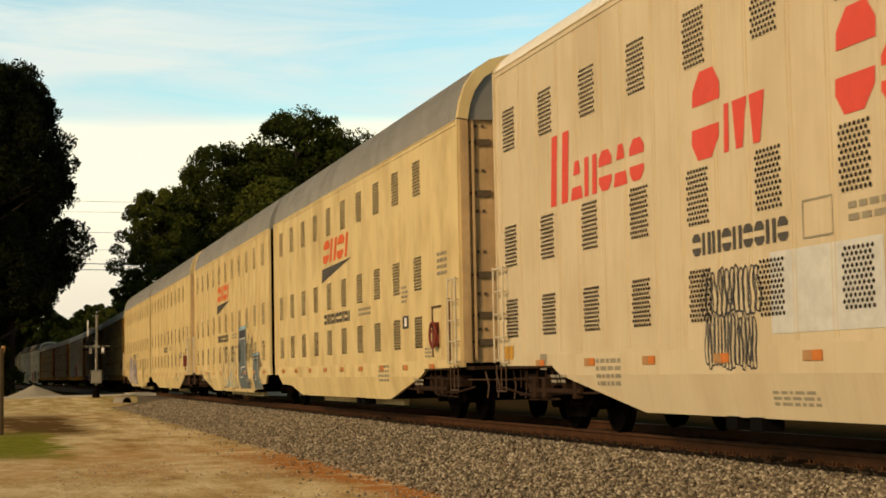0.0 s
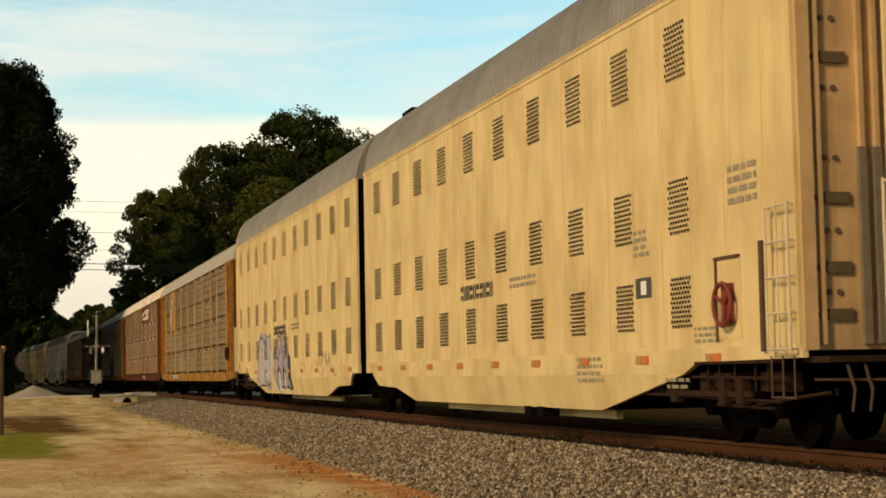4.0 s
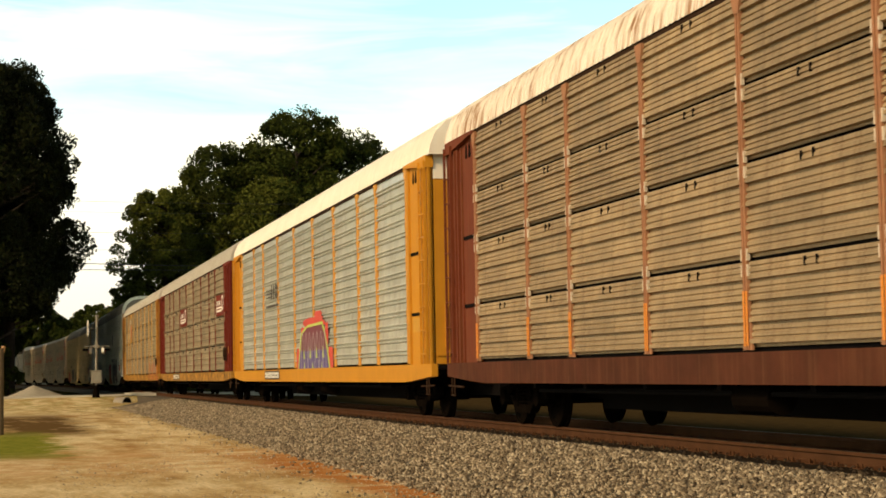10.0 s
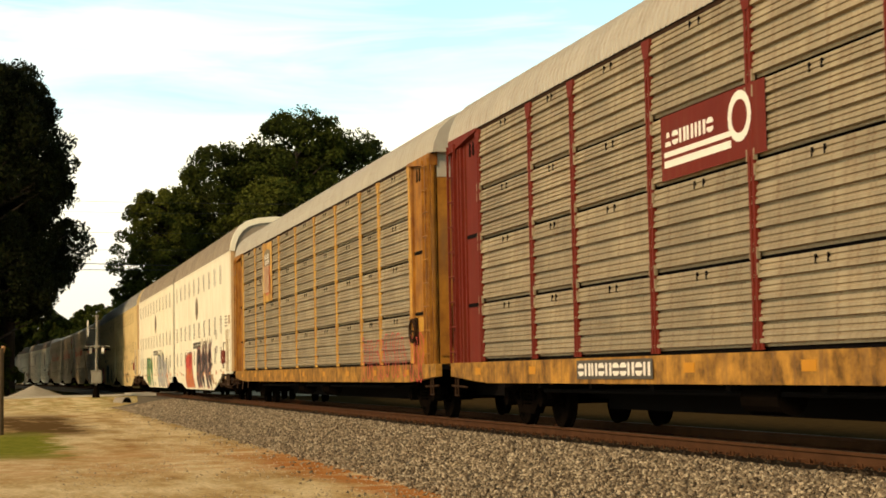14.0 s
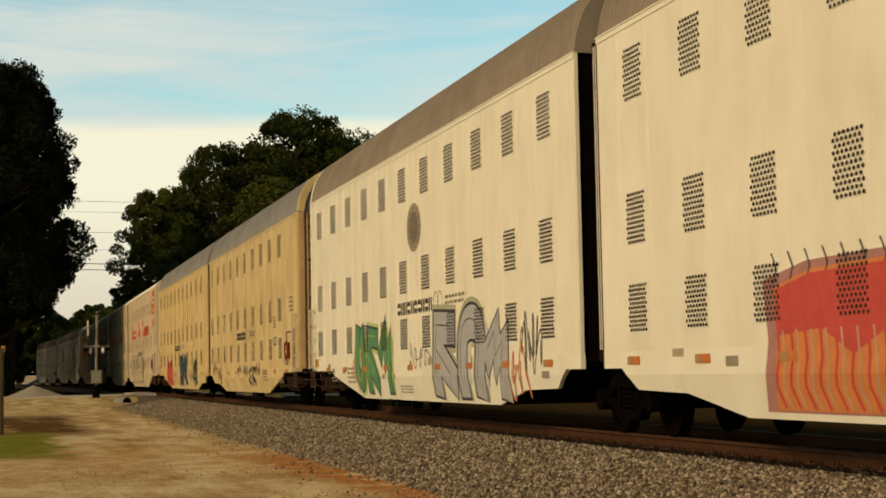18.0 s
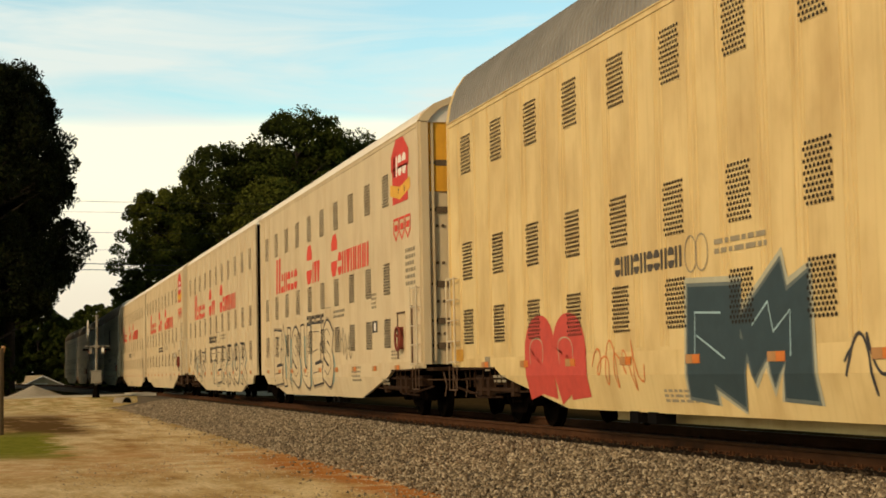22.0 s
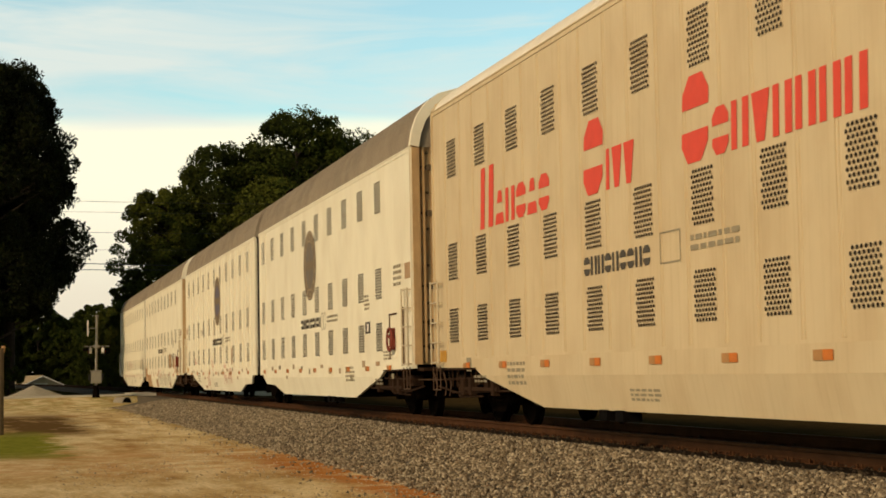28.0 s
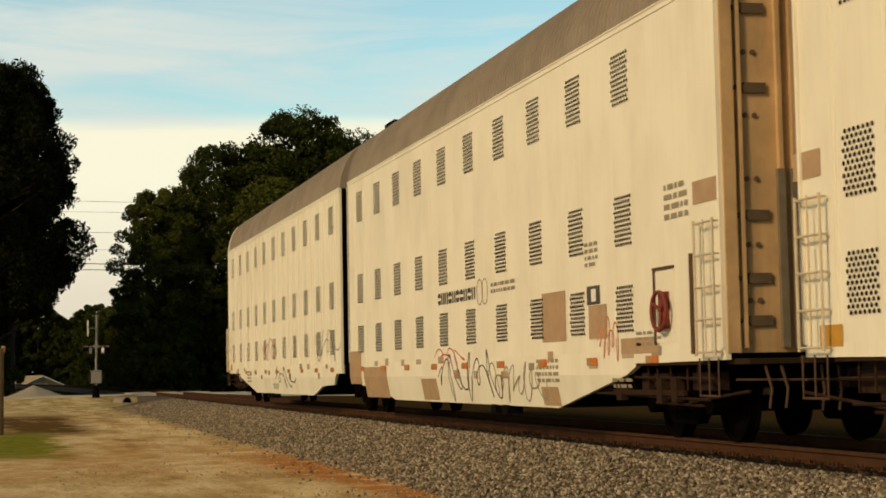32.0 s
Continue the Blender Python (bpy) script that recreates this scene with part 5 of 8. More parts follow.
coat(w1a, 'emblem', ring(267.56, 3.53, 0.48, 0.42, 0.03) + ring(267.56, 3.53, 0.34, 0.31, 0.02), PALEBR, '', 0.0008)
coat(w1a, 'emblem', [disc(267.56, 3.53, 0.31, 0.29)], SLATE, '', 0.0008)
coat(w1a, 'emblem', [rect(267.50, 267.61, 3.26, 3.80), rect(267.27, 267.85, 3.47, 3.59)], BRONZE, '', 0.0016)
coat(w1a, 'emblem', [rect(267.93, 268.00, 3.57, 3.67), rect(267.85, 267.92, 3.71, 3.81), rect(267.70, 267.77, 3.82, 3.92), rect(267.52, 267.59, 3.85, 3.95), rect(267.34, 267.41, 3.82, 3.92), rect(267.20, 267.27, 3.71, 3.81), rect(267.12, 267.19, 3.57, 3.67), rect(267.12, 267.19, 3.40, 3.50), rect(267.20, 267.27, 3.25, 3.35), rect(267.34, 267.41, 3.15, 3.25), rect(267.52, 267.59, 3.11, 3.21), rect(267.70, 267.77, 3.15, 3.25), rect(267.85, 267.92, 3.25, 3.35), rect(267.93, 268.00, 3.40, 3.50)], PALEBR, '', 0.0009)
coat(w1b, 'emblem', [disc(287.07, 3.53, 0.55, 0.45)], BRONZE, 'dark oval emblem')
coat(w1b, 'emblem', ring(287.07, 3.53, 0.51, 0.42, 0.03) + ring(287.07, 3.53, 0.36, 0.32, 0.02), PALEBR, '', 0.0008)
coat(w1b, 'emblem', [disc(287.07, 3.53, 0.33, 0.29)], SLATE, '', 0.0008)
coat(w1b, 'emblem', [rect(287.02, 287.13, 3.26, 3.80), rect(286.76, 287.38, 3.47, 3.59)], BRONZE, '', 0.0016)
coat(w1b, 'emblem', [rect(287.47, 287.54, 3.56, 3.66), rect(287.38, 287.45, 3.71, 3.81), rect(287.23, 287.30, 3.81, 3.91), rect(287.04, 287.11, 3.85, 3.95), rect(286.85, 286.92, 3.81, 3.91), rect(286.69, 286.76, 3.71, 3.81), rect(286.61, 286.68, 3.56, 3.66), rect(286.61, 286.68, 3.39, 3.49), rect(286.69, 286.76, 3.25, 3.35), rect(286.85, 286.92, 3.14, 3.24), rect(287.04, 287.11, 3.11, 3.21), rect(287.23, 287.30, 3.14, 3.24), rect(287.38, 287.45, 3.25, 3.35), rect(287.47, 287.54, 3.39, 3.49)], PALEBR, '', 0.0009)
coat(w2a, 'emblem', [disc(442.15, 3.55, 0.90, 0.87)], BRONZE, 'dark oval emblem')
coat(w2a, 'emblem', ring(442.15, 3.55, 0.83, 0.82, 0.03) + ring(442.15, 3.55, 0.59, 0.61, 0.02), PALEBR, '', 0.0008)
coat(w2a, 'emblem', [disc(442.15, 3.55, 0.54, 0.56)], SLATE, '', 0.0008)
coat(w2a, 'emblem', [rect(442.06, 442.24, 3.03, 4.07), rect(441.64, 442.65, 3.44, 3.66)], BRONZE, '', 0.0016)
coat(w2a, 'emblem', [rect(442.81, 442.88, 3.66, 3.76), rect(442.67, 442.74, 3.95, 4.05), rect(442.42, 442.49, 4.14, 4.24), rect(442.11, 442.18, 4.21, 4.31), rect(441.80, 441.87, 4.14, 4.24), rect(441.55, 441.62, 3.95, 4.05), rect(441.41, 441.48, 3.66, 3.76), rect(441.41, 441.48, 3.34, 3.44), rect(441.55, 441.62, 3.06, 3.16), rect(441.80, 441.87, 2.86, 2.96), rect(442.11, 442.18, 2.79, 2.89), rect(442.42, 442.49, 2.86, 2.96), rect(442.67, 442.74, 3.06, 3.16), rect(442.81, 442.88, 3.34, 3.44)], PALEBR, '', 0.0009)
coat(w2b, 'emblem', [disc(461.52, 3.53, 0.92, 0.88)], BRONZE, 'dark oval emblem')
coat(w2b, 'emblem', ring(461.52, 3.53, 0.85, 0.83, 0.03) + ring(461.52, 3.53, 0.61, 0.62, 0.02), PALEBR, '', 0.0008)
coat(w2b, 'emblem', [disc(461.52, 3.53, 0.55, 0.56)], BLUE, '', 0.0008)
coat(w2b, 'emblem', [rect(461.43, 461.62, 3.00, 4.06), rect(461.01, 462.04, 3.41, 3.64)], BRONZE, '', 0.0016)
coat(w2b, 'emblem', [rect(462.21, 462.28, 3.64, 3.74), rect(462.06, 462.13, 3.93, 4.03), rect(461.81, 461.88, 4.13, 4.23), rect(461.49, 461.56, 4.20, 4.30), rect(461.17, 461.24, 4.13, 4.23), rect(460.91, 460.98, 3.93, 4.03), rect(460.77, 460.84, 3.64, 3.74), rect(460.77, 460.84, 3.32, 3.42), rect(460.91, 460.98, 3.03, 3.13), rect(461.17, 461.24, 2.83, 2.93), rect(461.49, 461.56, 2.76, 2.86), rect(461.81, 461.88, 2.83, 2.93), rect(462.06, 462.13, 3.03, 3.13), rect(462.21, 462.28, 3.32, 3.42)], PALEBR, '', 0.0009)
coat(k1a, 'badge', [[(346.30, 4.75), (344.80, 4.75), (344.80, 5.05), (345.25, 5.34), (345.85, 5.34), (346.30, 5.05)]], BADGERED, 'red anniversary badge')
coat(k1a, 'badge', [rect(346.20, 344.90, 4.10, 4.80)], BADGERED)
shapes(k1a, 346.10, 345.00, 4.62, 5.02, 'roo', BAR_WH, 'badge', 0.0)
coat(k1a, 'badge', [[(346.40, 4.30), (345.55, 4.16), (344.70, 4.30), (344.70, 4.52), (345.55, 4.40), (346.40, 4.52)]], GOLD, 'gold ribbon on the badge', 0.001)
shapes(k1a, 346.10, 345.00, 4.27, 4.38, 'rcoorrorc', BAR_DK, 'badge', 0.0)
coat(k1a, 'badge', ribbon([(346.15, 3.80), (345.75, 3.80), (345.75, 3.55), (345.95, 3.40), (346.15, 3.55), (346.15, 3.80)], 0.05) + [rect(346.07, 345.83, 3.58, 3.70)], BAR_RED)
coat(k1a, 'badge', ribbon([(345.65, 3.80), (345.25, 3.80), (345.25, 3.55), (345.45, 3.40), (345.65, 3.55), (345.65, 3.80)], 0.05) + [rect(345.57, 345.33, 3.58, 3.70)], BAR_RED)
coat(k1a, 'badge', ribbon([(345.15, 3.80), (344.75, 3.80), (344.75, 3.55), (344.95, 3.40), (345.15, 3.55), (345.15, 3.80)], 0.05) + [rect(345.07, 344.83, 3.58, 3.70)], BAR_RED)
data_lines(k1a, 345.20, 344.40, 2.45, 3.2, 6, 91)
coat(k2a, 'badge', [[(389.65, 4.75), (388.15, 4.75), (388.15, 5.05), (388.60, 5.34), (389.20, 5.34), (389.65, 5.05)]], BADGERED, 'red anniversary badge')
coat(k2a, 'badge', [rect(389.55, 388.25, 4.10, 4.80)], BADGERED)
shapes(k2a, 389.45, 388.35, 4.62, 5.02, 'roo', BAR_WH, 'badge', 0.0)
coat(k2a, 'badge', [[(389.75, 4.30), (388.90, 4.16), (388.05, 4.30), (388.05, 4.52), (388.90, 4.40), (389.75, 4.52)]], GOLD, 'gold ribbon on the badge', 0.001)
shapes(k2a, 389.45, 388.35, 4.27, 4.38, 'rcoorrorc', BAR_DK, 'badge', 0.0)
coat(k2a, 'badge', ribbon([(389.50, 3.80), (389.10, 3.80), (389.10, 3.55), (389.30, 3.40), (389.50, 3.55), (389.50, 3.80)], 0.05) + [rect(389.42, 389.18, 3.58, 3.70)], BAR_RED)
coat(k2a, 'badge', ribbon([(389.00, 3.80), (388.60, 3.80), (388.60, 3.55), (388.80, 3.40), (389.00, 3.55), (389.00, 3.80)], 0.05) + [rect(388.92, 388.68, 3.58, 3.70)], BAR_RED)
coat(k2a, 'badge', ribbon([(388.50, 3.80), (388.10, 3.80), (388.10, 3.55), (388.30, 3.40), (388.50, 3.55), (388.50, 3.80)], 0.05) + [rect(388.42, 388.18, 3.58, 3.70)], BAR_RED)
data_lines(k2a, 388.55, 387.75, 2.45, 3.2, 6, 91)
coat(kcs0, 'spray_fill', [rect(18.90, 16.64, 1.17, 1.97)], PALEP, 'pale grey painted-out patch', -0.001)
outline(kcs0, 20.58, 19.16, 1.38, 1.92, 4, GRAPH, 3, 0.035, 'drawn fist in dark spray lines')
outline(kcs0, 20.55, 19.26, 0.82, 1.44, 5, GRAPH, 4, 0.030, '')
piece(b1b, '15215', 63.32, 58.94, 0.43, 1.81, TAN, GRAPH, BAR_GR, 5, 0.42, 0.030, 0.06, TEAL, 'grey outlined spray letters with a pale blue foot')
coat(b1b, 'spray_shade', [rect(63.0, 59.2, 0.50, 1.00)], SKYB, 'pale blue foot of the letters', 0.0003)
coat(b1b, 'spray_halo', [[(59.0, 2.0), (58.9, 2.40), (57.0, 2.42), (56.9, 1.1), (56.3, 0.45), (58.9, 0.42)], [(55.65, 1.2), (55.6, 1.52), (54.1, 1.56), (54.2, 0.9), (53.8, 0.44), (55.6, 0.42)]], SLATEH, 'dark overspray')
coat(b1b, 'spray_fill', [[(58.82, 0.46), (58.72, 2.30), (57.15, 2.32), (57.2, 1.15), (56.62, 0.46)], [(55.5, 0.46), (55.44, 1.44), (54.35, 1.46), (54.45, 0.95), (54.0, 0.46)]], TEAL, 'tall slate spray blocks', 0.0010)
coat(b1b, 'spray_top', [[(58.80, 2.30), (58.75, 2.42), (57.05, 2.44), (57.1, 2.32)], [(55.5, 1.44), (55.46, 1.52), (54.28, 1.54), (54.35, 1.46)]], SKYB, 'pale blue edge', 0.0022)
coat(b1b, 'spray_top', [[(58.6, 2.02), (58.58, 2.28), (57.3, 2.30), (57.3, 2.05)]], GRAPH, '', 0.0022)
coat(b1b, 'spray_line', ribbon([(58.6, 2.02), (57.3, 2.05), (57.32, 1.15), (56.9, 0.62)], 0.025) + ribbon([(58.4, 1.1), (58.4, 0.8), (57.9, 0.8), (58.3, 1.1), (57.4, 1.14)], 0.03)
     + ribbon([(55.35, 1.36), (54.5, 1.38), (54.58, 0.95), (54.25, 0.6)], 0.02) + ribbon([(55.2, 0.98), (55.2, 0.72), (54.85, 0.72), (55.15, 0.98)], 0.022), BAR_WH, '', 0.0034)
coat(b1b, 'spray_line', [[(58.45, 0.85), (58.42, 1.12), (57.95, 0.84)], [(55.3, 0.74), (55.28, 0.96), (54.95, 0.74)]] + ribbon([(57.22, 1.1), (56.72, 0.46)], 0.10), GRAPH, '', 0.0030)
scrawl(b1b, 60.6, 59.5, 0.95, 1.75, 5, GRAPH, 7, 0.030, '')
scrawl(b1b, 56.59, 55.52, 1.09, 2.14, 4, GRAPH, 8, 0.050, '')
scrawl(b1b, 54.53, 53.78, 0.94, 1.52, 4, GRAPH, 9, 0.040, '')
scrawl(b1b, 56.75, 55.94, 0.50, 0.74, 4, GRAPH, 10, 0.030, '')
piece(ao_b, '15', 109.92, 107.52, 0.52, 1.97, LILAC, GRAPH, VIOLET, 11, 0.50, 0.05, 0.30, GRAPH, 'violet and black spray letters', PALEP)
piece(ao_b, '233', 106.91, 104.39, 0.50, 1.80, VIOLET, GRAPH, LILAC, 12, 0.52, 0.06, 0.22, PALEP, 'lilac and black spray letters', GRAPH)
coat(ao_b, 'spray_shade', [[(104.7, 1.5), (104.1, 1.35), (103.9, 0.45), (104.6, 0.45)]], GRAPH, 'black overspray', 0.0002)
coat(ao_b, 'spray_shade', [rect(106.85, 104.9, 0.42, 0.92)], PALEP, 'pale grey foot of the letters', 0.0002)
scrawl(ao_b, 106.28, 104.42, 1.76, 1.99, 6, GRAPH, 13, 0.030, '')
coat(ao_b, 'spray_scrawl', ribbon([(102.6 - 0.06 * k, 1.00 + 0.17 * math.sin(k * 0.21)) for k in range(95)], 0.018), BAR_GR, 'faint wavy line')
scrawl(ao_a, 99.71, 98.23, 1.07, 1.40, 5, BAR_GR, 15, 0.030, '')
scrawl(up1, 133.46, 131.32, 1.36, 1.63, 7, SILVER, 16, 0.016, 'white scribbles')
scrawl(up1, 133.48, 131.34, 1.10, 1.39, 6, SILVER, 17, 0.016, '')
scrawl(up1, 133.3, 131.5, 1.25, 1.75, 9, SILVER, 18, 0.016, '')
scrawl(up1, 133.4, 131.4, 1.05, 1.60, 11, SILVER, 19, 0.016, '')
coat(ns1, 'spray_halo', [blob(186.75, 1.15, 0.26, 0.36, random.Random(3)), blob(182.2, 1.15, 0.30, 0.40, random.Random(4)), blob(184.4, 2.12, 1.5, 0.12, random.Random(5)), blob(183.8, 2.28, 0.45, 0.12, random.Random(6)),
     blob(182.65, 1.80, 0.22, 0.30, random.Random(7)), blob(186.0, 1.92, 0.3, 0.14, random.Random(8))], REDSP, 'red spray halo', -0.020)
coat(ns1, 'spray_outline', [[(186.95, 0.70), (186.5, 1.5), (186.3, 1.9), (185.4, 2.08), (183.2, 2.12), (182.75, 1.8), (182.5, 1.45), (182.05, 0.70)]], LIME, 'lime outline', -0.0165)
coat(ns1, 'spray_fill', [[(186.35, 1.44), (186.15, 1.85), (185.3, 2.02), (183.3, 2.05), (182.9, 1.78), (182.68, 1.44)]], MAROON, 'maroon top of the spray painting', -0.013)
coat(ns1, 'spray_fill', [[(186.75, 0.72), (186.38, 1.44), (182.65, 1.44), (182.2, 0.72)]], PURPLE, 'purple foot of the spray painting', -0.013)
coat(ns1, 'spray_line', [q for k in range(7) for q in ribbon(curve([(186.2 - 0.52 * k, 0.74), (186.15 - 0.52 * k, 1.5), (185.98 - 0.52 * k, 1.88), (185.8 - 0.52 * k, 1.5), (185.84 - 0.52 * k, 0.9)], 4), 0.035)], LILAC, 'pale lines', -0.0095)
coat(ns1, 'spray_line', [[(186.55 - 0.62 * k, 0.72), (186.38 - 0.62 * k, 1.0 + 0.18 * (k % 2)), (186.15 - 0.62 * k, 0.72)] for k in range(7)] + [[(185.9 - 0.9 * k, 1.25), (185.8 - 0.9 * k, 1.55), (185.65 - 0.9 * k, 1.25)] for k in range(4)], LIME, 'lime wedges', -0.0095)
outline(up2, 235.08, 229.27, 0.70, 1.62, 4, REDSP, 23, 0.050, 'faded red spray letters')
coat(w1a, 'spray_halo', [[(272.25, 0.40), (272.05, 1.1), (272.15, 1.70), (271.2, 1.84), (269.4, 1.86), (269.3, 1.2), (269.0, 0.9), (268.75, 0.40)]], PINK, 'dark pink rim of the letters')
coat(w1a, 'spray_fill', [[(272.0, 0.42), (271.85, 1.1), (271.9, 1.62), (271.1, 1.76), (269.6, 1.78), (269.5, 1.2), (269.2, 0.85), (269.0, 0.42)]], ORSP, 'red and orange spray letters', 0.0014)
coat(w1a, 'spray_shade', [[(271.8, 1.15), (271.85, 1.60), (271.1, 1.72), (269.65, 1.74), (269.6, 1.2), (270.3, 0.95), (270.9, 1.2)]], REDSP, 'red upper half of the letters', 0.0036)
coat_strokes(w1a, 'spray_line', [stroke([(271.85 - 0.30 * k, 1.45 - 0.1 * (k % 3)), (271.8 - 0.30 * k, 0.95), (271.92 - 0.31 * k, 0.66), (271.8 - 0.31 * k, 0.44)], 0.05) for k in range(9)], REDSP, 'red drips', 0.0044)
coat_strokes(w1a, 'spray_line', [stroke([(271.72 - 0.30 * k, 1.2), (271.68 - 0.30 * k, 0.9), (271.78 - 0.31 * k, 0.62), (271.68 - 0.31 * k, 0.44)], 0.03) for k in range(8)], PALEBR, 'pale drips', 0.0044)
coat(w1a, 'spray_line', [q for k in range(7) for q in ribbon([(271.9 - 0.36 * k, 1.66), (271.82 - 0.36 * k, 1.80), (271.92 - 0.36 * k, 1.95)], 0.025)], GRAPH, 'dark flicks', 0.001)
piece(w1a, '1', 267.70, 266.10, 0.38, 2.00, GRAPH, PINK, BRONZE, 25, 0.34, 0.08, 0.16, PINK, 'black and pink spray letters')
piece(w1a, '232', 266.15, 262.70, 0.38, 2.05, GRAPH, PINK, BRONZE, 26, 0.44, 0.07, 0.18, PINK, '')
coat(w1a, 'spray_top', [[(265.9 - 0.7 * k, 1.85), (265.35 - 0.7 * k, 1.95), (265.2 - 0.7 * k, 2.30)] for k in range(5)], SLATE, 'dark pointed tips', 0.0002)
scrawl(w1a, 263.14, 262.24, 1.20, 1.43, 4, GRAPH, 27, 0.030, '')
piece(w1b, '543', 292.75, 289.05, 0.42, 1.90, GREEN, DKGREEN, LIMEF, 28, 0.30, 0.05, 0.14, LIME, 'green spray letters', LIME)
piece(w1b, '41', 285.85, 282.30, 0.38, 2.00, SILVER, GRAPH, SAGE, 29, 0.34, 0.05, 0.16, GRAPH, 'silver and grey spray letters', PALEP)
piece(w1b, '3', 282.40, 281.0, 0.38, 1.75, SILVER, GRAPH, None, 30, 0.42, 0.04, 0.0, GRAPH, '')
scrawl(w1b, 280.46, 279.40, 0.80, 1.74, 7, GRAPH, 30, 0.025, '')
scrawl(w1b, 281.21, 280.16, 0.41, 1.25, 4, ORSP, 31, 0.040, '')
scrawl(w1b, 287.43, 285.95, 0.91, 1.41, 5, GRAPH, 32, 0.020, '')
scrawl(w1b, 293.11, 291.80, 0.44, 1.46, 3, ORSP, 33, 0.030, '')
piece(t2a, '24', 309.70, 308.05, 0.51, 1.14, DKGREEN, GRAPH, None, 34, 0.22, 0.02, 0.0, None, 'dark green spray smear')
scrawl(t2a, 312.30, 311.29, 0.86, 1.21, 4, GRAPH, 35, 0.030, '')
scrawl(t2a, 310.93, 309.75, 0.84, 1.19, 5, GRAPH, 36, 0.030, '')
scrawl(t2a, 308.20, 307.10, 0.83, 1.22, 5, GRAPH, 37, 0.040, '')
scrawl(t2a, 319.14, 318.23, 0.87, 1.38, 3, GRAPH, 38, 0.040, '')
scrawl(t2a, 317.87, 316.59, 0.58, 1.18, 4, DKGREEN, 39, 0.050, '')
piece(t2b, '11', 337.60, 335.0, 0.48, 1.62, REDSP, REDSP, None, 40, 0.60, 0.05, 0.0, PALEBR, 'red spray letters')
piece(t2b, '43', 331.59, 328.46, 0.47, 1.80, BLUEDK, TEAL, SKYF, 41, 0.52, 0.04, 0.12, SKYB, 'blue black spray letters')
scrawl(t2b, 327.98, 326.26, 0.59, 1.19, 6, GRAPH, 42, 0.035, '')
piece(t2b, '25', 326.17, 324.56, 0.47, 1.53, DKGREEN, GREEN, None, 43, 0.46, 0.04, 0.1, GREEN, 'green spray letters')
scrawl(t2b, 334.64, 332.97, 0.58, 1.21, 6, ORSP, 44, 0.025, '')
piece(k1a, 'ensues', 361.75, 352.60, 0.52, 2.14, CREAM, GRAPH, GREYH, 45, 0.30, 0.045, 0.09, GRAPH, 'outlined grey and blue spray letters', SKYT)

scrawl(k1a, 352.01, 350.56, 1.14, 1.89, 5, BAR_GR, 47, 0.035, '')
piece(k1b, '354', 383.10, 379.00, 0.82, 1.82, CREAM, GRAPH, GREYH, 48, 0.26, 0.045, 0.06, GRAPH, 'tall outlined spray letters', SKYT)
piece(k1b, 'terror', 377.20, 367.48, 0.56, 1.90, CREAM, GRAPH, GREYH, 49, 0.28, 0.045, 0.09, GRAPH, 'tall outlined spray letters', SKYT)

scrawl(w2b, 459.79, 459.11, 1.08, 1.28, 3, REDSP, 51, 0.020, '')
scrawl(w2b, 459.82, 458.81, 0.56, 0.99, 6, REDSP, 52, 0.020, 'red scrawled tag')
scrawl(w2b, 458.50, 457.63, 0.60, 1.15, 6, REDSP, 53, 0.020, '')
scrawl(w2b, 464.78, 464.00, 0.37, 0.96, 5, REDSP, 54, 0.020, '')
scrawl(w2b, 463.33, 462.74, 1.05, 1.46, 2, REDSP, 55, 0.020, '')
scrawl(w2b, 469.17, 468.44, 1.33, 1.54, 3, REDSP, 56, 0.020, '')
scrawl(w2b, 467.03, 465.84, 2.41, 2.69, 4, BAR_GR, 57, 0.030, '')
scrawl(w3a, 486.67, 482.93, 0.36, 1.20, 8, GRAPH, 58, 0.025, 'grey scrawled tags')
scrawl(w3a, 483.26, 480.65, 0.39, 0.99, 8, BAR_GR, 59, 0.025, '')
scrawl(w3a, 486.64, 484.92, 0.93, 1.27, 4, REDSP, 60, 0.020, '')
scrawl(w3b, 507.77, 505.04, 1.24, 1.89, 4, REDSP, 61, 0.030, '')
scrawl(w3b, 498.73, 495.80, 1.15, 1.94, 5, BAR_GR, 62, 0.030, '')
scrawl(w3b, 505.10, 502.18, 0.45, 1.06, 4, GRAPH, 63, 0.030, '')
scrawl(w3a, 478.25, 477.52, 0.95, 1.51, 5, ORSP, 64, 0.020, '')
coat(w3a, 'repair_patch', [rect(480.58, 479.54, 1.24, 1.92)], PATCH, 'brown repair patch')
coat(w3a, 'repair_patch', [rect(478.60, 477.91, 1.24, 1.67)], PATCH, 'brown repair patch')
coat(w3a, 'repair_patch', [rect(493.02, 490.81, 0.36, 0.98)], PATCH, 'brown repair patch')
coat(w3a, 'repair_patch', [rect(494.52, 493.29, 0.63, 1.33)], PATCH, 'brown repair patch')
coat(w3a, 'repair_patch', [rect(480.80, 480.03, 0.36, 0.62)], PATCH, 'brown repair patch')
coat(w3a, 'repair_patch', [rect(477.43, 476.21, 1.03, 1.22)], PATCH, 'brown repair patch')
coat(w3a, 'repair_patch', [rect(487.95, 486.81, 0.36, 0.74)], PATCH, 'brown repair patch')
coat(w2b, 'repair_patch', [rect(472.59, 472.03, 2.60, 2.86)], PATCH, 'brown repair patch')
coat(w2b, 'repair_patch', [rect(465.75, 465.19, 0.40, 0.51)], PATCH, 'brown repair patch')
coat(w2b, 'repair_patch', [rect(458.25, 457.70, 0.89, 1.00)], PATCH, 'brown repair patch')
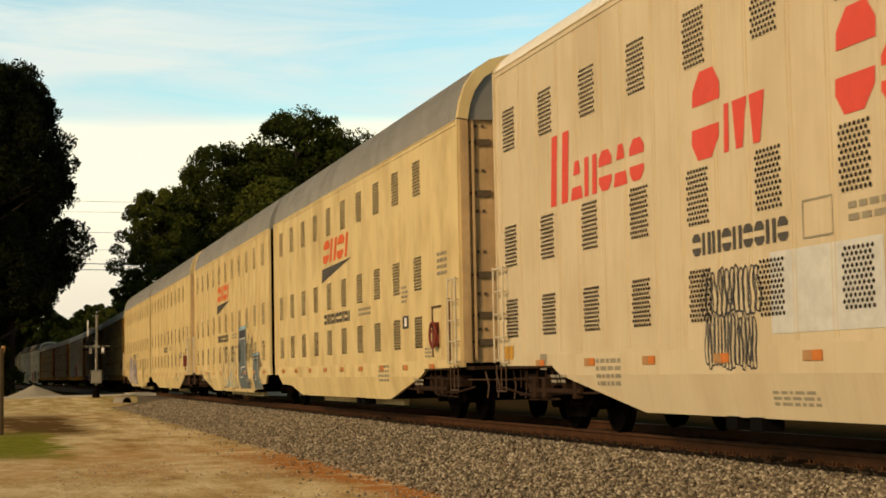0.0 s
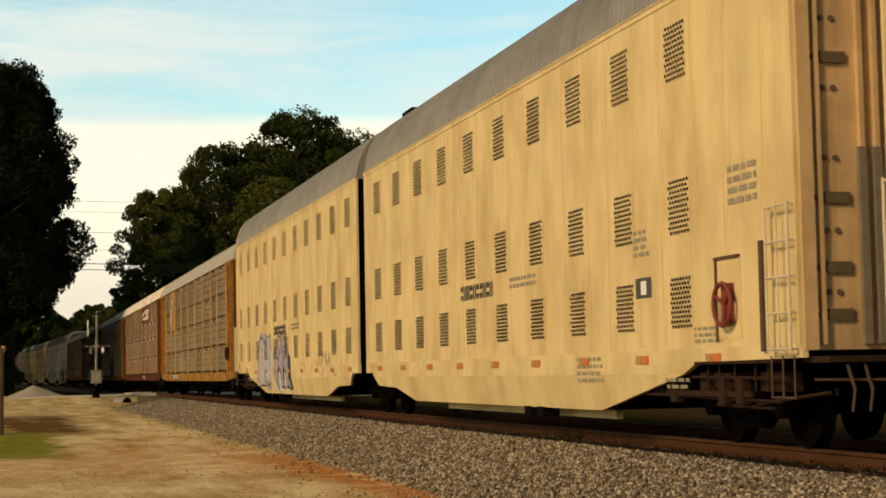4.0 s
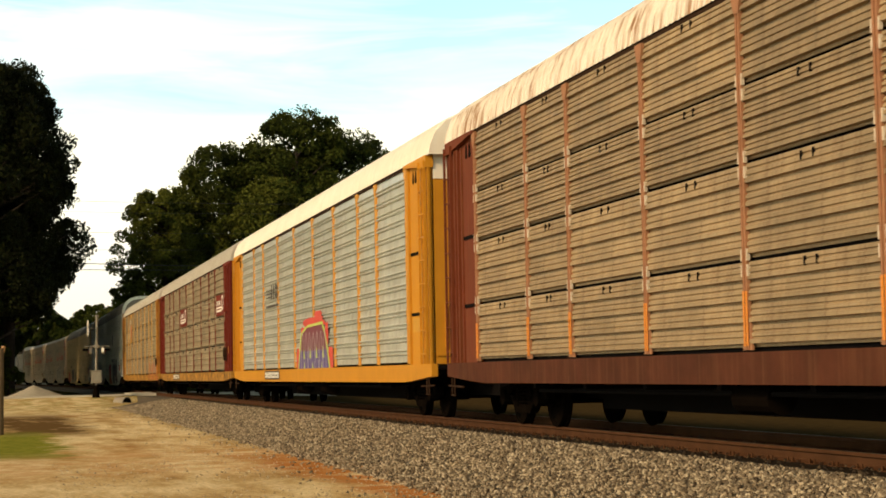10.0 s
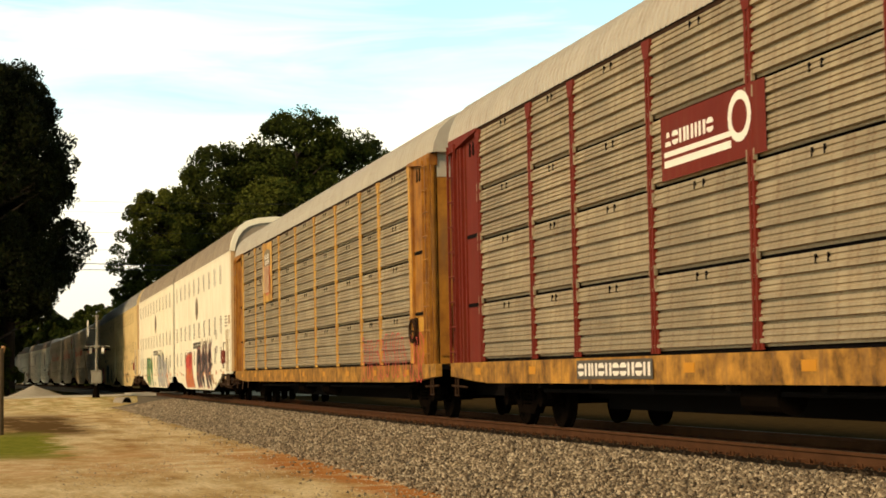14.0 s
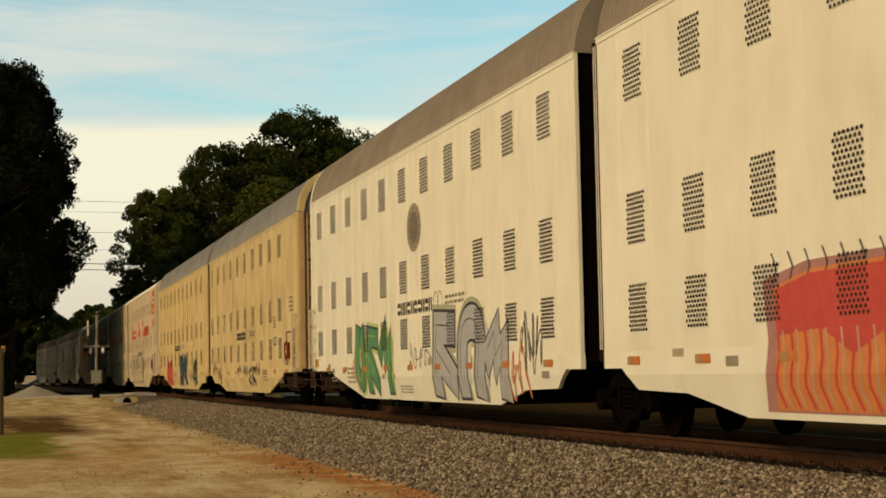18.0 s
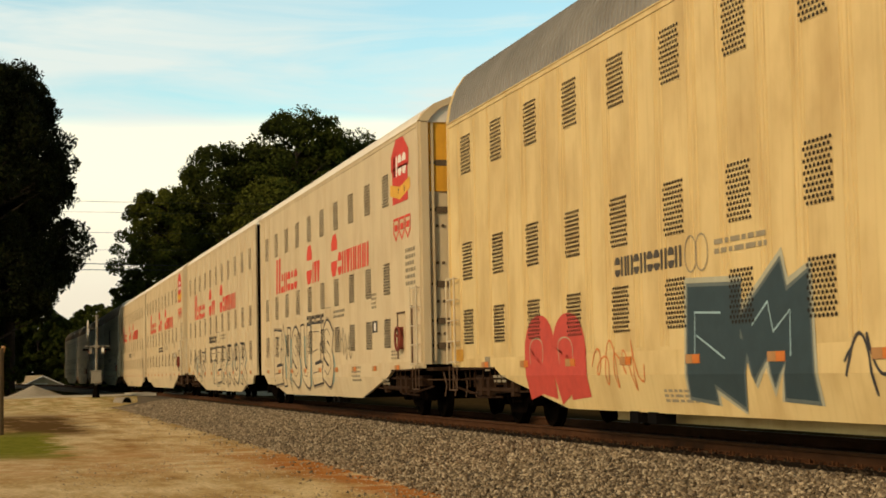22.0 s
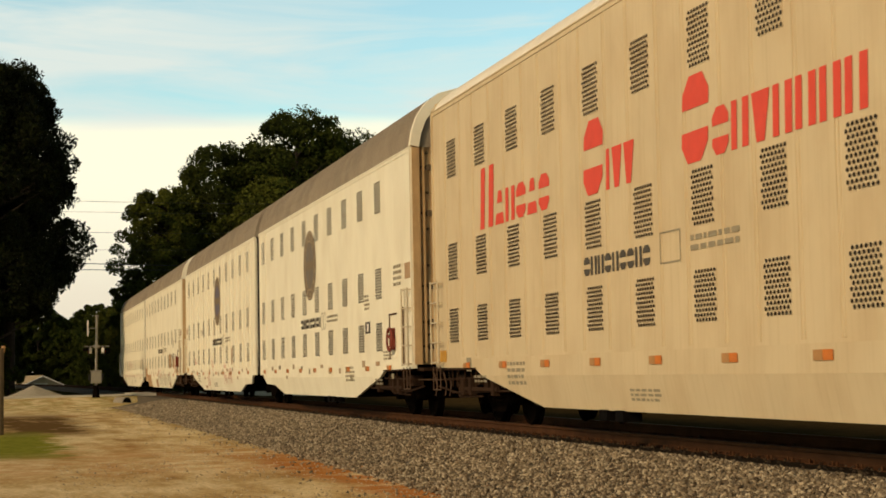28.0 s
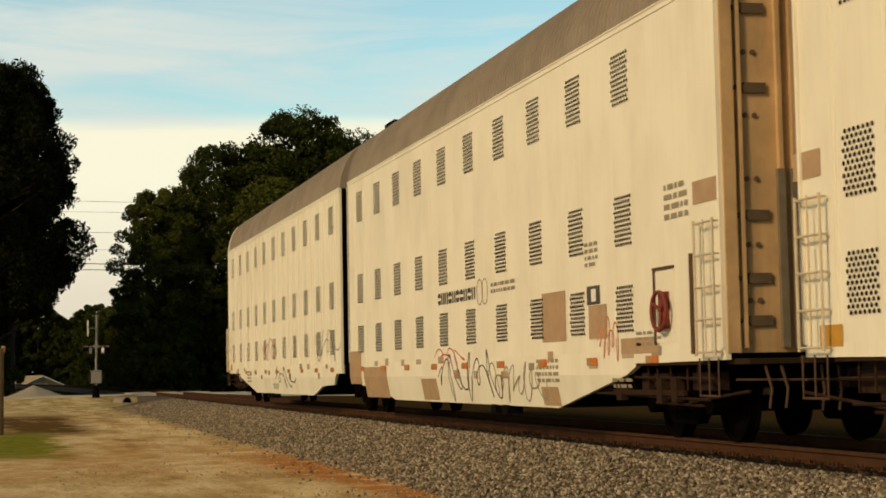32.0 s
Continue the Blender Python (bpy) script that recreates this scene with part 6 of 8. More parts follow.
coat(w2b, 'repair_patch', [rect(460.62, 460.12, 0.90, 1.00)], PATCH, 'brown repair patch')
coat(w2b, 'repair_patch', [rect(457.69, 457.42, 1.22, 1.78)], PATCH, 'brown repair patch')
coat(w3a, 'repair_patch', [rect(475.06, 474.36, 2.63, 2.88)], PATCH, 'brown repair patch')
coat(w1a, 'repair_patch', [rect(261.84, 261.35, 0.54, 0.63)], PATCH, 'brown repair patch')
coat(w1a, 'repair_patch', [rect(262.55, 262.02, 0.57, 0.93)], PATCH, 'brown repair patch')
data_lines(b1a, 37.30, 36.30, 0.66, 1.02, 4, 0)
data_lines(b1a, 34.20, 33.50, 0.60, 0.75, 2, 20)
data_lines(b1a, 33.30, 32.50, 1.1, 1.3, 3, 30)
data_lines(b1a, 35.10, 34.60, 2.15, 2.5, 4, 40)
coat(b1a, 'placard', [rect(35.05, 34.55, 1.68, 1.92)], BAR_DK); coat(b1a, 'placard', [rect(34.88, 34.70, 1.72, 1.88)], BAR_WH, '', 0.001)
data_lines(b1a, 32.30, 31.60, 2.5, 2.95, 4, 50)
data_lines(ao_a, 80.50, 79.50, 0.66, 1.02, 4, 1)
data_lines(ao_a, 77.40, 76.70, 0.60, 0.75, 2, 21)
data_lines(ao_a, 76.50, 75.70, 1.1, 1.3, 3, 31)
data_lines(ao_a, 78.30, 77.80, 2.15, 2.5, 4, 41)
coat(ao_a, 'placard', [rect(78.25, 77.75, 1.68, 1.92)], BAR_DK); coat(ao_a, 'placard', [rect(78.08, 77.90, 1.72, 1.88)], BAR_WH, '', 0.001)
data_lines(ao_a, 75.50, 74.80, 2.5, 2.95, 4, 51)
data_lines(w1a, 263.50, 262.50, 0.66, 1.02, 4, 2)
data_lines(w1a, 260.40, 259.70, 0.60, 0.75, 2, 22)
data_lines(w1a, 259.50, 258.70, 1.1, 1.3, 3, 32)
data_lines(w1a, 261.30, 260.80, 2.15, 2.5, 4, 42)
coat(w1a, 'placard', [rect(261.25, 260.75, 1.68, 1.92)], BAR_DK); coat(w1a, 'placard', [rect(261.08, 260.90, 1.72, 1.88)], BAR_WH, '', 0.001)
data_lines(w1a, 258.50, 257.80, 2.5, 2.95, 4, 52)
data_lines(t2a, 306.60, 305.60, 0.66, 1.02, 4, 3)
data_lines(t2a, 303.50, 302.80, 0.60, 0.75, 2, 23)
data_lines(t2a, 302.60, 301.80, 1.1, 1.3, 3, 33)
data_lines(t2a, 304.40, 303.90, 2.15, 2.5, 4, 43)
coat(t2a, 'placard', [rect(304.35, 303.85, 1.68, 1.92)], BAR_DK); coat(t2a, 'placard', [rect(304.18, 304.00, 1.72, 1.88)], BAR_WH, '', 0.001)
data_lines(t2a, 301.60, 300.90, 2.5, 2.95, 4, 53)
data_lines(k1a, 350.55, 349.55, 0.66, 1.02, 4, 4)
data_lines(k1a, 347.45, 346.75, 0.60, 0.75, 2, 24)
data_lines(k1a, 346.55, 345.75, 1.1, 1.3, 3, 34)
data_lines(k1a, 348.35, 347.85, 2.15, 2.5, 4, 44)
coat(k1a, 'placard', [rect(348.30, 347.80, 1.68, 1.92)], BAR_DK); coat(k1a, 'placard', [rect(348.13, 347.95, 1.72, 1.88)], BAR_WH, '', 0.001)
data_lines(k2a, 393.90, 392.90, 0.66, 1.02, 4, 5)
data_lines(k2a, 390.80, 390.10, 0.60, 0.75, 2, 25)
data_lines(k2a, 389.90, 389.10, 1.1, 1.3, 3, 35)
data_lines(k2a, 391.70, 391.20, 2.15, 2.5, 4, 45)
coat(k2a, 'placard', [rect(391.65, 391.15, 1.68, 1.92)], BAR_DK); coat(k2a, 'placard', [rect(391.48, 391.30, 1.72, 1.88)], BAR_WH, '', 0.001)
data_lines(w2a, 437.70, 436.70, 0.66, 1.02, 4, 6)
data_lines(w2a, 434.60, 433.90, 0.60, 0.75, 2, 26)
data_lines(w2a, 433.70, 432.90, 1.1, 1.3, 3, 36)
data_lines(w2a, 435.50, 435.00, 2.15, 2.5, 4, 46)
coat(w2a, 'placard', [rect(435.45, 434.95, 1.68, 1.92)], BAR_DK); coat(w2a, 'placard', [rect(435.28, 435.10, 1.72, 1.88)], BAR_WH, '', 0.001)
data_lines(w2a, 432.70, 432.00, 2.5, 2.95, 4, 56)
data_lines(w3a, 480.90, 479.90, 0.66, 1.02, 4, 7)
data_lines(w3a, 477.80, 477.10, 0.60, 0.75, 2, 27)
data_lines(w3a, 476.90, 476.10, 1.1, 1.3, 3, 37)
data_lines(w3a, 478.70, 478.20, 2.15, 2.5, 4, 47)
coat(w3a, 'placard', [rect(478.65, 478.15, 1.68, 1.92)], BAR_DK); coat(w3a, 'placard', [rect(478.48, 478.30, 1.72, 1.88)], BAR_WH, '', 0.001)
data_lines(w3a, 475.90, 475.20, 2.5, 2.95, 4, 57)
data_lines(kcs0, 24.10, 23.20, 0.62, 1.0, 4, 60)
data_lines(kcs0, 26.00, 25.30, 0.66, 0.8, 2, 70)
data_lines(kcs0, 19.00, 18.00, 0.45, 0.62, 3, 75)
coat(kcs0, 'placard', [rect(26.45, 26.15, 0.86, 1.08)], BAR_GR)
coat(kcs0, 'placard', [rect(28.20, 27.75, 1.02, 1.22)], YELPL, 'yellow placard')
data_lines(b1b, 67.75, 66.85, 0.62, 1.0, 4, 61)
data_lines(b1b, 69.65, 68.95, 0.66, 0.8, 2, 71)
data_lines(b1b, 62.65, 61.65, 0.45, 0.62, 3, 76)
coat(b1b, 'placard', [rect(70.10, 69.80, 0.86, 1.08)], BAR_GR)
coat(b1b, 'placard', [rect(71.85, 71.40, 1.02, 1.22)], YELPL, 'yellow placard')
data_lines(ao_b, 110.40, 109.50, 0.62, 1.0, 4, 62)
data_lines(ao_b, 112.30, 111.60, 0.66, 0.8, 2, 72)
data_lines(ao_b, 105.30, 104.30, 0.45, 0.62, 3, 77)
coat(ao_b, 'placard', [rect(112.75, 112.45, 0.86, 1.08)], BAR_GR)
coat(ao_b, 'placard', [rect(114.50, 114.05, 1.02, 1.22)], YELPL, 'yellow placard')
data_lines(w1b, 293.60, 292.70, 0.62, 1.0, 4, 63)
data_lines(w1b, 295.50, 294.80, 0.66, 0.8, 2, 73)
data_lines(w1b, 288.50, 287.50, 0.45, 0.62, 3, 78)
coat(w1b, 'placard', [rect(295.95, 295.65, 0.86, 1.08)], BAR_GR)
coat(w1b, 'placard', [rect(297.70, 297.25, 1.02, 1.22)], YELPL, 'yellow placard')
data_lines(t2b, 337.45, 336.55, 0.62, 1.0, 4, 64)
data_lines(t2b, 339.35, 338.65, 0.66, 0.8, 2, 74)
data_lines(t2b, 332.35, 331.35, 0.45, 0.62, 3, 79)
coat(t2b, 'placard', [rect(339.80, 339.50, 0.86, 1.08)], BAR_GR)
coat(t2b, 'placard', [rect(341.55, 341.10, 1.02, 1.22)], YELPL, 'yellow placard')
data_lines(k1b, 381.00, 380.10, 0.62, 1.0, 4, 65)
data_lines(k1b, 382.90, 382.20, 0.66, 0.8, 2, 75)
data_lines(k1b, 375.90, 374.90, 0.45, 0.62, 3, 80)
coat(k1b, 'placard', [rect(383.35, 383.05, 0.86, 1.08)], BAR_GR)
coat(k1b, 'placard', [rect(385.10, 384.65, 1.02, 1.22)], YELPL, 'yellow placard')
data_lines(k2b, 425.00, 424.10, 0.62, 1.0, 4, 66)
data_lines(k2b, 426.90, 426.20, 0.66, 0.8, 2, 76)
data_lines(k2b, 419.90, 418.90, 0.45, 0.62, 3, 81)
coat(k2b, 'placard', [rect(427.35, 427.05, 0.86, 1.08)], BAR_GR)
coat(k2b, 'placard', [rect(429.10, 428.65, 1.02, 1.22)], YELPL, 'yellow placard')
data_lines(w2b, 468.05, 467.15, 0.62, 1.0, 4, 67)
data_lines(w2b, 469.95, 469.25, 0.66, 0.8, 2, 77)
data_lines(w2b, 462.95, 461.95, 0.45, 0.62, 3, 82)
coat(w2b, 'placard', [rect(470.40, 470.10, 0.86, 1.08)], BAR_GR)
coat(w2b, 'placard', [rect(472.15, 471.70, 1.02, 1.22)], YELPL, 'yellow placard')
data_lines(w3b, 511.10, 510.20, 0.62, 1.0, 4, 68)
data_lines(w3b, 513.00, 512.30, 0.66, 0.8, 2, 78)
data_lines(w3b, 506.00, 505.00, 0.45, 0.62, 3, 83)
coat(w3b, 'placard', [rect(513.45, 513.15, 0.86, 1.08)], BAR_GR)
coat(w3b, 'placard', [rect(515.20, 514.75, 1.02, 1.22)], YELPL, 'yellow placard')
coat(w1a, 'repair_patch', [rect(258.67, 258.32, 0.74, 0.85)], PATCH, '', -0.0002)
coat(w1a, 'repair_patch', [rect(259.90, 259.59, 1.00, 1.10)], PATCH, '', -0.0002)
coat(w1a, 'repair_patch', [rect(261.30, 261.05, 0.98, 1.07)], PATCH, '', -0.0002)
coat(w1a, 'repair_patch', [rect(262.64, 262.28, 0.74, 0.87)], PALEBR, '', -0.0002)
coat(w1a, 'repair_patch', [rect(263.93, 263.67, 0.98, 1.11)], PALEBR, '', -0.0002)
coat(w1a, 'repair_patch', [rect(265.19, 264.86, 0.98, 1.09)], BAR_GR, '', -0.0002)
coat(w1a, 'repair_patch', [rect(266.59, 266.38, 0.98, 1.12)], PALEBR, '', -0.0002)
coat(w1a, 'repair_patch', [rect(267.79, 267.48, 0.98, 1.11)], BAR_GR, '', -0.0002)
coat(w1a, 'repair_patch', [rect(269.32, 269.03, 0.98, 1.07)], PALEBR, '', -0.0002)
coat(w1a, 'repair_patch', [rect(270.56, 270.34, 0.74, 0.85)], PALEBR, '', -0.0002)
coat(w1a, 'repair_patch', [rect(272.01, 271.67, 1.00, 1.09)], BAR_GR, '', -0.0002)
coat(w1a, 'repair_patch', [rect(273.10, 272.78, 0.86, 0.97)], BAR_GR, '', -0.0002)
coat(w1a, 'repair_patch', [rect(274.57, 274.24, 0.98, 1.07)], PALEBR, '', -0.0002)
coat(w1a, 'repair_patch', [rect(257.52, 257.02, 2.62, 2.92)], PATCH, 'brown repair patch')
coat(w1b, 'repair_patch', [rect(279.45, 279.11, 0.74, 0.84)], BAR_GR, '', -0.0002)
coat(w1b, 'repair_patch', [rect(280.78, 280.52, 0.86, 0.94)], PALEBR, '', -0.0002)
coat(w1b, 'repair_patch', [rect(282.39, 282.04, 0.98, 1.12)], PATCH, '', -0.0002)
coat(w1b, 'repair_patch', [rect(283.52, 283.13, 0.98, 1.11)], PALEBR, '', -0.0002)
coat(w1b, 'repair_patch', [rect(285.11, 284.85, 0.74, 0.83)], PALEBR, '', -0.0002)
coat(w1b, 'repair_patch', [rect(286.15, 285.87, 0.98, 1.12)], PALEBR, '', -0.0002)
coat(w1b, 'repair_patch', [rect(287.61, 287.40, 0.98, 1.07)], PALEBR, '', -0.0002)
coat(w1b, 'repair_patch', [rect(289.14, 288.85, 0.74, 0.83)], BAR_GR, '', -0.0002)
coat(w1b, 'repair_patch', [rect(290.02, 289.81, 0.74, 0.83)], BAR_GR, '', -0.0002)
coat(w1b, 'repair_patch', [rect(291.58, 291.27, 1.00, 1.10)], PATCH, '', -0.0002)
coat(w1b, 'repair_patch', [rect(292.66, 292.31, 0.98, 1.08)], BAR_GR, '', -0.0002)
coat(w1b, 'repair_patch', [rect(294.16, 293.87, 0.86, 0.97)], BAR_GR, '', -0.0002)
coat(w1b, 'repair_patch', [rect(295.45, 295.12, 0.86, 0.97)], BAR_GR, '', -0.0002)
coat(w2a, 'repair_patch', [rect(433.00, 432.79, 0.74, 0.84)], BAR_GR, '', -0.0002)
coat(w2a, 'repair_patch', [rect(434.46, 434.08, 1.00, 1.09)], PATCH, '', -0.0002)
coat(w2a, 'repair_patch', [rect(435.84, 435.52, 0.98, 1.12)], PALEBR, '', -0.0002)
coat(w2a, 'repair_patch', [rect(437.19, 436.89, 0.74, 0.83)], BAR_GR, '', -0.0002)
coat(w2a, 'repair_patch', [rect(438.49, 438.23, 0.86, 0.98)], PALEBR, '', -0.0002)
coat(w2a, 'repair_patch', [rect(439.76, 439.43, 0.86, 0.98)], PALEBR, '', -0.0002)
coat(w2a, 'repair_patch', [rect(440.84, 440.45, 1.00, 1.08)], PALEBR, '', -0.0002)
coat(w2a, 'repair_patch', [rect(442.47, 442.26, 0.86, 0.99)], BAR_GR, '', -0.0002)
coat(w2a, 'repair_patch', [rect(443.69, 443.36, 0.98, 1.06)], BAR_GR, '', -0.0002)
coat(w2a, 'repair_patch', [rect(444.97, 444.66, 1.00, 1.12)], PALEBR, '', -0.0002)
coat(w2a, 'repair_patch', [rect(446.06, 445.82, 0.74, 0.83)], PALEBR, '', -0.0002)
coat(w2a, 'repair_patch', [rect(447.33, 446.95, 1.00, 1.11)], BAR_GR, '', -0.0002)
coat(w2a, 'repair_patch', [rect(448.67, 448.31, 0.98, 1.09)], PALEBR, '', -0.0002)
coat(w2a, 'repair_patch', [rect(431.72, 431.22, 2.62, 2.92)], PATCH, 'brown repair patch')
coat(w2b, 'repair_patch', [rect(454.01, 453.80, 1.00, 1.08)], PATCH, '', -0.0002)
coat(w2b, 'repair_patch', [rect(455.11, 454.79, 0.98, 1.07)], PALEBR, '', -0.0002)
coat(w2b, 'repair_patch', [rect(456.23, 455.97, 0.74, 0.84)], PATCH, '', -0.0002)
coat(w2b, 'repair_patch', [rect(457.55, 457.28, 1.00, 1.13)], PALEBR, '', -0.0002)
coat(w2b, 'repair_patch', [rect(459.02, 458.65, 1.00, 1.10)], PATCH, '', -0.0002)
coat(w2b, 'repair_patch', [rect(460.21, 459.90, 0.98, 1.09)], PALEBR, '', -0.0002)
coat(w2b, 'repair_patch', [rect(461.50, 461.18, 0.86, 1.00)], PALEBR, '', -0.0002)
coat(w2b, 'repair_patch', [rect(463.00, 462.73, 0.86, 0.95)], BAR_GR, '', -0.0002)
coat(w2b, 'repair_patch', [rect(464.27, 464.02, 0.98, 1.12)], PATCH, '', -0.0002)
coat(w2b, 'repair_patch', [rect(465.79, 465.46, 0.74, 0.83)], PATCH, '', -0.0002)
coat(w2b, 'repair_patch', [rect(466.99, 466.69, 1.00, 1.11)], PALEBR, '', -0.0002)
coat(w2b, 'repair_patch', [rect(468.49, 468.25, 0.98, 1.07)], PATCH, '', -0.0002)
coat(w2b, 'repair_patch', [rect(469.73, 469.42, 0.98, 1.11)], PALEBR, '', -0.0002)
coat(w3a, 'repair_patch', [rect(476.42, 476.10, 1.00, 1.11)], BAR_GR, '', -0.0002)
coat(w3a, 'repair_patch', [rect(477.40, 477.00, 0.98, 1.08)], PALEBR, '', -0.0002)
coat(w3a, 'repair_patch', [rect(478.63, 478.30, 0.86, 0.98)], PALEBR, '', -0.0002)
coat(w3a, 'repair_patch', [rect(480.36, 480.12, 0.98, 1.11)], PATCH, '', -0.0002)
coat(w3a, 'repair_patch', [rect(481.27, 481.00, 0.86, 0.96)], BAR_GR, '', -0.0002)
coat(w3a, 'repair_patch', [rect(482.70, 482.38, 0.74, 0.85)], PATCH, '', -0.0002)
coat(w3a, 'repair_patch', [rect(484.27, 484.04, 0.74, 0.86)], PALEBR, '', -0.0002)
coat(w3a, 'repair_patch', [rect(485.52, 485.17, 0.74, 0.88)], PATCH, '', -0.0002)
coat(w3a, 'repair_patch', [rect(486.60, 486.26, 1.00, 1.12)], PALEBR, '', -0.0002)
coat(w3a, 'repair_patch', [rect(488.26, 487.88, 1.00, 1.09)], PALEBR, '', -0.0002)
coat(w3a, 'repair_patch', [rect(489.50, 489.23, 0.98, 1.10)], PALEBR, '', -0.0002)
coat(w3a, 'repair_patch', [rect(490.92, 490.62, 1.00, 1.14)], PALEBR, '', -0.0002)
coat(w3a, 'repair_patch', [rect(491.93, 491.61, 1.00, 1.10)], PALEBR, '', -0.0002)
coat(w3b, 'repair_patch', [rect(497.50, 497.22, 0.98, 1.08)], PATCH, '', -0.0002)
coat(w3b, 'repair_patch', [rect(498.55, 498.26, 0.74, 0.88)], PALEBR, '', -0.0002)
coat(w3b, 'repair_patch', [rect(500.09, 499.71, 0.98, 1.11)], PALEBR, '', -0.0002)
coat(w3b, 'repair_patch', [rect(501.22, 500.84, 1.00, 1.13)], BAR_GR, '', -0.0002)
coat(w3b, 'repair_patch', [rect(502.89, 502.63, 0.74, 0.88)], BAR_GR, '', -0.0002)
coat(w3b, 'repair_patch', [rect(503.95, 503.75, 0.98, 1.07)], PATCH, '', -0.0002)
coat(w3b, 'repair_patch', [rect(505.17, 504.96, 0.98, 1.08)], PALEBR, '', -0.0002)
coat(w3b, 'repair_patch', [rect(506.69, 506.35, 0.86, 0.98)], BAR_GR, '', -0.0002)
coat(w3b, 'repair_patch', [rect(508.15, 507.84, 0.74, 0.86)], BAR_GR, '', -0.0002)
coat(w3b, 'repair_patch', [rect(509.28, 509.04, 0.86, 0.96)], PATCH, '', -0.0002)
coat(w3b, 'repair_patch', [rect(510.54, 510.16, 0.86, 0.96)], PALEBR, '', -0.0002)
coat(w3b, 'repair_patch', [rect(511.94, 511.57, 0.98, 1.08)], PALEBR, '', -0.0002)
coat(w3b, 'repair_patch', [rect(513.02, 512.77, 0.74, 0.86)], PALEBR, '', -0.0002)
RACK_OUT = -0.016
coat(sp1, 'sign', [rect(155.96, 150.46, 3.78, 4.66)], OXIDE, 'oxide red sign board', RACK_OUT)
shapes(sp1, 155.56, 153.86, 4.20, 4.42, 'orrvorro', BAR_WH, 'sign', -0.2).location.x += 0.012
shapes(sp1, 153.86, 151.06, 3.96, 4.50, 'corrbro', BAR_WH, 'sign', -0.35).location.x += 0.012
coat(sp1, 'sign', [rect(155.56, 153.66, 4.02, 4.10)], BAR_WH, '', -0.0125)
coat(cr1, 'sign', [rect(217.75, 214.96, 2.98, 3.72)], REDPAINT, 'red sign board with white bars', RACK_OUT)
coat(cr1, 'sign', [rect(217.65, 215.80, 3.12, 3.20), rect(217.65, 215.80, 3.24, 3.30)] + ring(215.58, 3.42, 0.24, 0.22, 0.09, 20), BAR_WH, '', -0.0125)
shapes(cr1, 217.63, 216.22, 3.36, 3.52, 'corrbro', BAR_WH, 'sign', 0.0).location.x += 0.012
coat(cr1, 'sign', [rect(204.53, 202.20, 2.98, 3.72)], REDPAINT, 'red sign board with white bars', RACK_OUT)
coat(cr1, 'sign', [rect(204.43, 202.90, 3.12, 3.20), rect(204.43, 202.90, 3.24, 3.30)] + ring(202.71, 3.42, 0.24, 0.22, 0.09, 20), BAR_WH, '', -0.0125)
shapes(cr1, 204.41, 203.25, 3.36, 3.52, 'corrbro', BAR_WH, 'sign', 0.0).location.x += 0.012
coat(up1, 'sign', [rect(138.45, 136.58, 2.97, 4.66)], POSTYEL, 'yellow sign board with a shield', RACK_OUT)
coat(up1, 'shield', [[(138.06, 4.0), (136.96, 4.0), (137.01, 3.25), (137.51, 3.12), (138.01, 3.25)]], FADERED, 'red and white striped shield', -0.0125)
coat(up1, 'shield', [rect(138.014, 137.914, 3.22, 4.0), rect(137.814, 137.714, 3.22, 4.0), rect(137.614, 137.514, 3.22, 4.0), rect(137.414, 137.314, 3.22, 4.0), rect(137.214, 137.114, 3.22, 4.0), rect(137.014, 136.914, 3.22, 4.0)], FADEWH, '', 0.036)
coat(up1, 'shield', [[(138.11, 4.0), (136.91, 4.0), (136.91, 4.42), (137.51, 4.5), (138.11, 4.42)]], BRONZE, '', -0.0125)
shapes(up1, 137.91, 137.11, 4.20, 4.34, 'rcrov', BAR_WH, 'shield', 0.0).location.x += 0.009; shapes(up1, 137.91, 137.11, 4.05, 4.17, 'rcrov', BAR_WH, 'shield', 0.0).location.x += 0.009
coat(up2, 'sign', [rect(249.40, 247.55, 2.97, 4.66)], POSTYEL, 'yellow sign board with a shield', RACK_OUT)
coat(up2, 'shield', [[(249.03, 4.0), (247.93, 4.0), (247.98, 3.25), (248.48, 3.12), (248.98, 3.25)]], FADERED, 'red and white striped shield', -0.0125)
coat(up2, 'shield', [rect(248.975, 248.875, 3.22, 4.0), rect(248.775, 248.675, 3.22, 4.0), rect(248.575, 248.475, 3.22, 4.0), rect(248.375, 248.275, 3.22, 4.0), rect(248.175, 248.075, 3.22, 4.0), rect(247.975, 247.875, 3.22, 4.0)], FADEWH, '', 0.036)
coat(up2, 'shield', [[(249.08, 4.0), (247.88, 4.0), (247.88, 4.42), (248.48, 4.5), (249.08, 4.42)]], BRONZE, '', -0.0125)
shapes(up2, 248.88, 248.08, 4.20, 4.34, 'rcrov', BAR_WH, 'shield', 0.0).location.x += 0.009; shapes(up2, 248.88, 248.08, 4.05, 4.17, 'rcrov', BAR_WH, 'shield', 0.0).location.x += 0.009
coat(ns1, 'emblem', [rect(192.23, 191.03, 3.25, 3.29), rect(192.23, 191.23, 3.15, 3.19), rect(192.23, 191.03, 3.05, 3.09), rect(192.23, 190.03, 2.78, 2.84)], BAR_DK, '', -0.014)
shapes(ns1, 191.23, 190.03, 3.0, 3.4, 'ro', BAR_DK, 'emblem', 0.0).location.x += 0.010
coat(up1, 'stencil', [rect(137.00, 134.50, 0.73, 0.97)], BAR_DK, 'black number panel', 0.012)
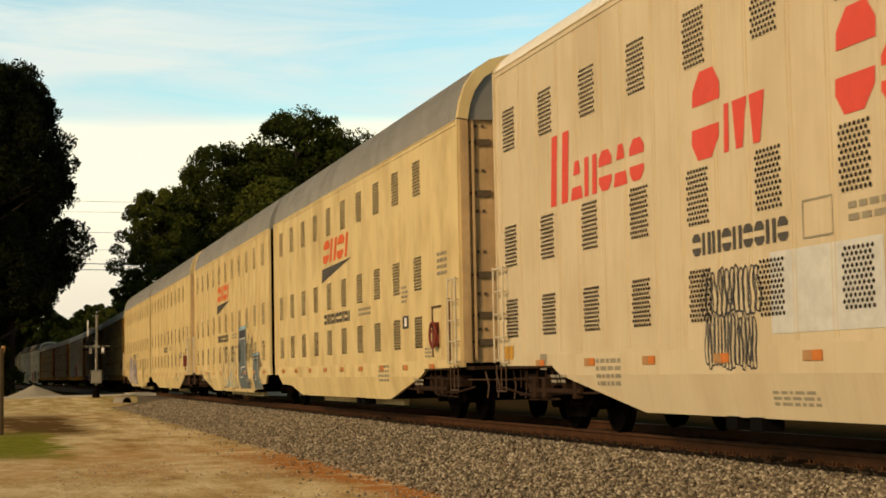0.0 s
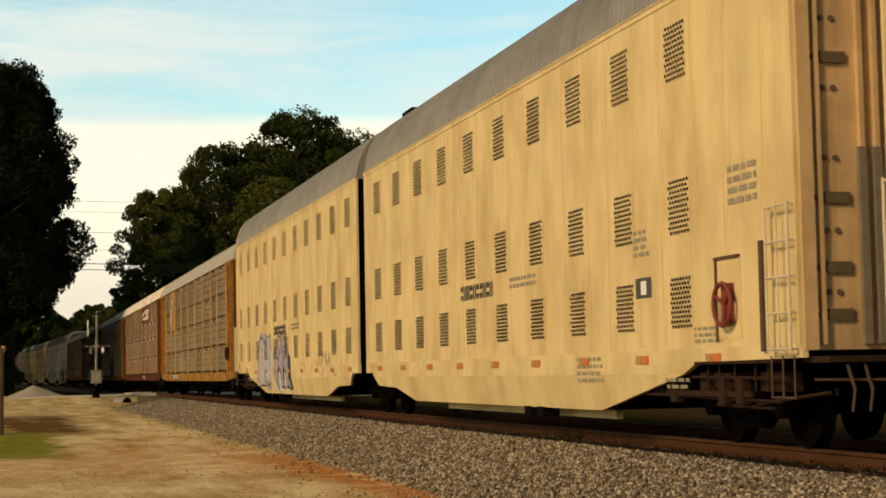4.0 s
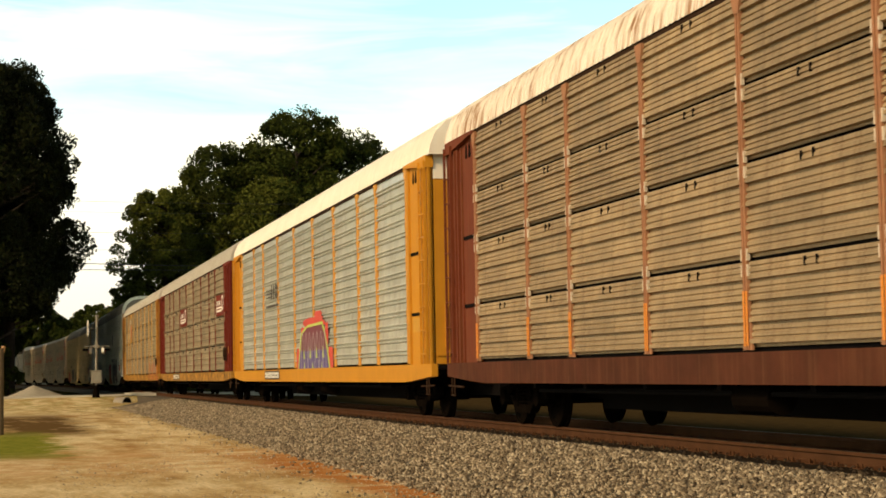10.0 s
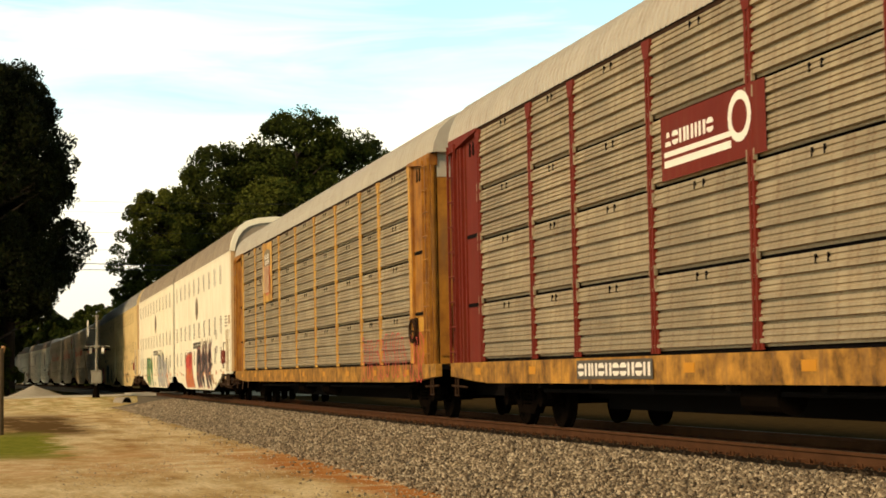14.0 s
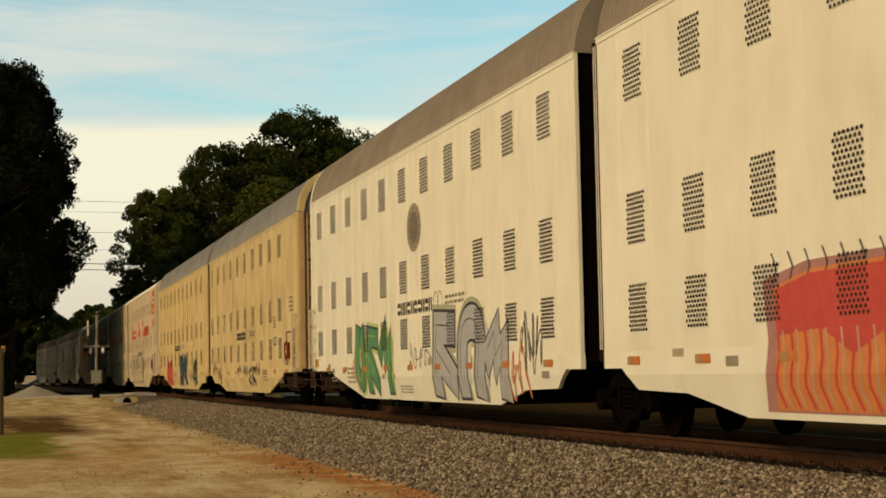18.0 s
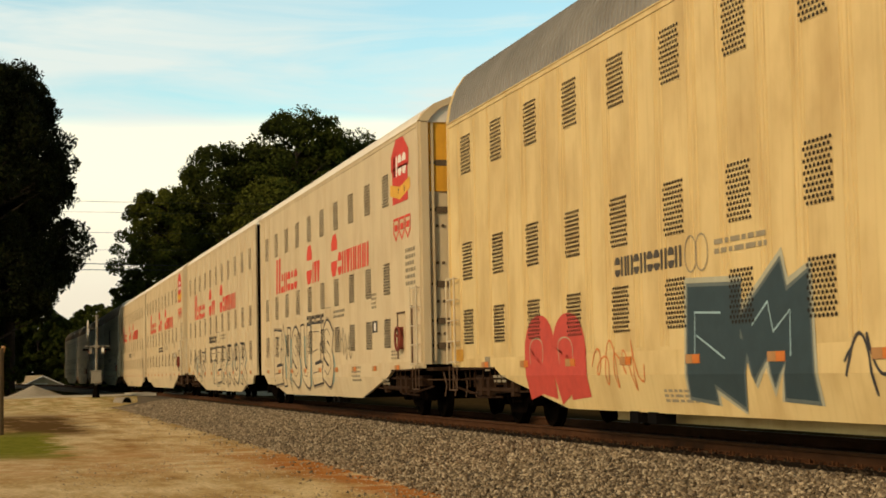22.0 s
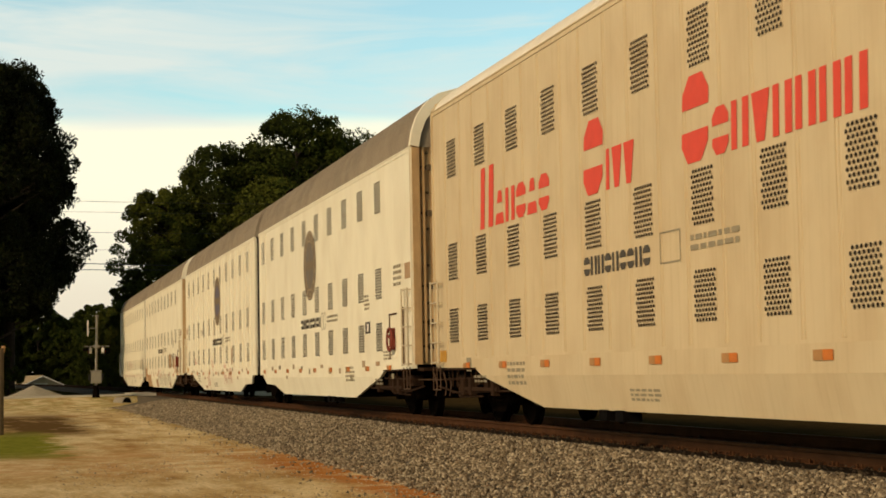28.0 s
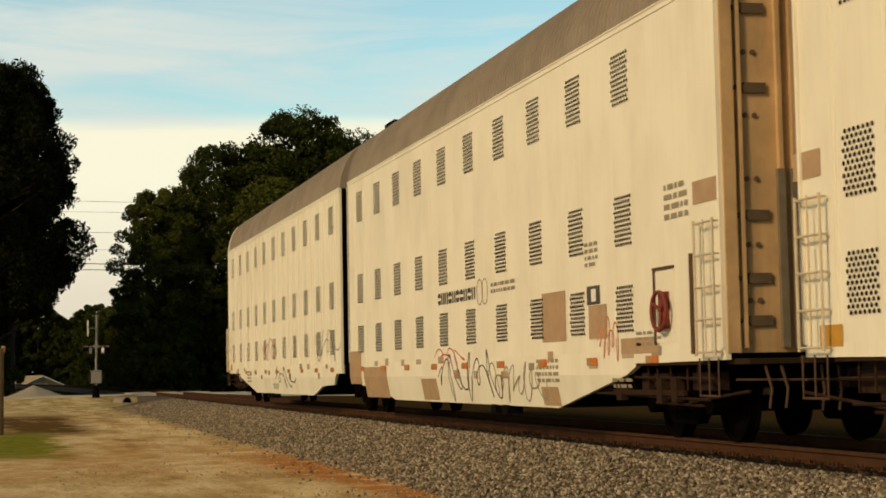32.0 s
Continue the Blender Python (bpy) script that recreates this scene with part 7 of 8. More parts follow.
shapes(up1, 136.95, 134.55, 0.77, 0.93, 'orrorooror', BAR_WH, 'stencil', 0.0).location.x -= 0.016
coat(ns1, 'stencil', [rect(192.51, 189.77, 0.73, 0.97)], BAR_DK, 'black number panel', 0.012)
shapes(ns1, 192.46, 189.82, 0.77, 0.93, 'orrorooror', BAR_WH, 'stencil', 0.0).location.x -= 0.016
coat(cr1, 'stencil', [rect(220.86, 218.13, 0.73, 0.97)], BAR_DK, 'black number panel', 0.012)
shapes(cr1, 220.81, 218.18, 0.77, 0.93, 'orrorooror', BAR_WH, 'stencil', 0.0).location.x -= 0.016
shapes(sp1, 154.84, 153.48, 0.77, 0.93, 'orrorooror', BAR_WH, 'stencil', 0.0).location.x -= 0.016
coat(up1, 'placard', [rect(117.55, 117.00, 1.60, 1.86)], YELPL, 'yellow placard', -0.0625)
tape_row(up1)
coat(sp1, 'placard', [rect(145.73, 145.18, 1.60, 1.86)], YELPL, 'yellow placard', -0.0625)
coat(ns1, 'placard', [rect(174.00, 173.45, 1.60, 1.86)], YELPL, 'yellow placard', -0.0625)
coat(cr1, 'placard', [rect(202.00, 201.45, 1.60, 1.86)], YELPL, 'yellow placard', -0.0625)
tape_row(cr1)
coat(up2, 'placard', [rect(230.20, 229.65, 1.60, 1.86)], YELPL, 'yellow placard', -0.0625)
tape_row(up2)

# ---- ground, track and road ----


def ground_height(x, y):
    z = -0.5
    if x > XT + 3.0:
        z = -0.5 - 0.25 * min(1.0, (x - XT - 3.0) / 4.0)
    if y > 180:
        z -= 0.9 * min(1.0, (y - 180) / 120.0)
    # the land climbs to the crossing
    k = max(0.0, 1.0 - abs(y - 98.5) / 15.0)
    z += 0.36 * k * k * (3 - 2 * k)
    return z + 0.02 * noise.noise(Vector((x * 0.35, y * 0.35, 0))) + 0.012 * noise.noise(Vector((x * 1.7, y * 1.7, 3)))


def axis(marks):
    out = []
    for a, b, s in marks:
        n = max(1, round((b - a) / s))
        out += [a + (b - a) * i / n for i in range(n)]
    return out + [marks[-1][1]]


def ground_material():
    m = bpy.data.materials.new("dirt_and_grass")
    m.use_nodes = True
    nt = m.node_tree
    N, L = nt.nodes, nt.links
    b = N["Principled BSDF"]
    b.inputs["Roughness"].default_value = 0.95
    b.inputs["Specular IOR Level"].default_value = 0.0
    tc = N.new("ShaderNodeTexCoord")
    sep = N.new("ShaderNodeSeparateXYZ")
    L.new(tc.outputs["Object"], sep.inputs[0])

    def nz(scale, detail=6, rough=0.6, vec=None):
        n = N.new("ShaderNodeTexNoise")
        n.inputs["Scale"].default_value = scale
        n.inputs["Detail"].default_value = detail
        n.inputs["Roughness"].default_value = rough
        L.new(vec or tc.outputs["Object"], n.inputs["Vector"])
        return n.outputs["Fac"]

    def mixc(f, a, bb):
        n = N.new("ShaderNodeMix")
        n.data_type = "RGBA"
        L.new(f, n.inputs["Factor"])
        for s, v in (("A", a), ("B", bb)):
            if isinstance(v, tuple):
                n.inputs[s].default_value = (*v, 1)
            else:
                L.new(v, n.inputs[s])
        return n.outputs["Result"]

    def math_(op, a, bb, c=None):
        n = N.new("ShaderNodeMath")
        n.operation = op
        for i, v in enumerate((a, bb, c)):
            if v is None:
                continue
            if isinstance(v, (int, float)):
                n.inputs[i].default_value = v
            else:
                L.new(v, n.inputs[i])
        return n.outputs[0]

    def band(v, a, bb):
        n = N.new("ShaderNodeMapRange")
        n.interpolation_type = "SMOOTHSTEP"
        n.inputs["From Min"].default_value = a
        n.inputs["From Max"].default_value = bb
        L.new(v, n.inputs["Value"])
        return n.outputs[0]

    big, mid, fine = nz(0.35), nz(1.6), nz(14.0, 8, 0.7)
    mp = N.new("ShaderNodeMapping")
    mp.inputs["Scale"].default_value = (1.0, 0.28, 1.0)
    mp.inputs["Rotation"].default_value = (0, 0, radians(-6))
    L.new(tc.outputs["Object"], mp.inputs[0])
    ruts = nz(1.1, 7, 0.65, mp.outputs[0])
    r1 = ramp_node(nt, [(0.30, (0.32, 0.20, 0.085)), (0.43, (0.54, 0.40, 0.20)), (0.58, (0.76, 0.64, 0.40))])
    L.new(ruts, r1.inputs[0])
    speck = ramp_node(nt, [(0.35, (0.62, 0.60, 0.55)), (0.62, (1.1, 1.1, 1.1))])
    L.new(fine, speck.inputs[0])
    mul = N.new("ShaderNodeMix")
    mul.data_type = "RGBA"
    mul.blend_type = "MULTIPLY"
    mul.inputs["Factor"].default_value = 1.0
    L.new(r1.outputs[0], mul.inputs["A"])
    L.new(speck.outputs[0], mul.inputs["B"])
    dirt = mul.outputs["Result"]
    # red clay along the foot of the ballast
    clay_x = math_("ADD", sep.outputs["X"], math_("MULTIPLY", big, 2.2))
    clay = math_("MULTIPLY", math_("MULTIPLY", band(clay_x, 4.6, 5.2), math_("MULTIPLY", band(mid, 0.30, 0.52), math_("SUBTRACT", 1.0, band(sep.outputs["Y"], 26.0, 33.0)))), 0.9)
    # a rust-tinged strip across the lane and dark bare soil behind the grass
    rosy = math_("MULTIPLY", math_("MULTIPLY", band(sep.outputs["Y"], 22.0, 26.0), math_("SUBTRACT", 1.0, band(sep.outputs["Y"], 31.0, 38.0))), math_("MULTIPLY", band(mid, 0.36, 0.62), 0.55))
    dirt = mixc(rosy, dirt, (0.46, 0.24, 0.085))
    soil_x = math_("ADD", sep.outputs["X"], math_("MULTIPLY", mid, 2.6))
    soil = math_("MULTIPLY", math_("SUBTRACT", 1.0, band(soil_x, 2.9, 3.9)), math_("MULTIPLY", band(sep.outputs["Y"], 40.0, 45.0), math_("SUBTRACT", 1.0, band(sep.outputs["Y"], 60.0, 72.0))))
    dirt = mixc(math_("MULTIPLY", soil, band(ruts, 0.30, 0.50)), dirt, (0.12, 0.075, 0.032))
    fringe_x = math_("ADD", sep.outputs["X"], math_("MULTIPLY", mid, 1.6))
    fringe = math_("MULTIPLY", math_("MULTIPLY", band(fringe_x, 4.9, 5.5), band(sep.outputs["Y"], 28.0, 34.0)), math_("MULTIPLY", band(fine, 0.42, 0.60), 0.75))
    dirt = mixc(fringe, dirt, (0.16, 0.125, 0.030))
    c1 = mixc(clay, dirt, (0.40, 0.155, 0.040))
    # grass by the post and on verges, then darker ground beyond lane and track
    gx = math_("ADD", sep.outputs["X"], math_("MULTIPLY", mid, 2.2))
    left = math_("SUBTRACT", 1.0, band(gx, 1.8, 2.5))
    near = math_("MULTIPLY", left, math_("MULTIPLY", band(math_("ADD", sep.outputs["Y"], math_("MULTIPLY", big, 6.0)), 31.5, 35.5), math_("SUBTRACT", 1.0, band(sep.outputs["Y"], 41.0, 48.0))))
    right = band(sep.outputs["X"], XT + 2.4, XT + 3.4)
    far = band(sep.outputs["Y"], 105.0, 112.0)
    verge = math_("MULTIPLY", math_("MULTIPLY", band(sep.outputs["Y"], 66, 72), band(mid, 0.46, 0.62)), 0.6)
    g = math_("MAXIMUM", math_("MAXIMUM", near, right), math_("MAXIMUM", far, verge))
    rg = ramp_node(nt, [(0.3, (0.10, 0.125, 0.018)), (0.7, (0.27, 0.275, 0.045))])
    L.new(nz(5.0, 8, 0.75), rg.inputs[0])
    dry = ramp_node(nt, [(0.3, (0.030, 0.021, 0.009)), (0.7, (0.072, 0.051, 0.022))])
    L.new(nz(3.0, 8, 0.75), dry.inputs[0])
    # past the crossing one near-black tone replaces the grass
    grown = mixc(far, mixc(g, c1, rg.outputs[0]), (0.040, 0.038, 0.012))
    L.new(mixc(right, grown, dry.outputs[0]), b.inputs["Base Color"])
    bp = N.new("ShaderNodeBump")
    bp.inputs["Strength"].default_value = 0.7
    bp.inputs["Distance"].default_value = 0.03
    L.new(fine, bp.inputs["Height"])
    L.new(bp.outputs[0], b.inputs["Normal"])
    return m


def build_ground():
    xs = axis([(-1500, -100, 200), (-100, -12, 11), (-12, 14, 0.5), (14, 60, 6), (60, 1500, 200)])
    ys = axis([(-700, 0, 50), (0, 12, 3), (12, 60, 0.5), (60, 120, 1.0), (120, 400, 14), (400, 3500, 300)])
    nx = len(xs)
    mb = MB()
    mb.v = [(x, y, ground_height(x, y)) for y in ys for x in xs]
    for j in range(len(ys) - 1):
        for i in range(nx - 1):
            a = j * nx + i
            mb.f.append((a, a + 1, a + nx + 1, a + nx))
            mb.m.append(0)
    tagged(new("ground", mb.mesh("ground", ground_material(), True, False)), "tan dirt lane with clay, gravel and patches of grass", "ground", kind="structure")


build_ground()


def sweep(name, prof, y0, y1, mats, step=4.0, face_mat=None, off=0.0):
    """A profile of (x from the centre line, z) carried along the track."""
    ss = [y0 + (y1 - y0) * i / max(1, round((y1 - y0) / step)) for i in range(round((y1 - y0) / step) + 1)]
    mb = MB()
    n = len(prof)
    for s in ss:
        p, a = track(s)
        for x, z in prof:
            mb.v.append((p.x + (x + off) * math.cos(a), p.y + (x + off) * math.sin(a), z))
    for i in range(len(ss) - 1):
        for j in range(n - 1):
            q = i * n + j
            mb.f.append((q, q + 1, q + n + 1, q + n))
            mb.m.append(face_mat[j] if face_mat else 0)
    return mb.mesh(name, mats)


def stone_material(name, c0, c1, c2):
    m = bpy.data.materials.new(name)
    m.use_nodes = True
    nt = m.node_tree
    N, L = nt.nodes, nt.links
    b = N["Principled BSDF"]
    b.inputs["Roughness"].default_value = 0.9
    b.inputs["Specular IOR Level"].default_value = 0.2
    ge = N.new("ShaderNodeNewGeometry")
    r = ramp_node(nt, [(0.0, c0), (0.5, c1), (1.0, c2)])
    L.new(ge.outputs["Random Per Island"], r.inputs[0])
    tc = N.new("ShaderNodeTexCoord")
    nz = N.new("ShaderNodeTexNoise")
    nz.inputs["Scale"].default_value = 60
    L.new(tc.outputs["Object"], nz.inputs["Vector"])
    rr = ramp_node(nt, [(0.3, (0.7, 0.7, 0.7)), (0.7, (1.15, 1.15, 1.15))])
    L.new(nz.outputs["Fac"], rr.inputs[0])
    mx = N.new("ShaderNodeMix")
    mx.data_type = "RGBA"
    mx.blend_type = "MULTIPLY"
    mx.inputs["Factor"].default_value = 1
    L.new(r.outputs[0], mx.inputs["A"])
    L.new(rr.outputs[0], mx.inputs["B"])
    L.new(mx.outputs["Result"], b.inputs["Base Color"])
    return m


BALLAST = mat("ballast_bed", (0.11, 0.088, 0.060), 0.95, var=0.5, scale=14, bump=0.8, bscale=22)
STONE = stone_material("ballast_stone", (0.080, 0.062, 0.043), (0.205, 0.163, 0.110), (0.44, 0.37, 0.265))
# oily dark between the rails; the same tone also covers the far slope
DARKBED = mat("dark_ballast", (0.022, 0.016, 0.010), 0.95, var=0.5, scale=14, bump=0.8, bscale=22, spec=0.05)
OILSTONE = stone_material("oily_stone", (0.010, 0.007, 0.005), (0.030, 0.020, 0.012), (0.07, 0.05, 0.03))
BED = [(-4.3, -0.62), (-3.75, -0.50), (-3.0, -0.34), (-2.2, -0.19), (-1.75, -0.15), (-1.25, -0.15), (1.45, -0.15), (2.1, -0.42), (2.9, -0.75)]
tagged(new("ballast", sweep("ballast", BED, -480, 82, [BALLAST, DARKBED], 2.0, [0, 0, 0, 0, 0, 1, 1, 1])), "grey crushed stone ballast bed under the track", "ballast", kind="structure")
tagged(new("ballast", sweep("ballast", [(-2.6, -0.5), (-1.9, -0.17), (1.9, -0.17), (2.6, -0.5)], 82, 700, BALLAST, 8.0)),
       "grey ballast bed past the crossing", "ballast", kind="structure")
RAILP = [(-0.07, -0.17), (-0.07, -0.15), (-0.012, -0.12), (-0.012, -0.045), (-0.036, -0.035), (-0.036, -0.006), (-0.028, 0.0), (0.028, 0.0), (0.036, -0.006),
         (0.036, -0.035), (0.012, -0.045), (0.012, -0.12), (0.07, -0.15), (0.07, -0.17)]
for s in (-0.755, 0.755):
    tagged(new("rail", sweep("rail", RAILP, -480, 700, [RAILSTEEL, RAILTOP], 4.0, [0] * 5 + [0, 1, 0] + [0] * 5, s)),
           "rusty steel rail with a worn head", "rail", kind="structure")


def scatter(n, place, size, seed, material, name, label, category):
    """Many small angular stones in one mesh; place(rng, n) gives their centres."""
    rng = np.random.default_rng(seed)
    c = place(rng, n)
    n = len(c)
    base = np.array([(1, 0, 0), (-1, 0, 0), (0, 1, 0), (0, -1, 0), (0, 0, 1), (0, 0, -1)], float)
    v = base[None] * rng.uniform(0.6, 1.3, (n, 6, 1)) + rng.normal(0, 0.22, (n, 6, 3))
    ang = rng.uniform(0, 6.28, n)
    ca, sa = np.cos(ang)[:, None], np.sin(ang)[:, None]
    v = np.stack([v[..., 0] * ca - v[..., 1] * sa, v[..., 0] * sa + v[..., 1] * ca, v[..., 2] * 0.75], -1)
    tl = rng.normal(0, 0.5, (n, 1))
    v = np.stack([v[..., 0] * np.cos(tl) - v[..., 2] * np.sin(tl), v[..., 1], v[..., 0] * np.sin(tl) + v[..., 2] * np.cos(tl)], -1)
    v = v * rng.uniform(size[0], size[1], (n, 1, 1)) + c[:, None, :]
    tri = np.array([(0, 2, 4), (2, 1, 4), (1, 3, 4), (3, 0, 4), (2, 0, 5), (1, 2, 5), (3, 1, 5), (0, 3, 5)])
    f = (np.arange(n)[:, None, None] * 6 + tri[None]).reshape(-1, 3)
    me = bpy.data.meshes.new(name)
    me.vertices.add(n * 6)
    me.vertices.foreach_set("co", v.reshape(-1))
    me.loops.add(len(f) * 3)
    me.loops.foreach_set("vertex_index", f.reshape(-1))
    me.polygons.add(len(f))
    me.polygons.foreach_set("loop_start", np.arange(0, len(f) * 3, 3))
    me.polygons.foreach_set("loop_total", np.full(len(f), 3))
    me.materials.append(material)
    me.update()
    me.validate()
    return tagged(new(name, me), label, category, kind="stuff")


def bed_z(x):
    return np.interp(x - XT, [p[0] for p in BED], [p[1] for p in BED])


def on_shoulder(rng, n):
    y = 10.5 + 70.5 * rng.uniform(0, 1, n) ** 1.7
    x = XT - 1.45 - rng.beta(1.0, 1.05, n) * 2.75
    x = x - np.where(rng.uniform(0, 1, n) < 0.06, rng.exponential(0.35, n), 0)
    end = np.clip((81.5 - y) / 4.0, 0, 1)
    z = np.maximum(bed_z(x), -0.49) + rng.uniform(-0.01, 0.022, n)
    return np.stack([x, y, np.where(end < 1, -0.5 + (z + 0.5) * end, z)], 1)


scatter(70000, on_shoulder, (0.016, 0.036), 3, STONE, "ballast_stones", "loose grey and tan crushed stones on the ballast shoulder", "stones")


def on_bed(rng, n):
    y = rng.uniform(10, 75, n)
    x = XT + rng.uniform(-1.3, 1.9, n)
    return np.stack([x, y, bed_z(x) + rng.uniform(-0.02, 0.01, n)], 1)


scatter(9000, on_bed, (0.02, 0.042), 4, OILSTONE, "ballast_stones", "oil darkened stones between the rails", "stones")


def on_lane(rng, n):
    y = 17 + 55 * rng.uniform(0, 1, n) ** 1.6
    x = rng.uniform(0.6, 5.2, n)
    keep = (x > 2.3) | (y < 28)
    x, y, n = x[keep], y[keep], int(keep.sum())
    return np.stack([x, y, np.full(n, -0.497)], 1)


PEBBLE = stone_material("pebble", (0.22, 0.17, 0.10), (0.40, 0.32, 0.20), (0.58, 0.50, 0.36))
scatter(5000, on_lane, (0.006, 0.020), 5, PEBBLE, "lane_pebbles", "small tan pebbles strewn on the dirt lane", "stones")
# ties
TRACKBED = new("railway_track")
tagged(TRACKBED, "dark timber ties under the rails", "railway", kind="structure")
tie = MB()
tie.box(-1.3, 1.3, -0.11, 0.11, -0.33, -0.155)
tie.box(-0.90, -0.61, -0.09, 0.09, -0.157, -0.14, 1)
tie.box(0.61, 0.90, -0.09, 0.09, -0.157, -0.14, 1)
for sx in (-0.86, -0.65):
    for sy in (-0.05, 0.05):
        tie.rod((sx, sy, -0.15), (sx, sy, -0.10), 0.014, 5, 1)
tie = tie.mesh("tie", [TIE, RAILSTEEL])
for k in range(130):
    part("tie", tie, TRACKBED, "", Matrix.Translation((XT, 9.0 + k * 0.5, 0)))

anchor = MB()
anchor.box(-0.095, -0.06, -0.016, 0.016, -0.20, -0.125)
anchor.box(-0.13, -0.085, -0.022, 0.022, -0.21, -0.17)
anchor = anchor.mesh("rail_anchor", GRIME)
for k in range(180):
    part("rail_anchor", anchor, TRACKBED, "", Matrix.Translation((XT - 0.755, 9.13 + k * 0.25 + 0.05 * math.sin(k * 5.1), 0)))

# ---- crossing, signal, post, pipe ----
PALE = mat("pale_road", (0.46, 0.43, 0.36), 0.9, var=0.25, scale=3, bump=0.4)
CONC = mat("concrete", (0.24, 0.21, 0.17), 0.9, var=0.3, scale=4)
ALU = mat("weathered_aluminium", (0.26, 0.24, 0.20), 0.6, metal=0.3, var=0.2)
SIGBLK = mat("signal_black", (0.02, 0.02, 0.02), 0.6, var=0.2)
LENSRED = mat("dull_red_lens", (0.20, 0.02, 0.02), 0.25, var=0.1)
TIMBER = mat("grey_timber_post", (0.16, 0.11, 0.06), 0.9, var=0.4, scale=8, bump=0.6)


def build_road():
    mb = MB()
    for x0, x1 in ((-300, -30), (-30, 6.6), (11.0, 40), (40, 300)):
        mb.box(x0, x1, 95.8, 101.4, -0.6, -0.10)
    mb.box(6.6, 7.95, 95.8, 101.4, -0.3, -0.02)
    mb.box(8.15, 9.45, 95.8, 101.4, -0.3, -0.02)
    mb.box(9.65, 11.0, 95.8, 101.4, -0.3, -0.02)
    tagged(new("road", mb.mesh("road", PALE)), "pale worn road crossing the track", "road", kind="structure")


build_road()


def build_signal():
    root = new("crossing_signal")
    tagged(root, "weathered aluminium crossing signal mast with lamps and cabinet", "signal")
    root.matrix_basis = Matrix.Translation((4.62, 94.5, -0.14))
    mb = MB()
    mb.rod((0, 0, 0.55), (0.06, 0, 4.35), 0.065, 12)
    mb.rod((0.06, 0, 4.35), (0.065, 0, 4.42), 0.10, 12)
    part("mast", mb.mesh("mast", ALU), root)
    mb = MB()
    mb.rod((0, 0, -0.3), (0, 0, 0.35), 0.22, 14, 0, 0.17)
    mb.rod((0, 0, 0.35), (0, 0, 0.60), 0.13, 12)
    part("base", mb.mesh("base", DARK), root)
    mb = MB()
    mb.box(-0.27, 0.29, -0.22, 0.22, 0.72, 1.38)
    mb.box(-0.31, 0.33, -0.26, 0.26, 1.38, 1.42)
    mb.box(-0.24, 0.26, -0.235, -0.22, 0.76, 1.34)
    part("cabinet", mb.mesh("cabinet", ALU), root, "pale metal relay cabinet")
    for sx in (-0.36, 0.36):
        mb = MB()
        mb.box(sx - 0.02, sx + 0.02, -0.24, 0.24, 0.85, 1.25)
        part("bracket", mb.mesh("bracket", SIGBLK), root)
    mb = MB()
    mb.rod((-0.62, 0, 2.72), (0.72, 0, 2.72), 0.035, 8)
    mb.box(-0.12, 0.18, -0.10, 0.10, 2.64, 2.80)
    part("cross_arm", mb.mesh("cross_arm", ALU), root)
    for sx in (-1, 1):
        mb = MB()
        mb.rod((0.04 + sx * 0.26, 0, 2.48), (0.04 + sx * 0.40, 0, 2.48), 0.15, 14)
        mb.rod((0.04 + sx * 0.33, 0, 2.48), (0.04 + sx * 0.33, 0, 2.72), 0.03, 8)
        lamp = part("lamp_housing", mb.mesh("lamp_housing", BAR_WH), root, "white round lamp housing")
        mb = MB()
        mb.rod((0.04 + sx * 0.40, 0, 2.48), (0.04 + sx * 0.43, 0, 2.48), 0.27, 20)
        part("backing_disc", mb.mesh("backing_disc", SIGBLK), lamp, "black round backing disc")
        mb = MB()
        mb.rod((0.04 + sx * 0.43, 0, 2.48), (0.04 + sx * 0.47, 0, 2.48), 0.105, 14)
        part("lens", mb.mesh("lens", LENSRED), lamp, "dull red lens")
        mb = MB()
        for k in range(9):
            a, b2 = math.pi * k / 9, math.pi * (k + 1) / 9
            mb.add([(x, 0.13 * math.cos(q), 2.48 + 0.13 * math.sin(q)) for q in (a, b2) for x in (0.04 + sx * 0.43, 0.04 + sx * 0.74)], [(0, 1, 3, 2)])
        part("hood", mb.mesh("hood", DARK), lamp, "dark lamp hood")
    # crossbucks edge-on boards
    for a in (0.6, -0.6):
        mb = MB()
        mb.box(-0.02, 0.02, -0.6, 0.6, -0.11, 0.11)
        part("crossbuck_board", mb.mesh("crossbuck_board", BAR_WH), root, "white crossbuck board seen on edge",
             Matrix.Translation((-0.42, 0, 3.7)) @ Matrix.Rotation(a, 4, "X"))
    mb = MB()
    mb.box(-0.45, 0.05, -0.03, 0.03, 3.67, 3.73)
    part("crossbuck_arm", mb.mesh("crossbuck_arm", ALU), root)


build_signal()


def build_post():
    mb = MB()
    mb.rod((0, 0, -0.1), (0.02, 0, 2.15), 0.13, 14, 0, 0.115)
    root = tagged(new("wooden_post", mb.mesh("wooden_post", TIMBER)), "weathered grey timber post at the edge of the grass", "post")
    root.matrix_basis = Matrix.Translation((-0.235, 43.9, -0.5))
    mb = MB()
    mb.rod((0.10, 0, 2.05), (0.13, 0, 2.20), 0.05, 8)
    part("cap", mb.mesh("cap", REFL2), root, "faded orange cap")


build_post()


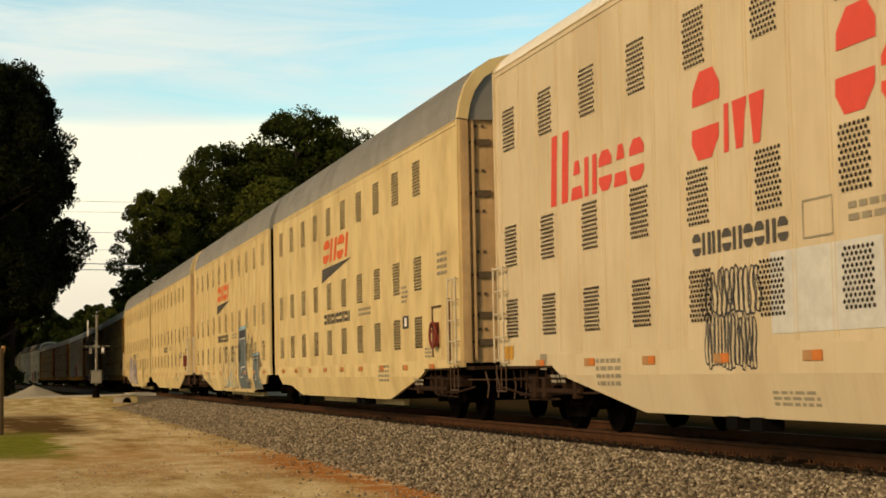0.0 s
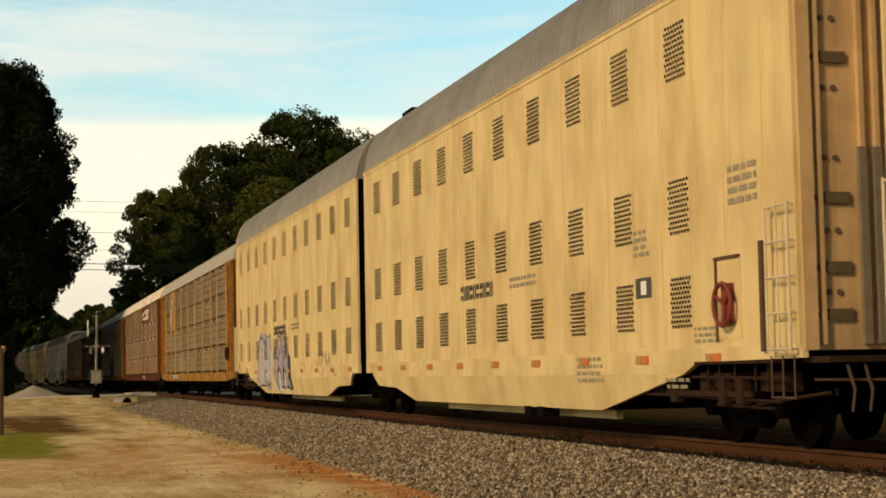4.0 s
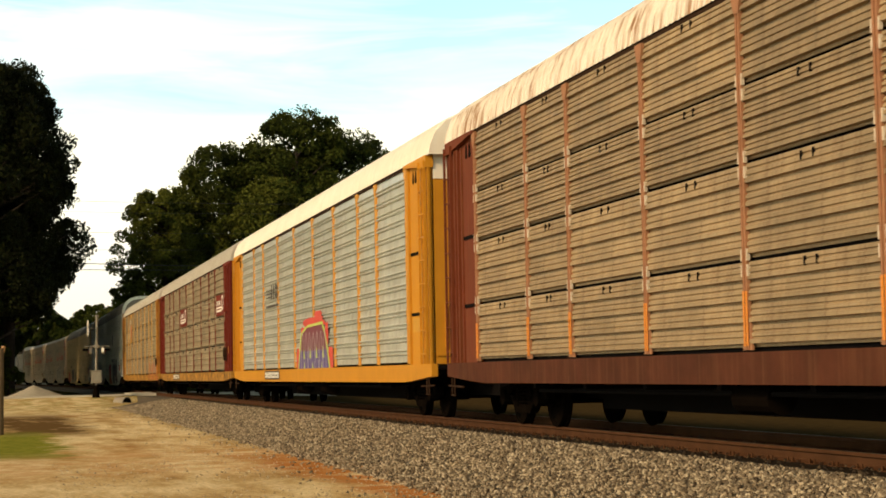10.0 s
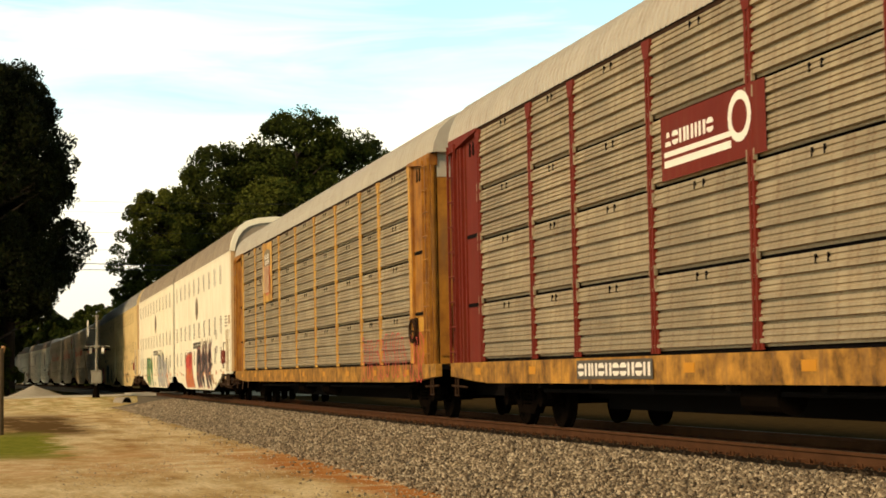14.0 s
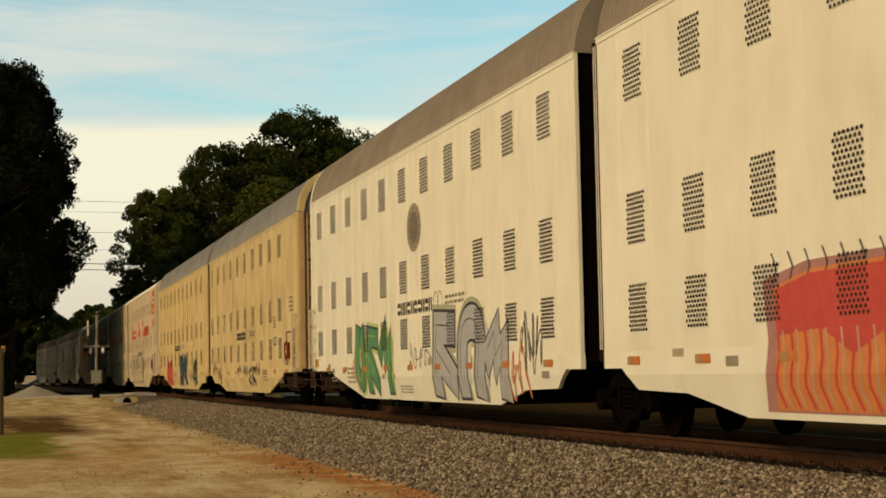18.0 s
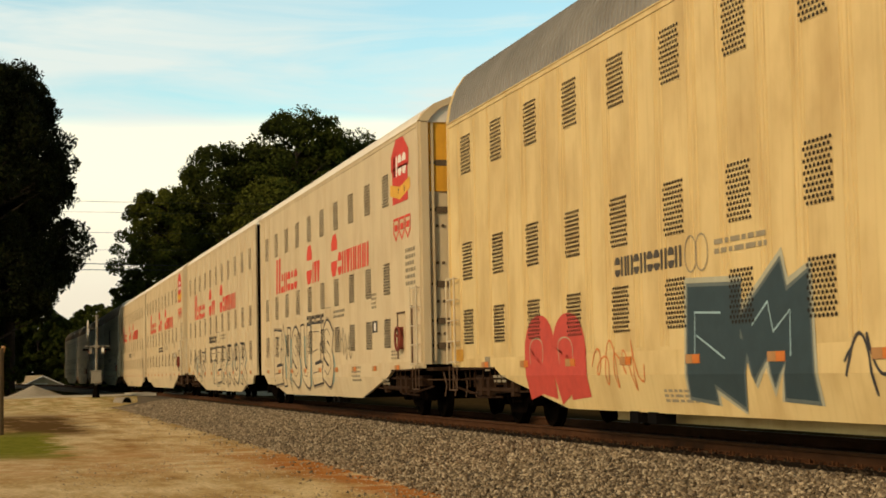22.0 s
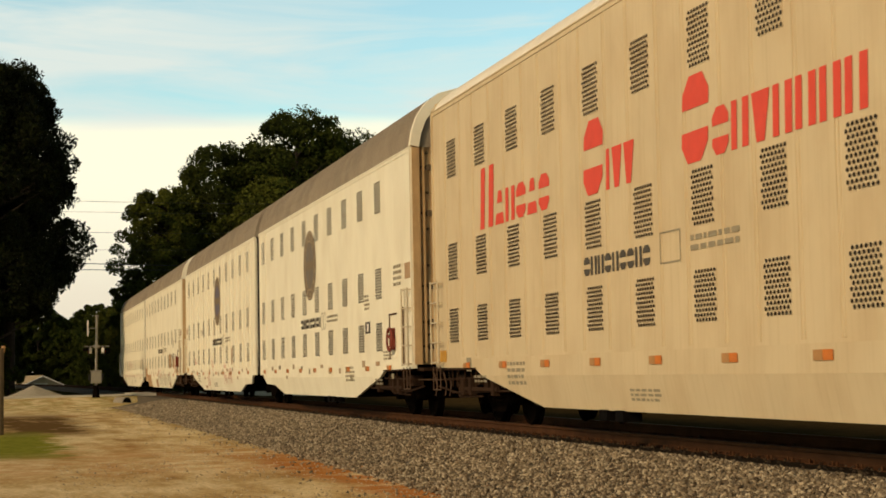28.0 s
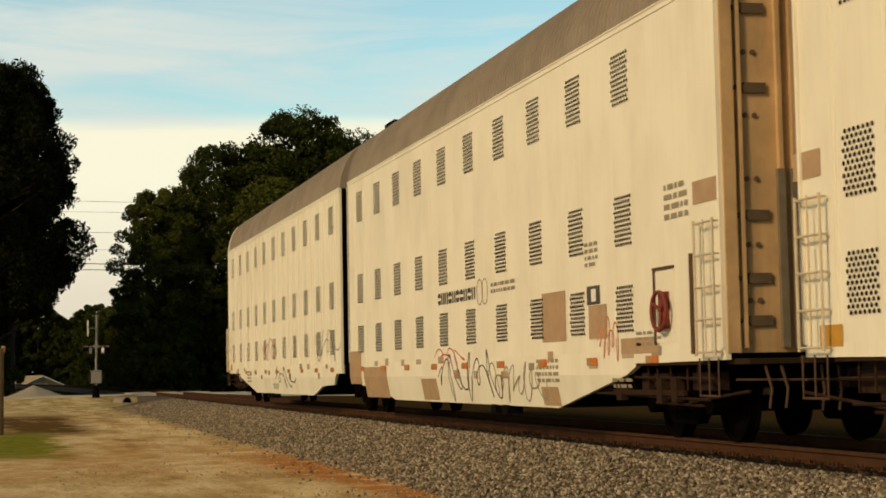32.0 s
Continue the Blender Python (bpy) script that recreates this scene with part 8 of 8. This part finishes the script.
def build_pipe():
    mb = MB()
    n = 20
    for r, x in ((0.27, 0.0), (0.27, 0.9), (0.23, 0.9), (0.23, 0.0)):
        mb.v += [(r * math.cos(2 * math.pi * i / n), x, r * math.sin(2 * math.pi * i / n)) for i in range(n)]
    # the bore is coloured black for the shade inside
    for k in range(4):
        for i in range(n):
            j = (i + 1) % n
            mb.f.append((k * n + i, k * n + j, ((k + 1) % 4) * n + j, ((k + 1) % 4) * n + i))
            mb.m.append(1 if k == 2 else 0)
    ob = tagged(new("culvert_pipe", mb.mesh("culvert_pipe", [CONC, BLACK])), "short concrete culvert pipe under the crossing road", "pipe")
    ob.matrix_basis = Matrix.Translation((5.85, 88.0, -0.40)) @ Matrix.Rotation(0.5, 4, "Z")


build_pipe()


def build_pile():
    rng = random.Random(8)
    mb = MB()
    rings, n = 9, 26
    for r in range(rings + 1):
        k = r / rings
        for i in range(n):
            a = 2 * math.pi * i / n
            q = 1 + 0.14 * math.sin(3 * a + 1) + rng.uniform(-0.04, 0.04)
            mb.v.append((3.6 * k * q * math.cos(a), 2.6 * k * q * math.sin(a), 1.35 * (1 - k) ** 1.15 + rng.uniform(-0.03, 0.03) - 0.15))
    for r in range(rings):
        for i in range(n):
            j = (i + 1) % n
            mb.f.append((r * n + i, r * n + j, (r + 1) * n + j, (r + 1) * n + i))
            mb.m.append(0)
    ob = tagged(new("gravel_pile", mb.mesh("gravel_pile", mat("grey_gravel", (0.40, 0.37, 0.30), 0.95, var=0.45, scale=9, bump=0.8, bscale=16, spec=0.1), True)), "grey gravel pile beside the road", "gravel pile")
    ob.matrix_basis = Matrix.Translation((1.5, 107, -0.30)) @ Matrix.Scale(0.66, 4)


build_pile()


def build_house():
    WALLM = mat("tan_siding", (0.30, 0.25, 0.16), 0.8, var=0.15, scale=1)
    SHING = mat("brown_shingle", (0.42, 0.35, 0.23), 0.9, var=0.25, scale=2)
    root = tagged(new("house"), "low tan house with a shallow gabled roof", "house")
    root.matrix_basis = Matrix.Translation((6.6, 350, -2.0)) @ Matrix.Rotation(radians(14), 4, "Z")
    mb = MB()
    mb.prism_y([(-4.0, 0), (4.0, 0), (4.0, 1.6), (0.0, 3.35), (-4.0, 1.6)], 0, 11)
    part("wall", mb.mesh("wall", WALLM), root)
    for s in (-1, 1):
        mb = MB()
        mb.prism_y([(0, 3.42), (s * 4.7, 1.36), (s * 4.7, 1.52), (0, 3.62)], -0.6, 11.6)
        part("roof", mb.mesh("roof", SHING), root)
    mb = MB()
    mb.box(-1.6, 1.1, -0.06, 0.0, 0.1, 2.1)
    part("garage_door", mb.mesh("garage_door", mat("pale_door", (0.5, 0.47, 0.36), 0.7)), root, "pale wide garage door")
    for s in (-1, 1):
        mb = MB()
        mb.prism_y([(0, 3.36), (s * 4.7, 1.30), (s * 4.7, 1.50), (0, 3.58)], -0.68, -0.6)
        part("fascia", mb.mesh("fascia", BAR_WH), root)


build_house()
CABLE = mat("black_cable", (0.03, 0.03, 0.03), 0.6, var=0.1, bump=0)
for zl, zr, rr in ((13.36, 13.30, 0.014), (12.6, 12.55, 0.012), (11.15, 11.1, 0.012), (9.9, 9.88, 0.012), (8.95, 8.85, 0.028), (8.50, 8.46, 0.024)):
    mb = MB()
    pts = [(-45 + 7.0 * i, 122 + 0.05 * i, zl + (zr - zl) * (-45 + 7.0 * i - 4.4) / 3.6 + 0.0007 * (-45 + 7.0 * i - 6) ** 2) for i in range(17)]
    for a, b2 in zip(pts, pts[1:]):
        mb.rod(a, b2, rr, 5)
    tagged(new("power_line", mb.mesh("power_line", CABLE)), "thin black overhead power line across the railway", "cable", "power lines")

# ---- trees ----


def leaf_material(name, a, b2):
    m = bpy.data.materials.new(name)
    m.use_nodes = True
    nt = m.node_tree
    N, L = nt.nodes, nt.links
    b = N["Principled BSDF"]
    b.inputs["Roughness"].default_value = 0.6
    b.inputs["Specular IOR Level"].default_value = 0.05
    ge = N.new("ShaderNodeNewGeometry")
    tc = N.new("ShaderNodeTexCoord")
    nz = N.new("ShaderNodeTexNoise")
    nz.inputs["Scale"].default_value = 0.45
    nz.inputs["Detail"].default_value = 3
    L.new(tc.outputs["Object"], nz.inputs["Vector"])
    ad = N.new("ShaderNodeMath")
    ad.operation = "MULTIPLY_ADD"
    ad.inputs[1].default_value = 0.4
    L.new(ge.outputs["Random Per Island"], ad.inputs[0])
    L.new(nz.outputs["Fac"], ad.inputs[2])
    r = ramp_node(nt, [(0.35, a), (0.95, b2)])
    L.new(ad.outputs[0], r.inputs[0])
    L.new(r.outputs[0], b.inputs["Base Color"])
    return m


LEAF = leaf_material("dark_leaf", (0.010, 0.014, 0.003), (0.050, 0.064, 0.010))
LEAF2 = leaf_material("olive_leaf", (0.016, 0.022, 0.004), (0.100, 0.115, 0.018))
# near-black leaves: the shade on these trees is put into their colour
LEAF_SHADE = leaf_material("shaded_leaf", (0.003, 0.0045, 0.0015), (0.012, 0.015, 0.003))
BARK = mat("bark", (0.028, 0.020, 0.014), 0.95, var=0.4, scale=6, bump=0.8, bscale=12)


def leaf_mesh(name, centres, radii, per, size, seed, material):
    """Leaf blades in clumps round the given centres."""
    rng = np.random.default_rng(seed)
    c = np.repeat(np.array(centres), per, 0)
    r = np.repeat(np.array(radii), per)
    n = len(c)
    d = rng.normal(0, 1, (n, 3))
    d /= np.linalg.norm(d, axis=1)[:, None]
    p = c + d * (r * rng.uniform(0.35, 1.08, n) ** 0.6)[:, None] * np.array([1, 1, 0.8])
    u = rng.normal(0, 1, (n, 3))
    u /= np.linalg.norm(u, axis=1)[:, None]
    w = np.cross(u, rng.normal(0, 1, (n, 3)))
    w /= np.linalg.norm(w, axis=1)[:, None]
    s = rng.uniform(size * 0.6, size * 1.4, n)[:, None]
    v = np.stack([p - u * s, p + w * s * 0.45, p + u * s, p - w * s * 0.45], 1)
    me = bpy.data.meshes.new(name)
    me.vertices.add(n * 4)
    me.vertices.foreach_set("co", v.reshape(-1))
    me.loops.add(n * 4)
    me.loops.foreach_set("vertex_index", np.arange(n * 4))
    me.polygons.add(n)
    me.polygons.foreach_set("loop_start", np.arange(0, n * 4, 4))
    me.polygons.foreach_set("loop_total", np.full(n, 4))
    me.materials.append(material)
    me.update()
    return me


def make_tree(name, height, spread, base, seed, per=240, clumps=300, material=None, leaf=0.135, fat=0.42, label="tall dark green broadleaf tree"):
    """Trunk, limbs that reach into the crown, and clumps of leaves round the limb ends. fat: the height of the widest part."""
    rng = random.Random(seed)
    root = tagged(new(name), label, "tree", "woods")
    mb = MB()
    h = height
    pts = [(0, 0, -0.6)]
    x = y = 0.0
    for i in range(1, 7):
        x += rng.uniform(-0.25, 0.25)
        y += rng.uniform(-0.25, 0.25)
        pts.append((x, y, h * 0.92 * i / 6))
    rad = [0.40 * h / 20 * (1 - 0.14 * i) for i in range(7)]
    for i in range(6):
        mb.rod(pts[i], pts[i + 1], rad[i], 9, 0, rad[i + 1])
    centres, radii = [], []
    for k in range(clumps):
        q = (k + rng.random()) / clumps
        z = base + (h - base) * q
        wide = (q - fat) / (1.04 - fat) if q > fat else (fat - q) / (fat + 0.12)
        env = math.sqrt(max(0.01, 1 - wide ** 2))
        a = rng.uniform(0, 2 * math.pi)
        lob = 1 + 0.13 * math.sin(2 * a + seed) + 0.13 * math.sin(4 * a + q * 11 + seed) + 0.08 * math.sin(q * 31 + 3 * a)
        r = spread * env * lob * rng.uniform(0.15, 1.0) ** 0.45
        cx, cy = r * math.cos(a), r * math.sin(a)
        centres.append((cx, cy, z))
        radii.append(rng.uniform(0.50, 1.15) * height / 20 * (1.25 if r < spread * env * 0.6 else 0.85))
        if k % 6 == 0:
            zi = max(base * 0.7, z - r * 0.6)
            i = min(5, int(zi / (h * 0.92) * 6))
            mb.rod((pts[i][0], pts[i][1], zi), (cx * 0.9, cy * 0.9, z - 0.2), 0.10 * h / 20, 5, 0, 0.03)
    part("trunk", mb.mesh("trunk", BARK), root, "grey brown bark")
    part("crown", leaf_mesh("crown", centres, radii, per, leaf, seed, material or LEAF), root)
    return root


def put(ob, x, y, z, rz, s):
    ob.matrix_basis = Matrix.Translation((x, y, z)) @ Matrix.Rotation(rz, 4, "Z") @ Matrix.Diagonal((s, s, s, 1))


def clone(ob, x, y, z, rz, s):
    c = copy_thing(ob, Matrix.Translation((x, y, z)) @ Matrix.Rotation(rz, 4, "Z"))
    c.scale = (s, s, s)
    return c


oak = make_tree("broadleaf_tree", 20.0, 5.4, 2.6, 21)
elm = make_tree("broadleaf_tree", 18.0, 4.4, 1.0, 34, material=LEAF2, fat=0.5, label="olive green broadleaf tree with a dense crown")
tall = make_tree("broadleaf_tree", 22.0, 4.2, 6.0, 47, material=LEAF_SHADE, fat=0.36, label="tall narrow broadleaf tree, shade put into its leaf colour")
thick = make_tree("thicket_tree", 10.0, 4.2, 0.0, 52, clumps=200, leaf=0.16, fat=0.35, label="low dark thicket tree")
bush = make_tree("shrub", 5.0, 2.6, 0.1, 58, clumps=70, leaf=0.15, label="dense dark roadside shrub")
shaded = make_tree("broadleaf_tree", 20.0, 5.2, 5.2, 71, material=LEAF_SHADE, label="dense broadleaf tree with shade put into its leaf colour")
# beyond the track, right of the crossing
put(oak, 23.8, 141, -0.8, 0.4, 1.16)
put(elm, 12.4, 140, -0.8, 1.0, 0.92)
for kind, x, y, s, r in (
        (oak, 17.6, 143, 1.03, 2.0), (oak, 28.2, 142, 1.08, 1.0), (elm, 20.5, 136, 0.95, 3.1), (elm, 27.0, 136, 0.86, 5.0), (oak, 33.0, 146, 0.97, 4.0),
        (elm, 38.0, 140, 1.0, 0.3), (oak, 42.0, 148, 1.0, 1.4), (tall, 36.0, 152, 0.9, 2.2), (elm, 47.0, 142, 1.0, 2.6), (oak, 53.0, 146, 1.05, 0.8),
        (elm, 15.0, 147, 0.95, 1.7), (elm, 60.0, 140, 1.0, 1.0), (oak, 68.0, 148, 1.1, 5.2), (elm, 24.0, 150, 1.2, 4.1),
        (oak, 80.0, 146, 1.1, 2.2), (elm, 92.0, 144, 1.1, 3.3), (thick, 13.5, 139, 0.8, 0.4), (thick, 18.5, 137, 0.8, 1.4), (thick, 24.0, 135, 0.8, 2.4),
        (thick, 30.0, 135, 0.8, 3.0), (thick, 36.0, 135, 0.8, 4.0), (thick, 43.0, 135, 0.8, 5.0), (thick, 50.0, 135, 0.8, 0.9)):
    clone(kind, x, y, -0.8, r, s)
for x, y, s, r in ((13.8, 200, 0.56, 0.3), (16.5, 206, 0.62, 2.3), (19.5, 196, 0.66, 4.3), (13.0, 230, 0.60, 1.1), (22.5, 190, 0.70, 5.0)):
    clone(elm, x, y, -1.2, r, s)
# far woods behind the crossing
put(thick, 9.5, 385, -1.8, 0.7, 1.0)
for i, (x, y, s) in enumerate(((13.5, 378, 1.25), (17.5, 370, 1.5), (20.5, 322, 1.5), (18.5, 300, 1.15), (17.0, 360, 1.2), (22.5, 310, 1.7), (26.0, 300, 1.7),
                               (20.0, 270, 1.2), (24.0, 262, 1.35), (28.0, 280, 1.6), (18.5, 245, 0.95), (22.0, 235, 1.05), (17.5, 215, 0.8), (21.0, 205, 0.9),
                               (25.0, 220, 1.2), (29.0, 240, 1.5), (33.0, 260, 1.6), (38.0, 280, 1.7))):
    clone(thick, x, y, -1.5, i * 1.3, s)
for i in range(22):
    clone((thick, oak, thick, elm)[i % 4], -24 + i * 3.1, 396 + 9 * math.sin(i * 1.7), -1.8, i * 1.1, (1.65, 0.85, 1.85, 0.95)[i % 4])
for i in range(22):
    clone((oak, elm, tall)[i % 3], -60 + i * 8.0, 450 + 12 * math.sin(i * 2.7), -1.8, i * 2.1, 0.7 + 0.1 * math.sin(i * 3.0))
# unseen woods left of the track past the crossing, added to shade far cars
i = 0
for row, (gap, dx, sc) in enumerate(((10.5, 0.0, 1.0), (12.0, -8.0, 1.25), (14.0, -17.0, 1.45))):
    y = 128.0 + 5 * row
    while y < 150:
        x = -5.0 - max(0.0, y - 230.0) ** 1.35 / 85.0 + dx + 0.8 * math.sin(i * 2.1)
        clone((oak, elm, oak, tall)[i % 4], x, y, -0.9, i * 1.7, sc * (1.0 + 0.07 * math.sin(i * 1.3)))
        y += gap
        i += 1
# unseen row that dims the far cars; the gap leaves the house lit
for k in range(28):
    y = 154 + 8.5 * k
    if not 318 < y < 352:
        clone((oak, elm, oak, tall)[k % 4], -9.0 - max(0.0, y - 230.0) ** 1.35 / 85.0 + 1.5 * math.sin(k * 2.3), y, -0.9, k * 1.9, 1.0 + 0.08 * math.sin(k * 1.3))
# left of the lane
put(shaded, -0.8, 112, -0.5, 1.2, 1.04)
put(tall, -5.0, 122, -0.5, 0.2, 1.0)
# the last four trees are out of view, added to shade passing cars
for kind, x, y, s, r in ((shaded, -3.6, 117, 1.05, 3.9), (shaded, -9.0, 112, 1.0, 2.0), (elm, -14, 120, 1.1, 0.5), (oak, -20, 114, 1.0, 3.0),
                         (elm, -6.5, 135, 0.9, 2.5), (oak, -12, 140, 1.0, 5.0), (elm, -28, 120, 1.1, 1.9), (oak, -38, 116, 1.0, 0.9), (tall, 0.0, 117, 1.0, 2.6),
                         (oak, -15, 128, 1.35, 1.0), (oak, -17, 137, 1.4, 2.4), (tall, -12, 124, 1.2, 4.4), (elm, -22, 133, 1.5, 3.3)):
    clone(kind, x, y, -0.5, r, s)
put(bush, -2.4, 121, -0.5, 0.3, 1.3)
for x, y, s in ((-4.5, 119, 1.4), (-2.9, 150, 1.3), (-4.5, 160, 1.6), (-7, 150, 1.6), (-4.8, 180, 1.8), (-6, 200, 2.0), (-1.9, 128, 1.0), (-5, 125, 1.5), (-8, 120, 1.6), (-1.6, 116, 0.9), (-1.2, 112.5, 0.75), (-3.0, 111, 1.0), (-5.5, 109, 1.3), (-9, 108, 1.3)):
    clone(bush, x, y, -0.6, x, s)

# ---- movement ----


def motions():
    times = [i * 1.0 for i in range(33)]
    for car, a, b2 in CARS:
        walk(car, [(t, rail_pose(a, b2, t)) for t in times])
    for w, dy in WHEELS:
        rows = []
        for i in range(769):
            t = i / 24
            ang = -(run(t) - run(0)) / 0.42
            rows.append((t, Matrix.Translation((0, dy, 0.42)) @ Matrix.Rotation(-ang, 4, "X")))
        walk(w, rows)


motions()
